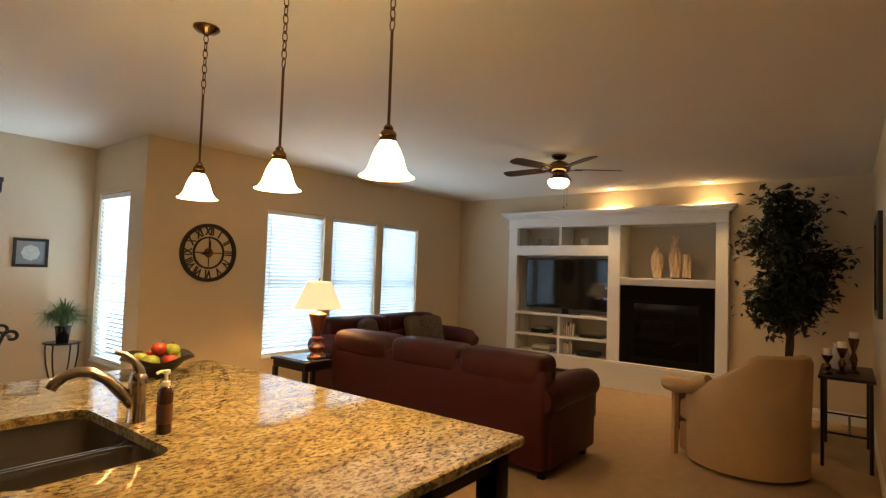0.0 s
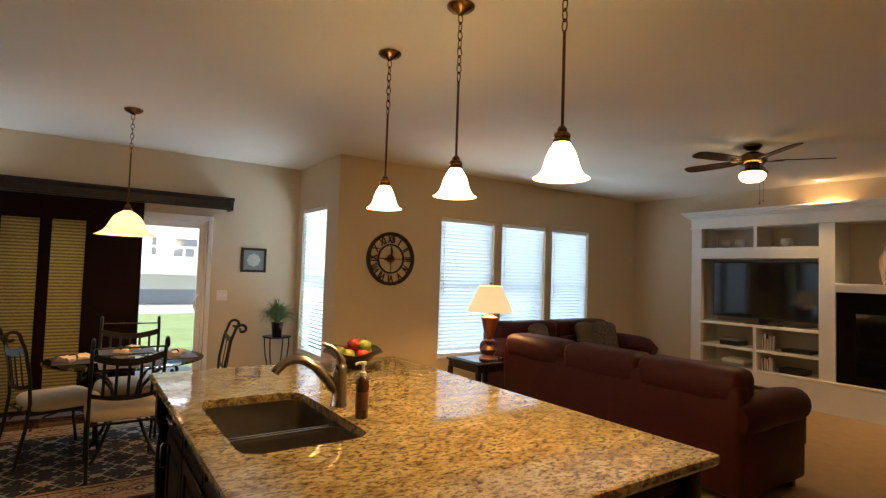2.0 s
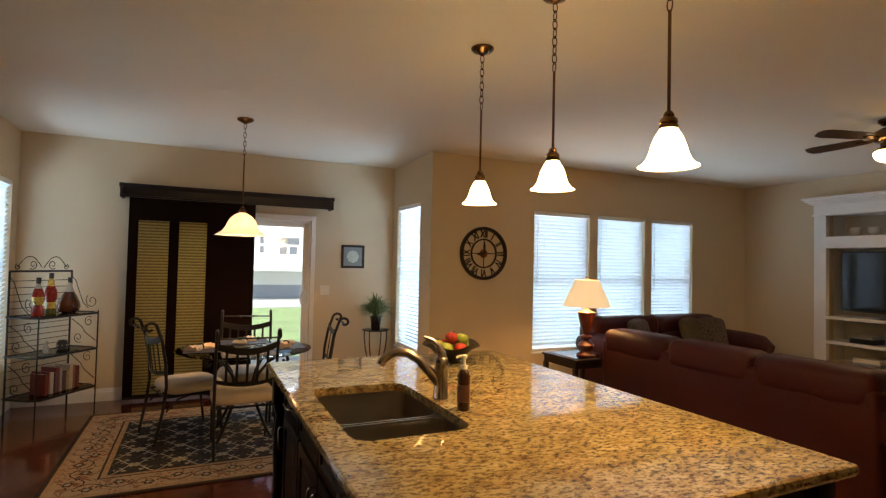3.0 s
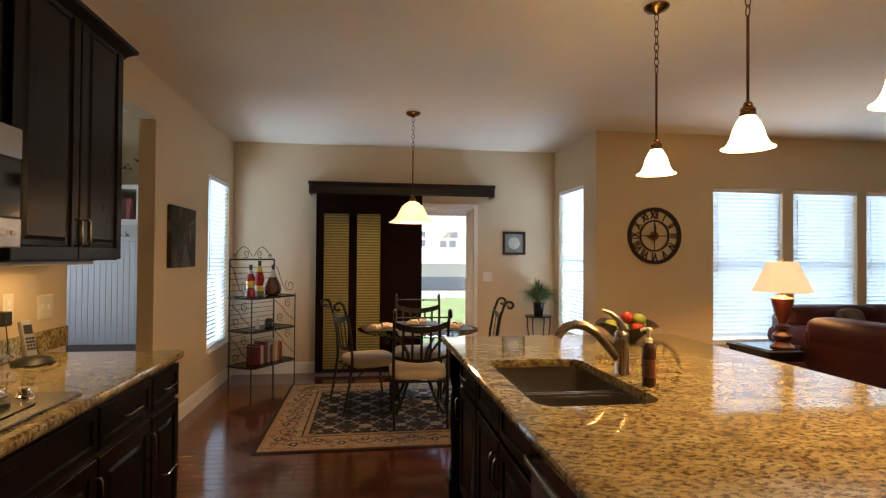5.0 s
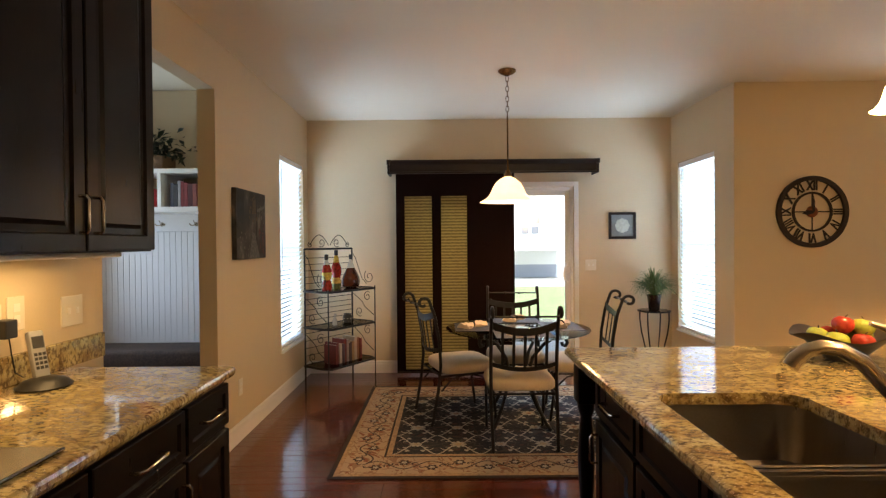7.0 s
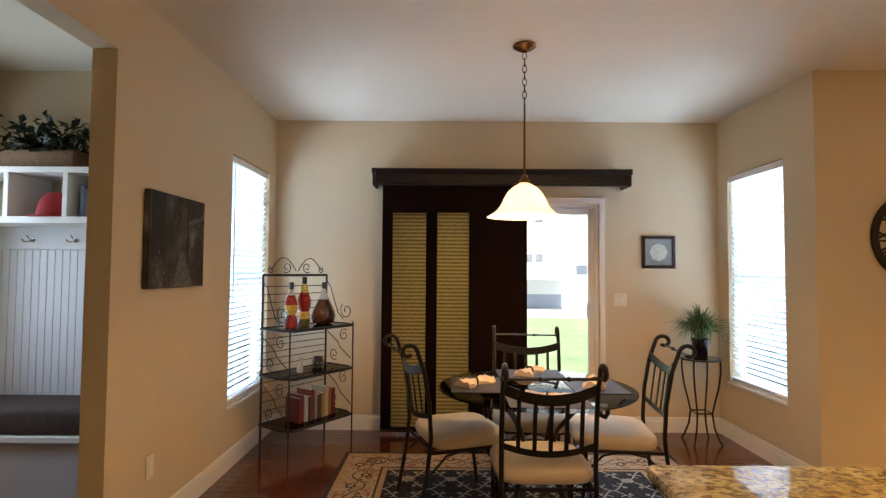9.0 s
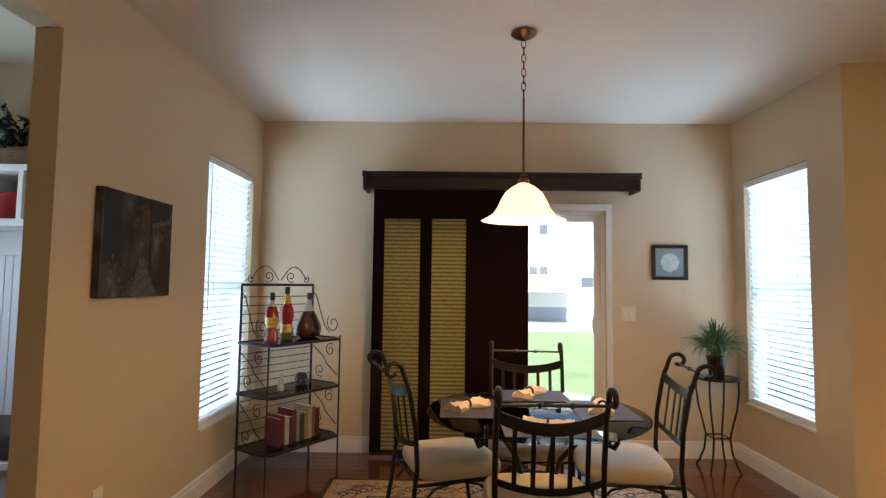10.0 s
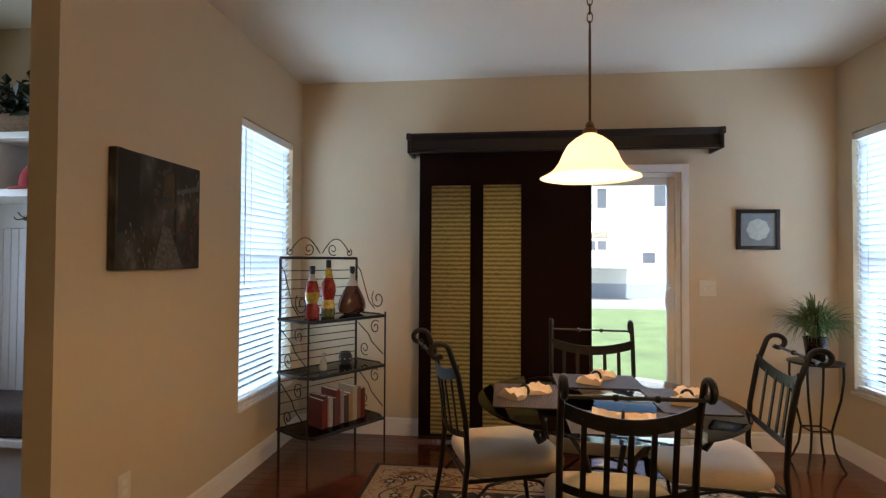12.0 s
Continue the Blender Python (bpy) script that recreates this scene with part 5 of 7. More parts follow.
# table settings
TT = 0.0105 + 0.7275
for k, (dx, dy, rz) in enumerate(((0, -0.33, 0), (-0.33, 0.02, 90), (0.33, 0.02, 90), (0.02, 0.34, 0))):
    bm = B()
    ribs = [(-0.145 + 0.006 * i, 0.0025 + 0.0012 * (i % 2)) for i in range(49)]
    ends = []
    for x in (-0.20, 0.20):
        ends.append([bm.verts.new((x, y, z)) for y, z in ribs] + [bm.verts.new((x, 0.143, 0)), bm.verts.new((x, -0.145, 0))])
    for i in range(len(ends[0])):
        j = (i + 1) % len(ends[0])
        bm.faces.new((ends[0][i], ends[0][j], ends[1][j], ends[1][i]))
    bm.faces.new(list(reversed(ends[0])))
    bm.faces.new(ends[1])
    o = tagged(linked("placemat", bm, M_MAT), "dark striped woven placemat on the glass table", "placemat", "placemats")
    o.matrix_basis = pose(TX + dx, TY + dy, TT, 0, 0, rz)
    nap = thing("napkin", pose(TX + dx * 1.02, TY + dy * 1.02, TT + 0.004, 0, 0, 25 * k + (20 if rz else -15)), "peach cloth napkin folded in a ring", "napkin", "napkins")
    bm = B()
    n = 14
    rows = []
    for i in range(n + 1):
        u = -0.11 + 0.22 * i / n
        pinch = 0.25 + 0.75 * min(1, abs(u) / 0.07)
        row = []
        for j in range(7):
            f = -1 + 2 * j / 6
            row.append((u, f * 0.06 * pinch, 0.004 + 0.020 * (1 - f * f) + 0.010 * math.sin(u * 55 + j * 1.9) * pinch + 0.010))
        rows.append(row)
    top = [[bm.verts.new(p) for p in r] for r in rows]
    bot = [[bm.verts.new((p[0], p[1] * 0.96, 0.0)) for p in r] for r in rows]
    for i in range(n):
        for j in range(6):
            bm.faces.new((top[i][j], top[i + 1][j], top[i + 1][j + 1], top[i][j + 1]))
            bm.faces.new((bot[i][j + 1], bot[i + 1][j + 1], bot[i + 1][j], bot[i][j]))
        for j in (0, 6):
            bm.faces.new((top[i][j], bot[i][j], bot[i + 1][j], top[i + 1][j]))
    for i in (0, n):
        for j in range(6):
            bm.faces.new((top[i][j], top[i][j + 1], bot[i][j + 1], bot[i][j]))
    part("cloth", bm, M_NAPKIN, nap, "", True)
    bm = B()
    tube(bm, [(0, 0.021 * math.cos(2 * math.pi * i / 14), 0.021 + 0.021 * math.sin(2 * math.pi * i / 14)) for i in range(14)], 0.006, 7, True)
    part("ring", bm, M_BOWL, nap, "dark napkin ring", True)

# ---------------------------------------------------------------- corner rack
RACK = pose(-0.867, 6.24, 0, 0, 0, 56)
rk = thing("bakers_rack", RACK, "black wrought-iron corner rack with glass shelves and scrolls", "rack")
RW, RD = 0.315, 0.31
for s in (-1, 1):
    bm = B()
    tube(bm, [(s * RW, 0, 0), (s * RW, 0, 1.335)], 0.0085, 8)
    part("back_post", bm, M_IRON, rk, "", True)
    bm = B()
    tube(bm, [(s * RW, -RD, 0), (s * RW, -RD, 0.965)], 0.006, 8)
    part("front_post", bm, M_IRON, rk, "", True)
    bm = B()
    for za, zb in ((0.26, 0.58), (0.62, 0.92)):
        h = zb - za
        for d, q in ((-1, za + 0.07), (1, zb - 0.07)):
            sp = spiral(-RD / 2 - d * 0.055, q, 0.012, 0.052, 0, 1.35 * d, 16)
            tube(bm, [(s * RW, y, z) for y, z in sp], 0.0036, 6)
        tube(bm, [(s * RW, -RD + 0.02, za + 0.05), (s * RW, -RD * 0.55, za + h * 0.42), (s * RW, -RD * 0.45, za + h * 0.58), (s * RW, -0.02, zb - 0.05)], 0.0036, 6)
    tube(bm, [(s * RW, 0, 1.29), (s * RW, -0.05, 1.24), (s * RW, -0.09, 1.14), (s * RW, -0.14, 1.03), (s * RW, -0.20, 0.98)], 0.0036, 6)
    tube(bm, [(s * RW, y, z) for y, z in spiral(-0.235, 1.05, 0.015, 0.07, radians(-60), 1.3, 20)], 0.0036, 6)
    part("side_scroll", bm, M_IRON, rk, "", True)
bm = B()
tube(bm, [(-RW, 0, 1.335), (RW, 0, 1.335)], 0.0095, 8)
part("top_bar", bm, M_IRON, rk, "", True)
bm = B()
for s in (-1, 1):
    arch = [(s * (0.245 - 0.235 * i / 14), 1.345 + 0.125 * math.sin(math.pi * (0.08 + 0.86 * i / 14))) for i in range(15)]
    tube(bm, [(x, 0, z) for x, z in arch], 0.0036, 6)
    tube(bm, [(s * x, 0, z) for x, z in spiral(0.10, 1.395, 0.01, 0.045, radians(200), 1.3, 16)], 0.0036, 6)
    tube(bm, [(s * x, 0, z) for x, z in spiral(0.245, 1.375, 0.008, 0.028, radians(0), 1.2, 14)], 0.0036, 6)
part("crest_scroll", bm, M_IRON, rk, "", True)
for z in (0.33, 0.40, 0.47, 0.54, 0.66, 0.71, 0.76, 0.81, 0.86, 1.01, 1.07, 1.13, 1.19, 1.25):
    bm = B()
    tube(bm, [(-RW, 0, z), (RW, 0, z)], 0.0032, 6)
    part("back_rail", bm, M_IRON, rk)
outl = [(-RW - 0.01, 0.0), (-RW - 0.01, -0.24), (-RW + 0.03, -RD - 0.015), (RW - 0.03, -RD - 0.015), (RW + 0.01, -0.24), (RW + 0.01, 0.0)]
for z in (0.24, 0.60, 0.94):
    bm = B()
    tube(bm, [(x, y, z) for x, y in outl], 0.011, 8, True)
    sh = part("shelf_frame", bm, M_IRON, rk, "", True)
    bm = B()
    plate(bm, [(x * 0.975, y * 0.975 - 0.003) for x, y in outl], z - 0.001, z + 0.005)
    part("shelf_glass", bm, M_TABGL, sh, "clear glass shelf")


def on_rack(x, y, z, turn=0):
    return RACK @ pose(x, y, z, 0, 0, turn)


M_RED = mat("red_preserve", (0.26, 0.018, 0.012), 0.12, vary=0.5, scale=60, coat=0.6)
M_YEL = mat("yellow_preserve", (0.55, 0.34, 0.05), 0.12, vary=0.4, scale=60, coat=0.6)
M_GRN = mat("green_preserve", (0.10, 0.11, 0.03), 0.12, vary=0.5, scale=60, coat=0.6)
M_AMB = mat("amber_vinegar", (0.065, 0.017, 0.007), 0.08, vary=0.3, scale=20, coat=0.7)
M_CLR = mat("pale_glass", (0.45, 0.42, 0.36), 0.08, vary=0.1, coat=0.6)


def bottle(m, layers, stopper, label, flat=1.0):
    t = thing("decorative_bottle", m, label, "bottle", "bottles on the rack")
    for prof, mt in layers:
        bm = B()
        lathe(bm, [(0, prof[0][1])] + prof + [(0, prof[-1][1])], 22)
        for v in bm.verts:
            v.co.y *= flat
        part("layer", bm, mt, t, "", True)
    bm = B()
    lathe(bm, [(0, stopper[0]), (0.012, stopper[0]), (0.016, stopper[0] + 0.01), (0.016, stopper[1]), (0, stopper[1] + 0.003)], 16)
    part("stopper", bm, M_BLACK, t, "black wax stopper", True)


Z3 = 0.946
BIG = Matrix.Diagonal((1.15, 1.15, 1.12, 1))
bottle(on_rack(-0.17, -0.14, Z3) @ BIG, (([(0.040, 0.0), (0.042, 0.05), (0.028, 0.085)], M_RED), ([(0.028, 0.085), (0.040, 0.11), (0.042, 0.15)], M_YEL), ([(0.042, 0.15), (0.036, 0.18), (0.026, 0.215)], M_RED), ([(0.026, 0.215), (0.014, 0.24), (0.013, 0.255)], M_CLR)), (0.25, 0.30), "stacked glass bottle of red and yellow preserves")
bottle(on_rack(-0.035, -0.13, Z3) @ BIG, (([(0.036, 0.0), (0.041, 0.03), (0.040, 0.05)], M_GRN), ([(0.040, 0.05), (0.033, 0.10)], M_YEL), ([(0.033, 0.10), (0.044, 0.15), (0.041, 0.19), (0.026, 0.23)], M_RED), ([(0.026, 0.23), (0.020, 0.27), (0.014, 0.29)], M_YEL)), (0.285, 0.335), "tall waisted glass bottle of layered preserves")
bottle(on_rack(0.185, -0.11, Z3) @ BIG, (([(0.055, 0.0), (0.088, 0.015), (0.100, 0.045), (0.092, 0.085), (0.066, 0.135), (0.042, 0.175)], M_AMB), ([(0.042, 0.175), (0.022, 0.22), (0.014, 0.255)], M_CLR)), (0.25, 0.295), "teardrop glass bottle of amber vinegar with garlic", 0.6)
jar = thing("candle_jar", on_rack(0.14, -0.10, 0.606), "small dark cut-out candle jar", "candle holder")
bm = B()
lathe(bm, [(0, 0), (0.036, 0), (0.046, 0.02), (0.046, 0.055), (0.036, 0.072), (0.038, 0.082), (0.032, 0.082), (0.03, 0.03), (0, 0.03)], 22)
part("jar_body", bm, M_BOWL, jar, "", True)
for k in range(8):
    bm = B()
    a = 2 * math.pi * k / 8
    ball(bm, (0.046 * math.cos(a), 0.046 * math.sin(a), 0.038), 0.006, u=8, v=6)
    part("bead", bm, M_CLR, jar)
fig = thing("bird_figurine", on_rack(-0.10, -0.17, 0.606), "small pale ceramic bird figurine with dark head", "figurine")
bm = B()
lathe(bm, [(0, 0), (0.022, 0), (0.026, 0.02), (0.022, 0.05), (0.012, 0.075), (0.010, 0.085), (0, 0.088)], 16)
ball(bm, (0.006, 0, 0.098), 0.016, 0.013, 0.013, u=10, v=8)
part("bird_body", bm, M_CLR, fig, "", True)
rng = random.Random(4)
cols = [(0.12, 0.010, 0.010), (0.11, 0.010, 0.012), (0.42, 0.38, 0.33), (0.07, 0.04, 0.06), (0.15, 0.014, 0.014), (0.30, 0.25, 0.25), (0.05, 0.035, 0.04), (0.30, 0.20, 0.09), (0.40, 0.34, 0.26), (0.20, 0.08, 0.035)]


def book(m, w, d, h, colour, label, group):
    t = thing("book", m, label, "book", group)
    bm = B()
    box(bm, -w / 2, -d / 2, 0, -w / 2 + 0.0025, d / 2, h)
    box(bm, w / 2 - 0.0025, -d / 2, 0, w / 2, d / 2, h)
    box(bm, -w / 2 + 0.0025, -d / 2, 0, w / 2 - 0.0025, -d / 2 + 0.0025, h)
    part("cover", bm, mat("book_cover", colour, 0.5, vary=0.2, scale=20), t)
    bm = B()
    box(bm, -w / 2 + 0.0026, -d / 2 + 0.0026, 0.003, w / 2 - 0.0026, d / 2 - 0.003, h - 0.003)
    part("pages", bm, M_OUTLET, t)


x = -0.15
for k in range(11):
    w, h = rng.uniform(0.022, 0.038), rng.uniform(0.175, 0.235)
    c = cols[k % len(cols)]
    book(on_rack(x + w / 2, -0.15 + rng.uniform(-0.015, 0.015), 0.246, rng.uniform(-2, 2)), w, 0.16, h, c, ("red" if c[0] > 4 * c[1] else "pale" if c[0] > 0.3 else "dark") + " upright cookbook on the bottom shelf", "cookbooks")
    x += w + 0.002

# ---------------------------------------------------------------- plant stand and plant
PS = (2.405, 6.44)
st = thing("plant_stand", pose(PS[0], PS[1], 0), "black wrought-iron plant stand with a round top", "stand")
bm = B()
lathe(bm, [(0, 0.672), (0.15, 0.672), (0.15, 0.68), (0, 0.68)], 32)
part("top_plate", bm, M_TABGL, st)
bm = B()
tube(bm, [(0.155 * math.cos(2 * math.pi * i / 30), 0.155 * math.sin(2 * math.pi * i / 30), 0.672) for i in range(30)], 0.008, 7, True)
part("rim", bm, M_IRON, st, "", True)
for k in range(4):
    a = radians(45 + 90 * k)
    bm = B()
    tube(bm, [(r * math.cos(a), r * math.sin(a), z) for r, z in ((0.15, 0.668), (0.152, 0.58), (0.135, 0.45), (0.105, 0.33), (0.085, 0.24), (0.10, 0.13), (0.135, 0.04), (0.16, 0.0))], 0.0075, 8)
    part("leg", bm, M_IRON, st, "", True)
bm = B()
tube(bm, [(0.088 * math.cos(radians(45 + 90 * i)), 0.088 * math.sin(radians(45 + 90 * i)), 0.24) for i in range(4)], 0.006, 7, True)
part("stretcher", bm, M_IRON, st)
pl = thing("potted_plant", pose(PS[0], PS[1], 0.681), "small green spider plant in a dark pot", "plant")
bm = B()
lathe(bm, [(0, 0), (0.048, 0), (0.052, 0.005), (0.068, 0.14), (0.072, 0.145), (0.072, 0.155), (0.062, 0.155), (0.058, 0.13), (0, 0.13)], 24)
part("pot", bm, M_POT, pl, "dark glazed pot", True)


def blades(n, reach, height, width, seed, droop=1.0):
    """Arching strap leaves as one tuft."""
    r = random.Random(seed)
    bm = B()
    for _ in range(n):
        a = r.uniform(0, 2 * math.pi)
        L = reach * r.uniform(0.12, 1.05)
        H = height * r.uniform(0.55, 1.0) * (1.15 - 0.45 * L / reach)
        bend = droop * r.uniform(0.75, 1.55)
        d = Vector((math.cos(a), math.sin(a), 0))
        s = Vector((-math.sin(a), math.cos(a), 0))
        rows = []
        for i in range(7):
            f = i / 6
            p = d * (0.012 + L * f) + Vector((0, 0, H * (2.0 * f - bend * 1.35 * f * f)))
            w = width * (1 - f) ** 0.7 * 0.5 + 0.0004
            rows.append((bm.verts.new(p - s * w), bm.verts.new(p + Vector((0, 0, -w * 0.5))), bm.verts.new(p + s * w)))
        for p, q in zip(rows, rows[1:]):
            bm.faces.new((p[0], p[1], q[1], q[0]))
            bm.faces.new((p[1], p[2], q[2], q[1]))
    return bm


tuft = part("leaves", blades(480, 0.245, 0.34, 0.0115, 3, 1.05), M_LEAF, pl, "thin arching green leaves")
tuft.location = (0, 0, 0.15)
tuft["kind"] = "stuff"

# ---------------------------------------------------------------- pictures


def framed(name, m, w, h, border, deep, frame_mat, face_mat, label, matte=None):
    t = thing(name, m, label, "picture")
    bm = B()
    box(bm, -w / 2, -deep, -h / 2, -w / 2 + border, -0.001, h / 2, 0.003)
    box(bm, w / 2 - border, -deep, -h / 2, w / 2, -0.001, h / 2, 0.003)
    box(bm, -w / 2 + border, -deep, -h / 2, w / 2 - border, -0.001, -h / 2 + border, 0.003)
    box(bm, -w / 2 + border, -deep, h / 2 - border, w / 2 - border, -0.001, h / 2, 0.003)
    part("frame", bm, frame_mat, t)
    bm = B()
    box(bm, -w / 2 + border, -deep * 0.5, -h / 2 + border, w / 2 - border, -0.002, h / 2 - border)
    part("print" if not matte else "mount", bm, face_mat, t)
    return t


pic = framed("framed_picture", pose(2.165, YN, 1.552), 0.29, 0.285, 0.028, 0.02, M_FRAMEB, mat("blue_grey_mount", (0.22, 0.25, 0.26), 0.6, vary=0.12, scale=20), "small black-framed print with a pale medallion", True)
bm = B()
pts = []
for i in range(48):
    a = 2 * math.pi * i / 48
    r = 0.070 + 0.007 * abs(math.cos(4 * a))
    pts.append((r * math.cos(a), r * math.sin(a)))
plate(bm, pts, 0.0105, 0.0115)
o = part("medallion", bm, mat("pale_medallion", (0.50, 0.55, 0.50), 0.6, vary=0.15, scale=40), pic, "pale engraved medallion")
o.matrix_basis = pose(0, 0, 0, 90, 0, 0)
art = thing("canvas_art", pose(XW, 4.953, 1.526, 0, 0, 90), "dark canvas painting of a rainy street", "painting")
bm = B()
box(bm, -0.293, -0.036, -0.249, 0.293, -0.001, 0.249, 0.004)
part("canvas", bm, ramp_art("dark_canvas", [(0.008, 0.007, 0.006), (0.02, 0.017, 0.014), (0.06, 0.054, 0.046), (0.20, 0.18, 0.15)], (3.2, 3.2, 2.2)), art)
M_PT1 = mat("paint_grey", (0.10, 0.095, 0.088), 0.6, vary=0.6, scale=30)
M_PT2 = mat("paint_ochre", (0.075, 0.045, 0.018), 0.6, vary=0.6, scale=40)
M_PT3 = mat("paint_black", (0.008, 0.007, 0.007), 0.6, vary=0.5, scale=20)
for nm, mt, pts in (("wet_street", M_PT1, [(-0.06, -0.25), (0.16, -0.25), (0.05, -0.06), (0.0, -0.05)]), ("balcony", M_PT1, [(0.10, 0.10), (0.28, 0.14), (0.28, 0.165), (0.10, 0.12)]), ("window_lights", M_PT2, [(0.0, 0.08), (0.08, 0.09), (0.07, 0.20), (0.01, 0.17)]), ("lamp_post", M_PT3, [(0.085, -0.16), (0.10, -0.16), (0.10, 0.22), (0.085, 0.22)]), ("facade", M_PT3, [(-0.28, -0.1), (-0.16, -0.08), (-0.15, 0.24), (-0.28, 0.25)])):
    bm = B()
    plate(bm, pts, 0.0362, 0.0372)
    o = part(nm, bm, mt, art)
    o.matrix_basis = pose(0, 0, 0, 90, 0, 0)

stroke_rng = random.Random(9)
M_PT4 = mat("paint_pale", (0.14, 0.128, 0.11), 0.6, vary=0.6, scale=40)
M_PT5 = mat("paint_rust", (0.09, 0.025, 0.018), 0.6, vary=0.6, scale=40)
for mt, n, xr, zr, w, h in ((M_PT4, 26, (-0.24, -0.04), (-0.24, -0.05), 0.004, 0.025), (M_PT1, 18, (-0.02, 0.12), (-0.25, -0.06), 0.02, 0.006), (M_PT4, 12, (0.12, 0.27), (0.02, 0.22), 0.006, 0.04), (M_PT5, 14, (0.14, 0.27), (-0.2, 0.06), 0.012, 0.05), (M_PT2, 12, (-0.06, 0.10), (0.02, 0.22), 0.014, 0.03)):
    bm = B()
    for _ in range(n):
        cx, cz = stroke_rng.uniform(*xr), stroke_rng.uniform(*zr)
        a, b = w * stroke_rng.uniform(0.4, 1.2), h * stroke_rng.uniform(0.3, 1.1)
        k = stroke_rng.uniform(-0.3, 0.3)
        plate(bm, [(cx - a, cz - b * 0.4), (cx + a, cz - b * 0.5 + k * a), (cx + a * 0.7 + k * b, cz + b * 0.5), (cx - a * 0.8 + k * b, cz + b * 0.4)], 0.0373, 0.0378)
    o = part("brushwork", bm, mt, art)
    o["kind"] = "stuff"
    o.matrix_basis = pose(0, 0, 0, 90, 0, 0)

# ---------------------------------------------------------------- mudroom bench and cubbies
MY = 5.55
mx0, mx1 = XW - 1.58, XW - TH - 0.002
bm = B()
x = mx0
while x < mx1 - 0.05:
    box(bm, x + 0.0008, MY - 0.012, 0.40, min(x + 0.0492, mx1), MY - 0.006, 1.50, 0.0025, 1)
    x += 0.05
box(bm, mx0, MY - 0.0065, 0.40, mx1, MY - 0.001, 1.50)
solid("beadboard", bm, M_MUD, "white painted beadboard panelling", "panelling")
bm = B()
box(bm, mx0, MY - 0.02, 1.50, mx1, MY - 0.001, 1.66, 0.003)
solid("hook_rail", bm, M_MUD, "white painted board with coat hooks", "trim")
for hx in (-2.42, -2.13, -1.84, -1.55):
    t = thing("coat_hook", pose(hx, MY - 0.02, 1.56), "small nickel double coat hook", "hook", "coat hooks")
    bm = B()
    lathe(bm, [(0, 0.006), (0.014, 0.005), (0.018, 0.0), (0, 0)], 14)
    o = part("rosette", bm, M_NICKEL, t, "", True)
    o.matrix_basis = pose(0, 0, 0, 90, 0, 0)
    bm = B()
    for s in (-1, 1):
        tube(bm, [(0, -0.004, 0), (s * 0.02, -0.02, -0.012), (s * 0.036, -0.03, -0.008), (s * 0.042, -0.034, 0.006)], 0.004, 7)
    tube(bm, [(0, -0.004, 0), (0, -0.03, 0.01), (0, -0.05, 0.03)], 0.004, 7)
    part("prongs", bm, M_NICKEL, t, "", True)
cub = thing("cubby_shelf", pose(0, 0, 0), "white painted wall cubby shelf", "shelf")
cy0, cy1 = 5.19, MY - 0.001
bm = B()
box(bm, mx0, cy0, 1.95, mx1, cy1, 1.985, 0.003)
part("top_board", bm, M_TRIM, cub)
bm = B()
box(bm, mx0, cy0, 1.645, mx1, cy1, 1.685, 0.003)
part("bottom_board", bm, M_TRIM, cub)
for dx in (mx0, -2.34, -1.985, -1.63, mx1 - 0.03):
    bm = B()
    box(bm, dx, cy0, 1.685, dx + 0.03, cy1, 1.95, 0.002)
    part("divider", bm, M_TRIM, cub)
ben = thing("mudroom_bench", pose(0, 0, 0), "white painted built-in mudroom bench", "bench")
bm = B()
box(bm, mx0, 5.12, 0.37, mx1, MY - 0.013, 0.41, 0.005)
part("seat_board", bm, M_TRIM, ben)
bm = B()
box(bm, mx0, 5.16, 0.0, mx1, MY - 0.013, 0.37)
part("base", bm, M_MUD, ben)
bm = B()
box(bm, mx0 + 0.02, 5.13, 0.4105, mx1 - 0.02, MY - 0.03, 0.56, 0.03, 3)
tagged(linked("bench_cushion", bm, M_CUSH, True), "dark brown patterned bench cushion", "cushion")
x = -1.90
for k in range(7):
    w, h = rng.uniform(0.02, 0.034), rng.uniform(0.17, 0.23)
    c = ((0.10, 0.12, 0.17), (0.05, 0.05, 0.06), (0.35, 0.35, 0.36), (0.20, 0.03, 0.03), (0.25, 0.05, 0.05), (0.10, 0.03, 0.03), (0.3, 0.1, 0.08))[k]
    book(pose(x + w / 2, 5.30, 1.6855), w, 0.15, h, c, "upright book in the white cubby", "cubby books")
    x += w + 0.003
cap = thing("red_cap", pose(-2.10, 5.30, 1.6855), "folded red cloth cap in the cubby", "cap")
bm = B()
lathe(bm, [(0.10, 0.0), (0.10, 0.04), (0.085, 0.10), (0.05, 0.15), (0.0, 0.165)], 20)
part("crown", bm, M_REDCAP, cap, "", True)
bm = B()
plate(bm, [(0.10 * math.cos(radians(a)) * 1.0, -0.09 - 0.05 * math.sin(radians(a))) for a in range(0, 181, 15)], 0.0, 0.008)
part("brim", bm, M_REDCAP, cap)
bk = thing("basket_plant", pose(-2.17, 5.36, 1.9855), "leafy green plant in a wicker basket", "plant")
bm = B()
box(bm, -0.30, -0.11, 0.0, 0.20, 0.11, 0.12, 0.02, 2)
part("basket", bm, M_WICKER, bk, "woven wicker basket", True)


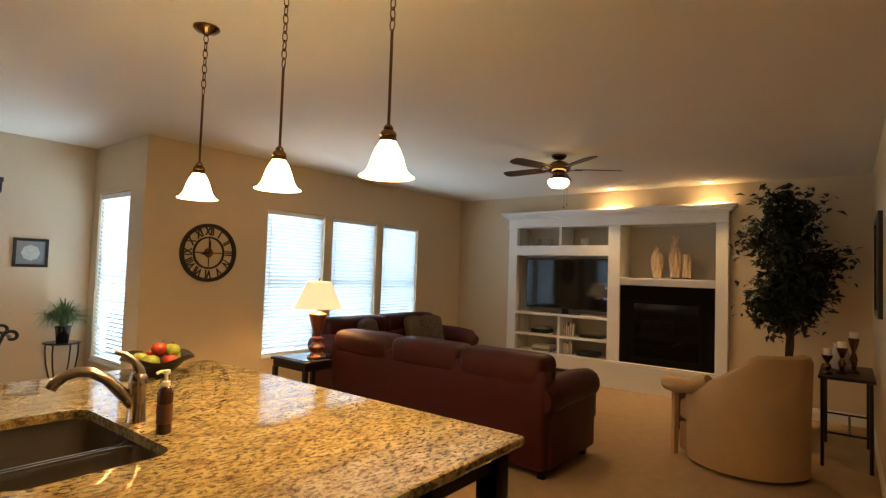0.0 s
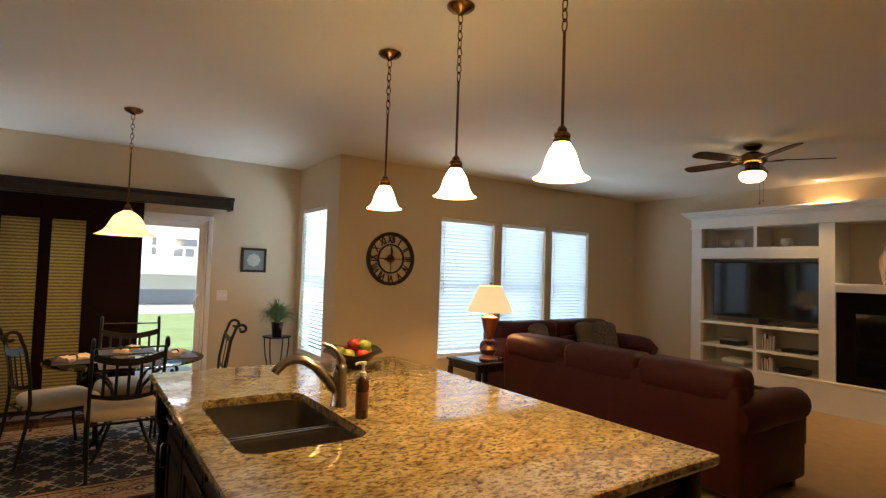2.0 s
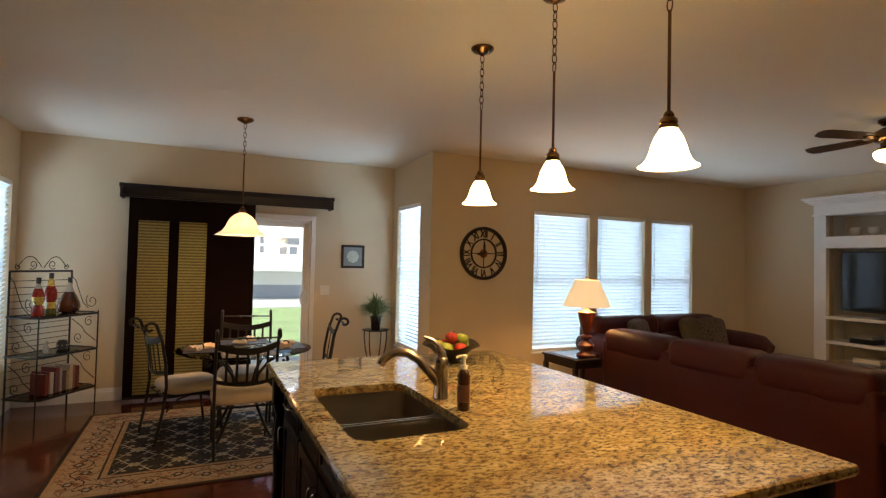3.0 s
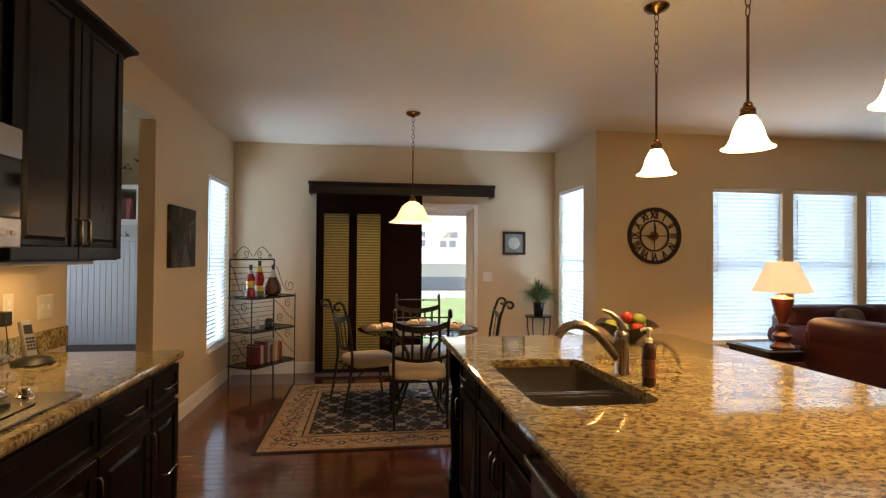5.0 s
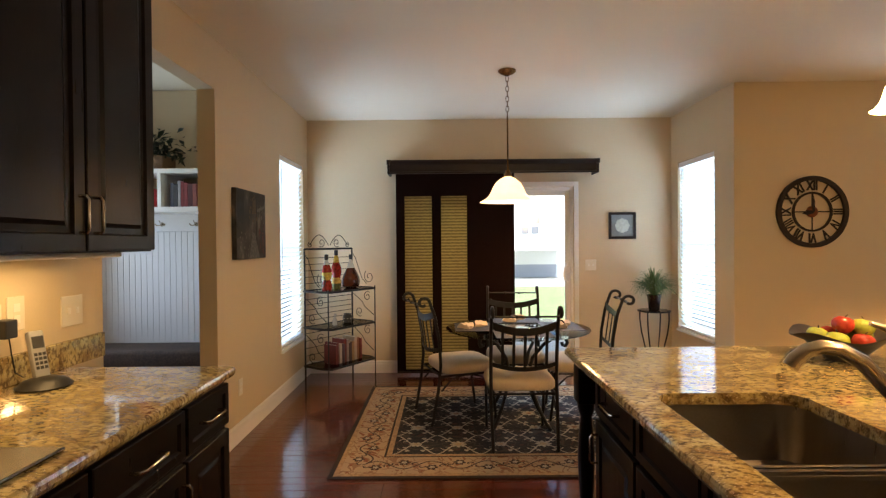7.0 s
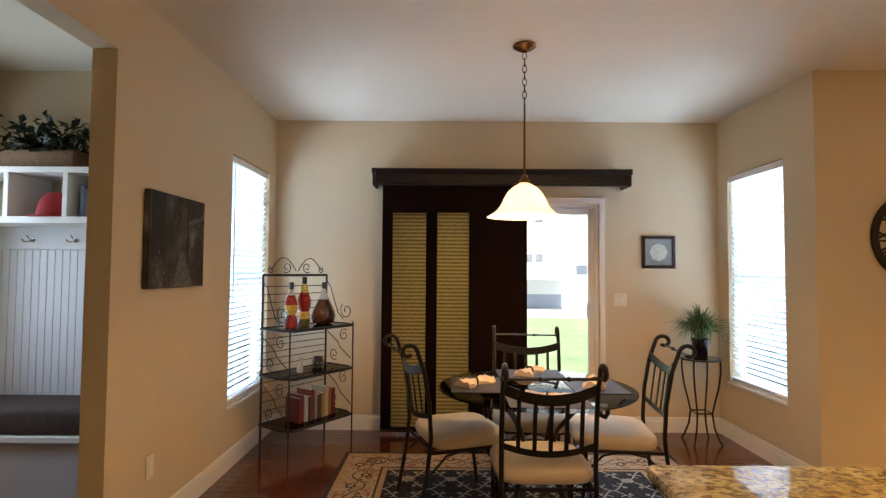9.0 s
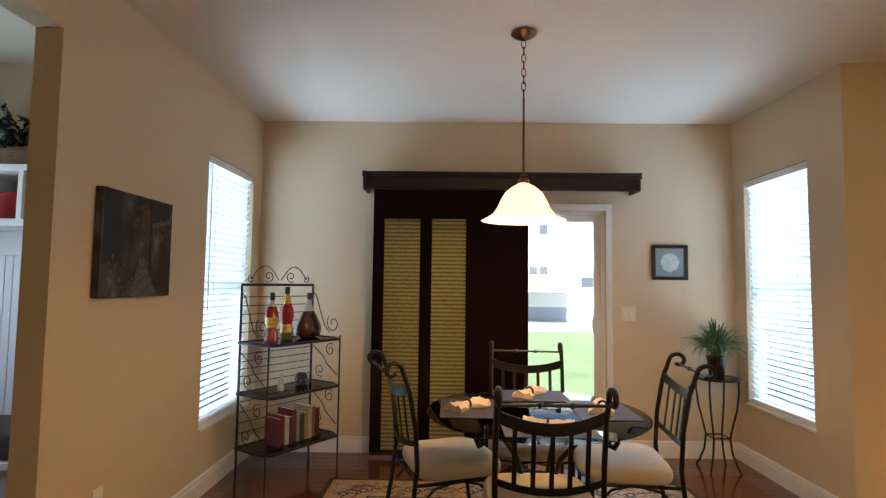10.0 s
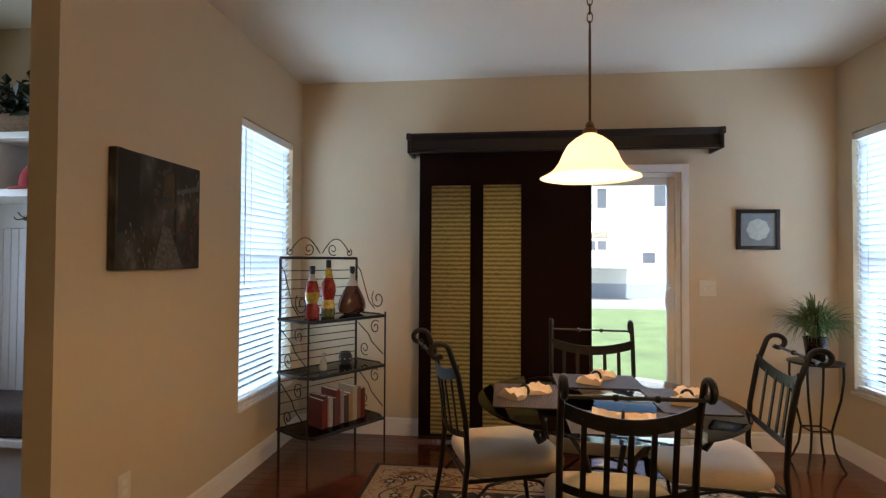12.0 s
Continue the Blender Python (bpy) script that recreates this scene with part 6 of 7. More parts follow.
def leaf_cloud(n, place, size, seed, fold=0.25):
    """Many single leaves, each a folded blade, at places given by a function."""
    r = random.Random(seed)
    vs, fs = [], []
    for _ in range(n):
        c = Vector(place(r))
        q = Euler((r.uniform(-0.9, 0.9), r.uniform(-0.9, 0.9), r.uniform(0, 6.28))).to_matrix()
        L = size * r.uniform(0.6, 1.25)
        W = L * 0.24
        k = len(vs)
        for p in ((0, 0, 0), (L * 0.45, W, L * fold * 0.3), (L * 0.5, 0, -L * 0.02), (L * 0.45, -W, L * fold * 0.3), (L, 0, -L * 0.15)):
            vs.append(c + q @ Vector(p))
        fs += [(k, k + 2, k + 1), (k, k + 3, k + 2), (k + 1, k + 2, k + 4), (k + 2, k + 3, k + 4)]
    me = bpy.data.meshes.new("leaves")
    me.from_pydata(vs, [], fs)
    return me


def leaf_part(name, me, material, parent, label):
    me.materials.append(material)
    o = new(name, me)
    o.parent = parent
    o["label"], o["kind"] = label, "stuff"
    return o


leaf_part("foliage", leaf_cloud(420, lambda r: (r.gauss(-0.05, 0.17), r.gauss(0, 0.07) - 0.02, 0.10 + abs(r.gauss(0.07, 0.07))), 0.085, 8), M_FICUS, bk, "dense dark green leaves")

# ---------------------------------------------------------------- living room: built-in unit
EX = 7.66                      # face of the built-in
EB = XE + 0.36                 # back of its recess
bm = B()
box(bm, EB, 1.4, 0.2, EB + 0.1, 4.46, 2.4)
box(bm, XE + TH, 1.4, 2.23, EB, 4.46, 2.4)
box(bm, XE + TH, 1.4, 0.2, EB, 4.46, 0.36)
box(bm, XE + TH, 1.4, 0.36, EB, 1.53, 2.23)
box(bm, XE + TH, 4.33, 0.36, EB, 4.46, 2.23)
solid("wall_alcove", bm, M_TRIM, "white painted recess behind the built-in shelves", "wall")
ent = thing("built_in_unit", pose(0, 0, 0), "white built-in media wall with fireplace, shelves and crown", "built-in")
EY0, EY1 = 1.405, 4.46
for nm, y0, y1 in (("pilaster", 4.315, EY1), ("pilaster", 2.72, 2.885), ("pilaster", EY0, 1.545)):
    bm = B()
    box(bm, EX, y0, 0.34, (EB - 0.013) if y0 == 2.72 else XE - 0.001, y1, 2.22, 0.004)
    part(nm, bm, M_TRIM, ent)
bm = B()
box(bm, EX - 0.004, EY0 - 0.004, 2.22, XE - 0.001, EY1 + 0.004, 2.36, 0.004)
part("frieze", bm, M_TRIM, ent)
bm = B()
for d, z0, z1 in ((0.015, 2.212, 2.230), (0.02, 2.352, 2.366), (0.045, 2.366, 2.392), (0.075, 2.392, 2.420), (0.10, 2.420, 2.445)):
    box(bm, EX - 0.004 - d, EY0 - 0.004 - d, z0, XE - 0.001, EY1 + 0.004 + d, z1, 0.005)
part("crown", bm, M_TRIM, ent, "stepped white crown moulding")
bm = B()
box(bm, EX - 0.01, EY0 - 0.004, 0.0, XE - 0.001, EY1 + 0.004, 0.34, 0.004)
box(bm, EX - 0.025, EY0 - 0.015, 0.345, XE - 0.001, EY1 + 0.015, 0.37, 0.005)
part("plinth", bm, M_TRIM, ent)
# left bay: shelves
LY0, LY1 = 2.885, 4.315
bm = B()
box(bm, EB - 0.012, LY0, 0.37, EB - 0.001, LY1, 2.22)
part("shelf_back", bm, M_NICHE, ent)
for z in (1.93, 0.93, 0.62):
    bm = B()
    box(bm, EX - (0.012 if z == 0.93 else 0.0), LY0, z - 0.025, EB - 0.013, LY1, z + 0.012, 0.003)
    part("shelf", bm, M_TRIM, ent)
bm = B()
box(bm, EX, LY0, 1.795, EB - 0.013, LY1, 1.905, 0.003)
part("rail", bm, M_TRIM, ent)
for y, z0, z1 in ((3.60, 1.942, 2.22), (3.60, 0.37, 0.905)):
    bm = B()
    box(bm, EX, y - 0.02, z0, EB - 0.013, y + 0.02, z1, 0.003)
    part("divider", bm, M_TRIM, ent)
# right bay: niche, mantel, firebox
bm = B()
box(bm, EB - 0.012, 1.545, 1.50, EB - 0.001, 2.72, 2.22)
part("niche_back", bm, M_NICHE, ent)
bm = B()
box(bm, EX - 0.03, 1.546, 1.48, EB - 0.013, 2.719, 1.505, 0.004)
box(bm, EX - 0.005, 1.546, 1.405, EB - 0.013, 2.719, 1.48, 0.004)
part("mantel", bm, M_TRIM, ent, "white mantel shelf")
fb = part("firebox_surround", (lambda b: (box(b, EX + 0.03, 1.546, 0.371, EB - 0.013, 2.719, 1.404), b)[1])(B()), M_FIRE, ent, "black granite fireplace surround")
bm = B()
box(bm, EX + 0.020, 1.70, 0.42, EX + 0.0295, 1.73, 1.20, 0.002)
box(bm, EX + 0.020, 2.53, 0.42, EX + 0.0295, 2.56, 1.20, 0.002)
box(bm, EX + 0.020, 1.73, 1.17, EX + 0.0295, 2.53, 1.20, 0.002)
box(bm, EX + 0.020, 1.73, 0.42, EX + 0.0295, 2.53, 0.46, 0.002)
part("firebox_frame", bm, M_FIRE, fb, "black metal firebox frame")
bm = B()
box(bm, EX + 0.026, 1.73, 0.46, EX + 0.0295, 2.53, 1.17)
part("firebox_glass", bm, M_BLACKGL, fb, "dark firebox glass")
tv = thing("television", pose(EX + 0.05, 3.53, 0.942), "large black flat-screen television on the shelf", "television")
bm = B()
box(bm, 0.005, -0.64, 0.075, 0.04, 0.64, 0.81, 0.006)
part("case", bm, M_BLACK, tv)
bm = B()
box(bm, 0.002, -0.622, 0.095, 0.0048, 0.622, 0.793)
part("screen", bm, M_SCREEN, tv, "dark glossy screen")
bm = B()
box(bm, -0.03, -0.22, 0.0005, 0.075, 0.22, 0.014, 0.005)
box(bm, 0.012, -0.05, 0.014, 0.035, 0.05, 0.076)
part("stand", bm, M_BLACK, tv)


def vase(y, prof, label, x=EX + 0.12):
    t = thing("vase", pose(x, y, 1.5055), label, "vase", "vases on the mantel")
    bm = B()
    lathe(bm, prof + [(r - 0.004, z) for r, z in reversed(prof[2:])], 24)
    for v in bm.verts:
        v.co.x *= 0.9
    part("vase_body", bm, M_CERAM, t, "", True)
    bm = B()
    lathe(bm, [(0, 0), (prof[1][0] + 0.002, 0.0), (prof[1][0] + 0.003, 0.02), (prof[1][0] + 0.001, 0.022)], 24)
    for v in bm.verts:
        v.co.x *= 0.9
    part("foot", bm, M_BOWL, t, "", True)


vase(2.26, [(0, 0.0), (0.045, 0.0), (0.06, 0.05), (0.085, 0.20), (0.08, 0.30), (0.03, 0.40), (0.028, 0.42), (0.07, 0.45)], "tan streaked ceramic vase with a flared neck")
vase(2.04, [(0, 0.0), (0.05, 0.0), (0.055, 0.05), (0.08, 0.22), (0.075, 0.34), (0.04, 0.50), (0.03, 0.53), (0.055, 0.55)], "tall brown striped ceramic vase")
vase(1.90, [(0, 0.0), (0.045, 0.0), (0.05, 0.05), (0.055, 0.2), (0.05, 0.28), (0.055, 0.32)], "short cream striped ceramic vase")
for k, (y, z, w, h, c) in enumerate(((3.95, 0.633, 0.26, 0.06, M_BLACK), (3.95, 0.694, 0.22, 0.035, M_GREYPL), (3.90, 0.372, 0.30, 0.035, M_GREYPL), (3.90, 0.408, 0.28, 0.05, M_OUTLET), (3.2, 0.372, 0.28, 0.06, M_BLACK), (3.15, 0.633, 0.32, 0.04, M_BLACK))):
    bm = B()
    box(bm, EX + 0.06, y - w / 2, z, EX + 0.30, y + w / 2, z + h, 0.003)
    tagged(linked("media_box", bm, c), "slim electronics box on the built-in shelf", "media player", "media boxes")
for z in (0.372, 0.633):
    y = 3.55
    for k in range(5):
        w, h = rng.uniform(0.018, 0.03), rng.uniform(0.14, 0.2)
        book(pose(EX + 0.10, y - w / 2, z, rng.uniform(-4, 4), 0, 90) @ pose(0, 0, 0, 0, 0, -90) @ pose(0, 0, 0, 0, 0, 90), w, 0.05, h, cols[(k * 3 + int(z * 10)) % len(cols)], "upright book on the built-in shelf", "media books")
        y -= w + 0.004
for y in (4.05, 3.86, 3.28):
    t = thing("glass_ornament", pose(EX + 0.14, y, 1.9425), "small clear glass bowl ornament", "ornament", "ornaments")
    bm = B()
    lathe(bm, [(0, 0), (0.03, 0), (0.06, 0.03), (0.07, 0.08), (0.055, 0.11), (0.05, 0.11), (0.06, 0.08), (0.05, 0.035), (0, 0.01)], 20)
    for v in bm.verts:
        v.co.x *= 0.9
    part("bowl", bm, M_CLR, t, "", True)
# recessed lamps
for cy in (1.61, 2.80):
    t = thing("recessed_light", pose(7.50, cy, HC), "lit white recessed ceiling light", "recessed light", "recessed lights")
    bm = B()
    lathe(bm, [(0.055, -0.001), (0.085, -0.001), (0.085, -0.008), (0.06, -0.010), (0.055, -0.001)], 28)
    part("trim_ring", bm, M_TRIM, t, "", True)
    bm = B()
    lathe(bm, [(0, -0.003), (0.054, -0.003), (0.054, -0.001), (0, -0.001)], 24)
    part("lens", bm, M_BULB, t)

# ---------------------------------------------------------------- ceiling fan
fan = thing("ceiling_fan", pose(5.33, 2.545, 0), "brown five-blade ceiling fan with a lit bowl light", "ceiling fan")
bm = B()
lathe(bm, [(0, HC - 0.002), (0.075, HC - 0.002), (0.075, HC - 0.02), (0.05, HC - 0.045), (0.02, HC - 0.05), (0.02, HC - 0.075), (0, HC - 0.075)], 24)
part("mount", bm, M_BRONZE, fan, "", True)
bm = B()
lathe(bm, [(0, 2.63), (0.06, 2.63), (0.10, 2.605), (0.115, 2.575), (0.115, 2.545), (0.09, 2.525), (0.06, 2.52), (0.06, 2.485), (0.085, 2.47), (0.09, 2.455), (0, 2.455)], 28)
part("motor", bm, M_BRONZE, fan, "", True)
bm = B()
lathe(bm, [(0.088, 2.454), (0.105, 2.44), (0.105, 2.42), (0.09, 2.39), (0.06, 2.372), (0.0, 2.365)], 28)
part("light_bowl", bm, M_OPAL, fan, "lit frosted bowl", True)
for k in range(5):
    a = 18 + 72 * k
    bm = B()
    plate(bm, [(0.17, -0.05), (0.30, -0.062), (0.55, -0.068), (0.61, -0.05), (0.625, 0.0), (0.61, 0.05), (0.55, 0.068), (0.30, 0.062), (0.17, 0.05)], -0.004, 0.004)
    o = part("blade", bm, mat("walnut_blade", (0.045, 0.020, 0.010), 0.4, vary=0.3, scale=8, stretch=(1, 8, 1)) if k == 0 else bl.data.materials[0], fan, "dark walnut blade")
    bl = o
    o.matrix_basis = pose(0, 0, 2.558, 0, 0, a) @ pose(0, 0, 0, 11, 0, 0)
    bm = B()
    plate(bm, [(0.10, -0.015), (0.20, -0.03), (0.24, 0.0), (0.20, 0.03), (0.10, 0.015)], -0.012, -0.005)
    q = part("blade_arm", bm, M_BRONZE, fan)
    q.matrix_basis = o.matrix_basis.copy()
for dx, z in ((-0.03, 2.17), (0.035, 2.20)):
    bm = B()
    tube(bm, [(dx, -0.06, 2.46), (dx, -0.075, 2.40), (dx, -0.075, z)], 0.0018, 5)
    ball(bm, (dx, -0.075, z), 0.008, u=8, v=6)
    part("pull_chain", bm, M_BRONZE, fan)

# ---------------------------------------------------------------- sofas


def cushion_bm(x0, y0, z0, x1, y1, z1, r, puff):
    bm = B()
    box(bm, x0, y0, z0, x1, y1, z1, r, 4)
    bmesh.ops.subdivide_edges(bm, edges=[e for e in bm.edges if e.calc_length() > 0.12], cuts=3, use_grid_fill=True)
    cx, cy, cz = (x0 + x1) / 2, (y0 + y1) / 2, (z0 + z1) / 2
    for v in bm.verts:
        fx, fy, fz = (v.co.x - cx) / (x1 - x0) * 2, (v.co.y - cy) / (y1 - y0) * 2, (v.co.z - cz) / (z1 - z0) * 2
        w = max(0, 1 - min(1, abs(fx)) ** 2) * max(0, 1 - min(1, abs(fz)) ** 2)
        v.co.y += puff * w * (1 if fy > 0 else -1)
        w = max(0, 1 - min(1, abs(fx)) ** 2) * max(0, 1 - min(1, abs(fy)) ** 2)
        v.co.z += puff * w * (1 if fz > 0 else -0.2)
        n = noise.noise(v.co * 6.0) * 0.006
        v.co += Vector((n, n, n))
    return bm


def sofa(m, length, seats, label):
    """Back along local y = 0, facing +y, middle at x = 0."""
    t = thing("sofa", m, label, "sofa", "leather sofas")
    L = length / 2
    bm = B()
    box(bm, -L + 0.06, 0.0, 0.07, L - 0.06, 0.16, 0.80, 0.04, 3)
    for v in bm.verts:
        v.co.y -= 0.05 * max(0, v.co.z - 0.3)
    part("back_frame", bm, M_LEATHER, t, "", True)
    bm = B()
    box(bm, -L + 0.10, 0.10, 0.07, L - 0.10, 0.90, 0.27, 0.03, 3)
    part("base", bm, M_LEATHER, t, "", True)
    arm = 0.24
    w = (length - 2 * arm) / seats
    bw = (length - 0.16) / seats
    for i in range(seats):
        x0 = -L + 0.08 + bw * i
        part("back_cushion", cushion_bm(x0 + 0.001, -0.03, 0.66, x0 + bw - 0.001, 0.27, 0.90, 0.075, 0.006), M_LEATHER, t, "", True)
        x0 = -L + arm + w * i
        part("lumbar_cushion", cushion_bm(x0 + 0.004, 0.165, 0.42, x0 + w - 0.004, 0.34, 0.70, 0.06, 0.02), M_LEATHER, t, "", True)
        part("seat_cushion", cushion_bm(x0 + 0.004, 0.20, 0.272, x0 + w - 0.004, 0.93, 0.46, 0.06, 0.025), M_LEATHER, t, "", True)
    for s in (-1, 1):
        bm = B()
        xa, xb = (L - arm, L - 0.03) if s > 0 else (-L + 0.03, -L + arm)
        box(bm, xa, 0.05, 0.07, xb, 0.90, 0.55, 0.04, 3)
        part("arm", bm, M_LEATHER, t, "", True)
        bm = B()
        n = 9
        tube(bm, [(s * (L - arm / 2 + 0.01), 0.0 + 0.99 * i / n, 0.585 + 0.02 * math.sin(math.pi * i / n) - (0.03 if i == n else 0)) for i in range(n + 1)], [0.10, 0.125, 0.13, 0.13, 0.13, 0.13, 0.13, 0.128, 0.12, 0.07], 16)
        part("arm_roll", bm, M_LEATHER, t, "pillow-topped rolled arm", True)
        for y in (0.10, 0.84):
            bm = B()
            box(bm, s * (L - 0.12) - 0.03, y - 0.03, 0.0, s * (L - 0.12) + 0.03, y + 0.03, 0.072, 0.006)
            part("foot", bm, M_ESP, t)
    return t


sofa(pose(4.02, 3.14, 0, 0, 0, -90), 2.42, 3, "burgundy brown leather three-seat sofa")
sofa(pose(5.62, 5.32, 0, 0, 0, 180), 2.2, 2, "burgundy brown leather loveseat under the windows")
M_CU1 = mat("olive_pillow", (0.10, 0.075, 0.04), 0.9, vary=0.2, scale=12, bump=0.3)
M_CU2 = ramp_art("mottled_pillow", [(0.03, 0.022, 0.018), (0.12, 0.09, 0.07), (0.04, 0.03, 0.02), (0.30, 0.24, 0.18)], (7, 7, 7), 0.9)
for x, y, rz, mt, lb in ((6.0, 4.86, 15, M_CU1, "olive throw pillow on the loveseat"), (6.28, 4.82, -12, M_CU2, "mottled brown throw pillow on the loveseat"), (5.18, 4.88, 20, M_CU2, "mottled brown throw pillow on the loveseat")):
    bm = cushion_bm(-0.2, -0.05, 0.0, 0.2, 0.05, 0.38, 0.045, 0.03)
    o = tagged(linked("throw_pillow", bm, mt, True), lb, "pillow", "throw pillows")
    o.matrix_basis = pose(x, y, 0.50, -16, 0, rz)

# end table and lamp
et = thing("end_table", pose(3.96, 4.56, 0), "black end table with glass top beside the sofa", "table")
bm = B()
box(bm, -0.27, -0.27, 0.575, 0.27, 0.27, 0.60, 0.006)
part("tabletop", bm, M_VAL, et)
bm = B()
box(bm, -0.21, -0.21, 0.6005, 0.21, 0.21, 0.606, 0.002)
part("glass_inset", bm, M_BLACKGL, et)
bm = B()
frame_slab(bm, -0.25, -0.25, 0.25, 0.25, 0.02, 0.51, 0.574)
part("apron", bm, M_VAL, et)
for sx in (-1, 1):
    for sy in (-1, 1):
        bm = B()
        box(bm, sx * 0.235 - 0.022, sy * 0.235 - 0.022, 0, sx * 0.235 + 0.022, sy * 0.235 + 0.022, 0.51, 0.004)
        part("leg", bm, M_VAL, et)
LP = (3.965, 4.465)
lamp = thing("table_lamp", pose(LP[0], LP[1], 0.6065) @ Matrix.Diagonal((1.1, 1.1, 1.075, 1)), "mahogany urn table lamp with a lit cream shade", "lamp")
bm = B()
lathe(bm, [(0, 0), (0.085, 0), (0.088, 0.012), (0.06, 0.03), (0.05, 0.05), (0.07, 0.075), (0.072, 0.10), (0.045, 0.13), (0.028, 0.145), (0.055, 0.165), (0.057, 0.18), (0.03, 0.195), (0.032, 0.21), (0.055, 0.28), (0.078, 0.38), (0.082, 0.40), (0.045, 0.415), (0.018, 0.43), (0.012, 0.47), (0, 0.47)], 28)
part("body", bm, M_LAMPW, lamp, "turned mahogany urn body", True)
bm = B()
n, rings = 40, []
for r, z in ((0.105, 0.70), (0.15, 0.60), (0.215, 0.455)):
    rings.append((r, z))
prof = rings + [(r - 0.003, z) for r, z in reversed(rings)] + [rings[0]]
lathe(bm, prof, n)
for v in bm.verts:
    a = math.atan2(v.co.y, v.co.x)
    f = 1 - 0.035 * abs(math.sin(4 * a)) * (0.72 - v.co.z) * 4
    v.co.x *= f
    v.co.y *= f
part("shade", bm, M_LSHADE, lamp, "lit cream fabric shade", True)
bm = B()
tube(bm, [(0, 0, 0.47), (0, 0, 0.715)], 0.004, 6)
ball(bm, (0, 0, 0.72), 0.011, u=10, v=8)
part("finial", bm, M_BRONZE, lamp, "", True)

# coffee table
cf = thing("coffee_table", pose(5.72, 3.0, 0), "black coffee table with a glass top", "table")
bm = B()
frame_slab(bm, -0.42, -0.58, 0.42, 0.58, 0.07, 0.40, 0.45)
part("top_frame", bm, M_VAL, cf)
bm = B()
box(bm, -0.349, -0.509, 0.432, 0.349, 0.509, 0.440)
part("glass_top", bm, M_TABGL, cf)
bm = B()
box(bm, -0.37, -0.53, 0.12, 0.37, 0.53, 0.14, 0.004)
part("lower_shelf", bm, M_VAL, cf)
for sx in (-1, 1):
    for sy in (-1, 1):
        bm = B()
        box(bm, sx * 0.385 - 0.03, sy * 0.545 - 0.03, 0, sx * 0.385 + 0.03, sy * 0.545 + 0.03, 0.40, 0.004)
        part("leg", bm, M_VAL, cf)

# barrel armchair: a curved back shell that slopes down into the arms, facing +y
arm = thing("armchair", pose(5.52, 0.93, 0, 0, 0, -36) @ Matrix.Diagonal((1.1, 1.1, 1.05, 1)), "tan slipcovered barrel armchair", "armchair")
bm = B()
n = 26
inner, outer = [], []
for i in range(n + 1):
    a = radians(-205 + 230 * i / n)
    side = abs(i / n - 0.5) * 2
    h = 0.90 - 0.34 * max(0, (side - 0.35) / 0.65) ** 0.8
    stretch = 1.0 + 0.12 * side
    ro, ri = 0.40, 0.29
    c, s = math.cos(a), math.sin(a)
    outer.append([(ro * c * 0.98, ro * s * stretch, 0.03), (ro * c * 1.0, ro * s * stretch, 0.45), (ro * c * 1.02, ro * s * stretch * 1.03, h - 0.06), (ro * c * 0.97, ro * s * stretch, h - 0.015), (0.345 * c, 0.345 * s * stretch, h), (ri * c * 1.03, ri * s * stretch, h - 0.02), (ri * c, ri * s * stretch, h - 0.09), (ri * c, ri * s * stretch, 0.36), (ri * c, ri * s * stretch, 0.03)])
rows = [[bm.verts.new(p) for p in r] for r in outer]
for p, q in zip(rows, rows[1:]):
    for j in range(len(p)):
        k = (j + 1) % len(p)
        bm.faces.new((p[j], p[k], q[k], q[j]))
bm.faces.new(rows[0])
bm.faces.new(list(reversed(rows[-1])))
part("shell", bm, M_TANFAB, arm, "", True)
part("seat_cushion", cushion_bm(-0.28, -0.25, 0.26, 0.28, 0.38, 0.45, 0.05, 0.02), M_TANFAB, arm, "", True)
bm = B()
box(bm, -0.285, -0.22, 0.03, 0.285, 0.36, 0.258, 0.02)
part("base", bm, M_TANFAB, arm, "", True)
for s in (-1, 1):
    bm = B()
    tube(bm, [(s * 0.35, -0.02, 0.66), (s * 0.375, 0.10, 0.60), (s * 0.375, 0.26, 0.575), (s * 0.36, 0.40, 0.565), (s * 0.355, 0.43, 0.55)], [0.05, 0.062, 0.066, 0.062, 0.03], 14)
    part("arm_pad", bm, M_TANFAB, arm, "", True)
    bm = B()
    box(bm, s * 0.33 - 0.02, 0.33, 0.0, s * 0.33 + 0.02, 0.37, 0.55, 0.004)
    part("arm_front", bm, M_TANFAB, arm)
ott = thing("side_stool", pose(6.32, 1.42, 0), "low dark round leather stool", "stool")
bm = B()
lathe(bm, [(0, 0.03), (0.24, 0.03), (0.25, 0.06), (0.25, 0.36), (0.23, 0.41), (0.12, 0.435), (0, 0.44)], 28)
part("seat", bm, M_LEATHER, ott, "", True)
for k in range(4):
    bm = B()
    a = radians(45 + 90 * k)
    lathe(bm, [(0, 0), (0.02, 0), (0.025, 0.035), (0, 0.035)], 12, (0.18 * math.cos(a), 0.18 * math.sin(a), 0))
    part("foot", bm, M_ESP, ott)

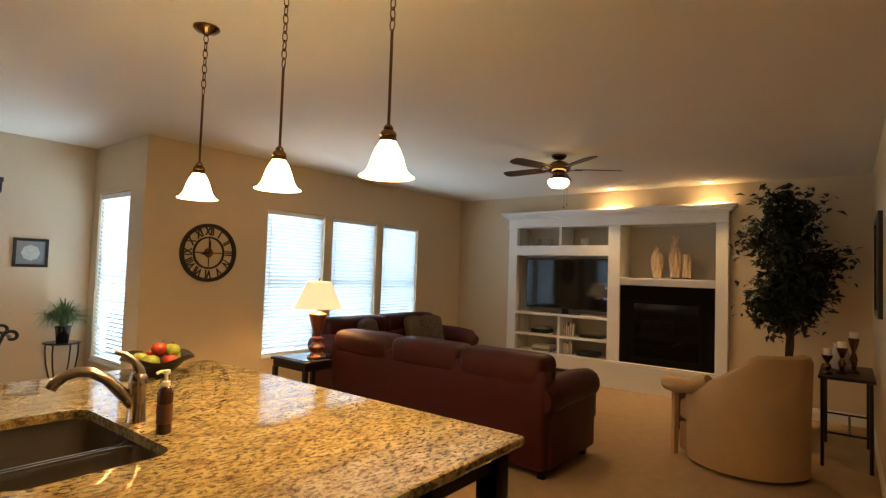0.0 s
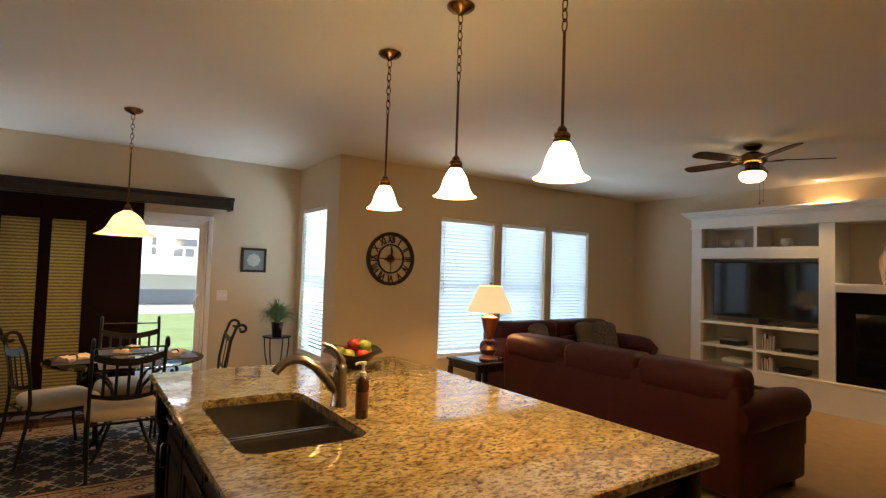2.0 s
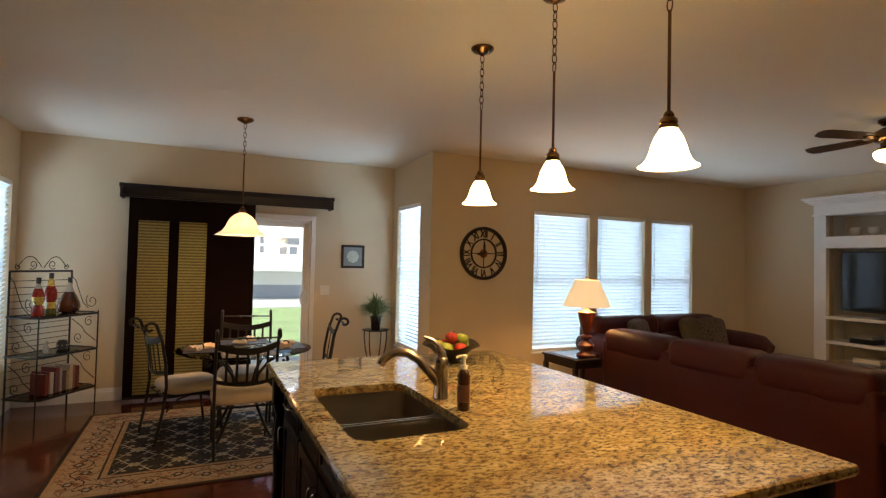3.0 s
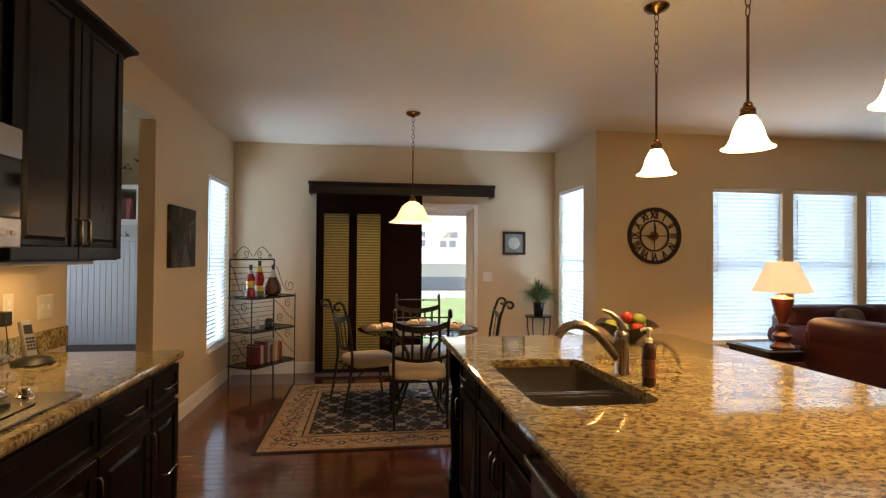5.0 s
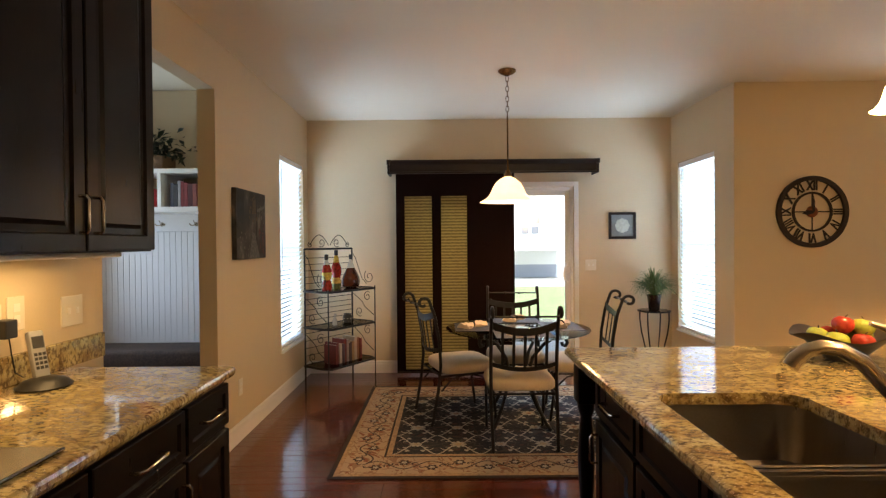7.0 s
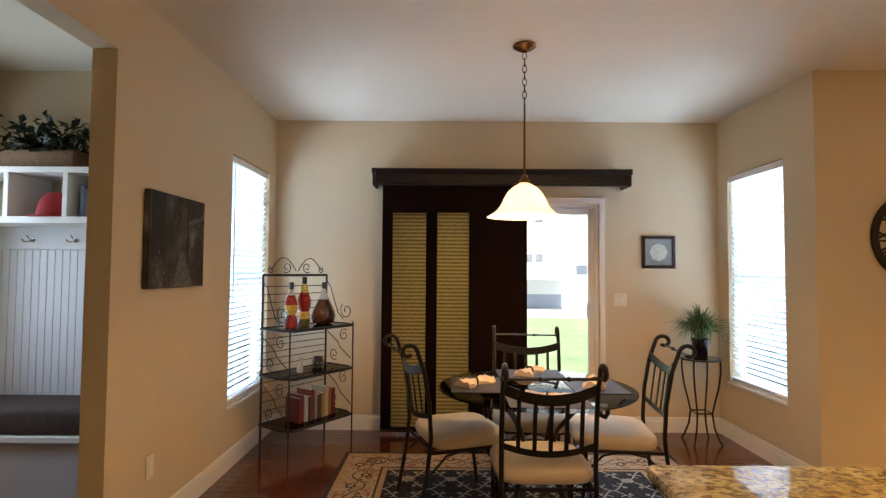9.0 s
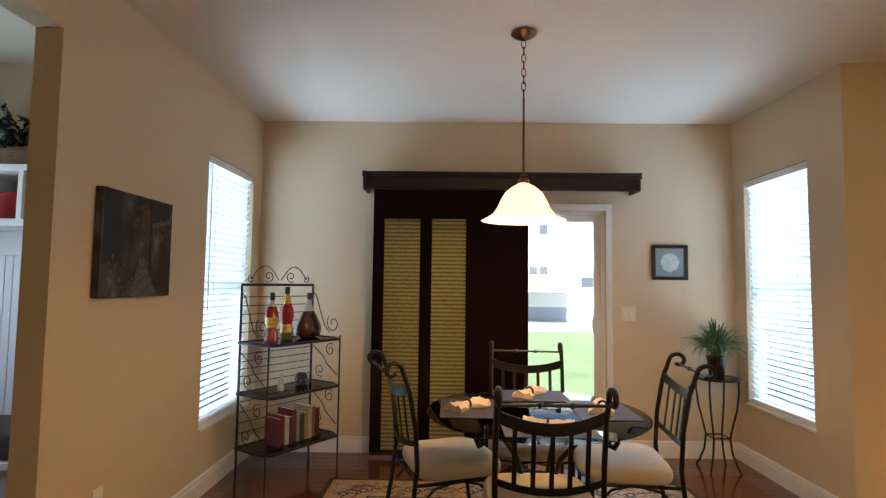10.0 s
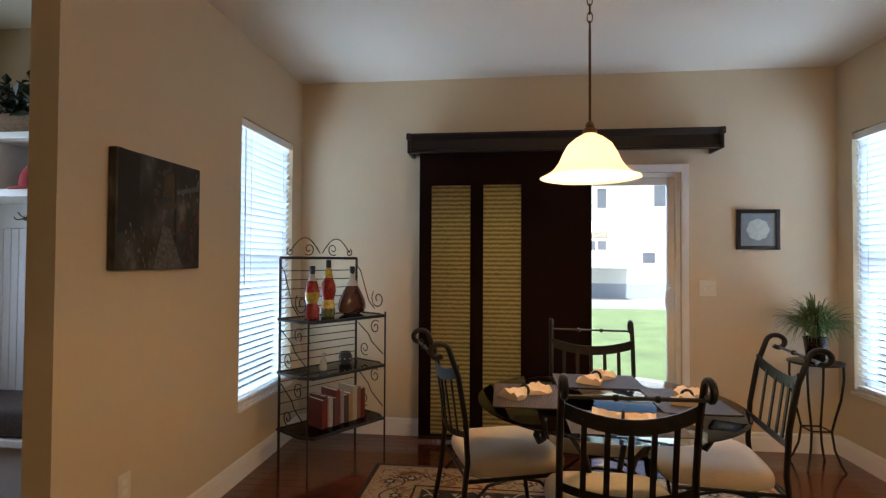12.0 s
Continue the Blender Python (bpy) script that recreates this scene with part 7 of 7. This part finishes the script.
# console table, candle holders, ficus, wall art
con = thing("console_table", pose(0, 0, 0), "dark iron console table against the wall", "table")
bm = B()
box(bm, 5.95, YS + 0.03, 0.715, 6.85, 0.46, 0.74, 0.006)
part("tabletop", bm, M_IRON, con)
for x in (5.98, 6.82):
    for y in (YS + 0.06, 0.43):
        bm = B()
        tube(bm, [(x, y, 0.715), (x, y, 0.0)], 0.014, 8)
        part("leg", bm, M_IRON, con, "", True)
    bm = B()
    tube(bm, [(x, YS + 0.06, 0.28), (x, 0.43, 0.28)], 0.009, 7)
    part("stretcher", bm, M_IRON, con)
bm = B()
tube(bm, [(5.98, 0.25, 0.28), (6.82, 0.25, 0.28)], 0.009, 7)
part("stretcher", bm, M_IRON, con)
for x, y, h in ((6.10, 0.40, 0.16), (6.22, 0.30, 0.22), (6.34, 0.22, 0.30)):
    t = thing("candle_holder", pose(x, y, 0.7405), "dark turned candle holder with a white candle", "candle holder", "candle holders")
    bm = B()
    lathe(bm, [(0, 0), (0.04, 0), (0.042, 0.01), (0.015, 0.03), (0.03, h * 0.4), (0.012, h * 0.6), (0.035, h * 0.85), (0.042, h), (0, h)], 18)
    part("stem", bm, M_BRONZE, t, "", True)
    bm = B()
    lathe(bm, [(0, h), (0.032, h), (0.032, h + 0.05), (0.028, h + 0.053), (0, h + 0.05)], 18)
    part("candle", bm, M_OUTLET, t, "white pillar candle", True)
t = thing("glass_jug", pose(6.55, 0.32, 0.7405), "pale ceramic jug on the console", "jug")
bm = B()
lathe(bm, [(0, 0), (0.06, 0), (0.08, 0.06), (0.075, 0.14), (0.04, 0.20), (0.05, 0.23), (0.044, 0.23), (0.035, 0.20), (0, 0.19)], 22)
part("jug_body", bm, M_CLR, t, "", True)
wart = framed("wall_art", pose(6.05, YS, 1.66, 0, 0, 180), 0.82, 0.82, 0.045, 0.03, M_FRAMEB, ramp_art("abstract_dark", [(0.012, 0.009, 0.008), (0.05, 0.03, 0.022), (0.10, 0.075, 0.06), (0.30, 0.27, 0.24)], (5, 5, 1.2)), "large dark framed abstract painting")

tree = thing("ficus_tree", pose(7.08, 0.74, 0), "tall indoor ficus tree with dark leaves", "tree")
bm = B()
lathe(bm, [(0, 0), (0.13, 0), (0.15, 0.02), (0.18, 0.28), (0.19, 0.30), (0.17, 0.30), (0.16, 0.26), (0, 0.26)], 26)
part("pot", bm, M_WICKER, tree, "woven basket pot", True)
bm = B()
for k in range(3):
    a = 2.1 * k
    tube(bm, [(0.025 * math.cos(a + z * 5), 0.025 * math.sin(a + z * 5), z) for z in (0.25, 0.45, 0.65, 0.85, 1.05)], [0.022, 0.021, 0.02, 0.018, 0.016], 8)
part("trunk", bm, M_BARK, tree, "braided grey-brown trunk", True)
limb_rng = random.Random(11)
tips = []
for k in range(11):
    a = 2 * math.pi * k / 11 + limb_rng.uniform(-0.2, 0.2)
    r, z1 = limb_rng.uniform(0.18, 0.44), limb_rng.uniform(1.2, 2.28)
    if k % 4 == 0:
        r *= 0.45
        z1 = limb_rng.uniform(2.0, 2.36)
    p = [(0.02 * math.cos(a), 0.02 * math.sin(a), 0.95), (r * 0.35 * math.cos(a), r * 0.35 * math.sin(a), 0.95 + (z1 - 0.95) * 0.45), (r * 0.75 * math.cos(a), r * 0.75 * math.sin(a), 0.95 + (z1 - 0.95) * 0.8), (r * math.cos(a), r * math.sin(a), z1)]
    bm = B()
    tube(bm, p, [0.013, 0.010, 0.006, 0.003], 6)
    part("limb", bm, M_BARK, tree)
    for q in p[1:]:
        tips.append(q)
    tips.append(tuple((u + v) / 2 for u, v in zip(p[2], p[3])))


def ficus_place(r):
    q = r.choice(tips)
    d = r.gauss(0, 0.085)
    x, y = q[0] + r.gauss(0, 0.095), q[1] + r.gauss(0, 0.10)
    return (min(x, 0.60), max(y, -0.53), min(2.5, max(0.92, q[2] + d)))


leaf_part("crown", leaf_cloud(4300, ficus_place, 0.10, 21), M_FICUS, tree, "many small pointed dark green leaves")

# ---------------------------------------------------------------- outside
bm = B()
s = 400
v = [bm.verts.new(p) for p in ((-s, -s, -0.25), (s, -s, -0.25), (s, s, -0.25), (-s, s, -0.25))]
bm.faces.new(v)
solid("ground", bm, M_GRASS, "mown green lawn behind the house", "ground")
bm = B()
box(bm, -1.2, YN + TH + 0.01, -0.249, 2.6, YN + 2.4, -0.06, 0.01)
solid("patio", bm, M_PAVE, "pale concrete patio slab outside the door", "patio")
bm = B()
box(bm, -30, 20.6, -0.249, 40, 25.9, -0.24)
solid("pavement", bm, M_PAVE, "pale concrete drive across the lawn", "pavement")


M_FARPANE = mat("far_window_glass", (0.13, 0.14, 0.17), 0.25, vary=0.2, scale=2)


M_FOUNDN = mat("grey_foundation", (0.36, 0.39, 0.46), 0.8, vary=0.12, scale=2)


def house(m, w, d, h, label, bays):
    t = thing("house", m, label, "house", "neighbouring houses")
    bm = B()
    box(bm, -w / 2, 0, 0, w / 2, d, h)
    part("wall", bm, M_SIDING, t)
    bm = B()
    for i in range(int(h / 0.2)):
        box(bm, -w / 2, -0.02, i * 0.2 + 0.6, w / 2, -0.002, i * 0.2 + 0.785)
    part("siding", bm, M_SIDING, t, "lapped pale siding boards")
    bm = B()
    box(bm, -w / 2 - 0.01, -0.03, 0, w / 2 + 0.01, -0.001, 0.6)
    part("foundation", bm, M_FOUNDN, t, "bluish grey foundation course")
    bm = B()
    a = [bm.verts.new(p) for p in ((-w / 2 - 0.4, -0.5, h), (w / 2 + 0.4, -0.5, h), (w / 2 + 0.4, d + 0.5, h), (-w / 2 - 0.4, d + 0.5, h), (-w / 2 - 0.4, d / 2, h + 2.6), (w / 2 + 0.4, d / 2, h + 2.6))]
    for q in ((0, 1, 5, 4), (2, 3, 4, 5), (0, 4, 3), (1, 2, 5), (3, 2, 1, 0)):
        bm.faces.new([a[i] for i in q])
    part("roof", bm, M_ROOF, t, "grey shingle roof")
    for x, z, ww, hh in bays:
        bm = B()
        frame_slab(bm, 0, 0, ww, hh, 0.08, 0, 0.05)
        wdw = part("window", bm, M_TRIM, t)
        wdw.matrix_basis = pose(x, -0.021, z, 90, 0, 0)
        bm = B()
        box(bm, 0.08, 0.08, 0.001, ww - 0.08, hh - 0.08, 0.012)
        part("pane", bm, M_FARPANE, wdw)
    return t


house(pose(5.0, 26, -0.24), 16, 9, 5.6, "two-storey house with pale siding across the lawn", ((-6.0, 1.2, 1.0, 1.6), (-4.3, 1.2, 1.0, 1.6), (-2.1, 2.0, 0.35, 0.9), (-1.35, 1.95, 1.2, 0.95), (1.1, 1.4, 0.7, 0.6), (4.2, 1.2, 1.0, 1.6), (-6.0, 3.8, 1.0, 1.4), (-4.0, 3.8, 1.0, 1.4), (-2.1, 3.75, 0.35, 1.0), (-0.75, 3.75, 0.55, 1.0), (1.6, 3.8, 1.0, 1.4), (4.4, 3.8, 1.0, 1.4)))
deck = thing("deck", pose(0, 0, 0), "white railed wooden deck on the far house", "deck")
bm = B()
box(bm, 2.2, 23.6, 1.05, 5.6, 25.95, 1.2, 0.01)
part("platform", bm, M_SIDING, deck)
for k in range(9):
    bm = B()
    box(bm, 2.22 + 0.415 * k, 23.62, 1.2, 2.30 + 0.415 * k, 23.70, 2.1)
    part("post", bm, M_TRIM, deck)
bm = B()
box(bm, 2.2, 23.60, 2.1, 5.64, 23.72, 2.18)
box(bm, 2.2, 23.63, 1.32, 5.64, 23.69, 1.38)
part("rail", bm, M_TRIM, deck)

# ---------------------------------------------------------------- floor boards, last
PW = 0.082
PL = {}
prng = random.Random(5)


def plank_mesh(length):
    key = round(length, 2)
    if key not in PL:
        bm = B()
        box(bm, 0.0006, 0.0006, -0.0115, key - 0.0006, PW - 0.0006, 0.0, 0.0012, 1)
        bmesh.ops.recalc_face_normals(bm, faces=bm.faces)
        me = bpy.data.meshes.new("plank")
        bm.to_mesh(me)
        bm.free()
        me.materials.append(M_PLANK)
        PL[key] = me
    return PL[key]


rest = B()
count = 0
y = YN - PW
while y > YK:
    x = XW
    end = XB if y > YC else 2.22
    while x < end - 0.01:
        L = prng.choice((0.7, 0.9, 1.1, 1.3))
        if end - x - L < 0.3:
            L = round(end - x, 2)
        if y > 2.4 and x < 2.0 and count < 300:
            o = new("plank", plank_mesh(L))
            o.parent = FLOOR
            o.location = (x, y, 0)
            count += 1
        else:
            box(rest, x + 0.0006, y + 0.0006, -0.0115, x + L - 0.0006, y + PW - 0.0006, 0.0)
        x += L
    y -= PW
o = part("planks", rest, M_PLANK, FLOOR)
o["kind"] = "stuff"
bm = B()
box(bm, XW - 1.6, YK, -0.0118, XW - 0.0006, 5.55, -0.001)
solid("mudroom_floor", bm, M_PLANK, "dark cherry hardwood mudroom floor", "floor")
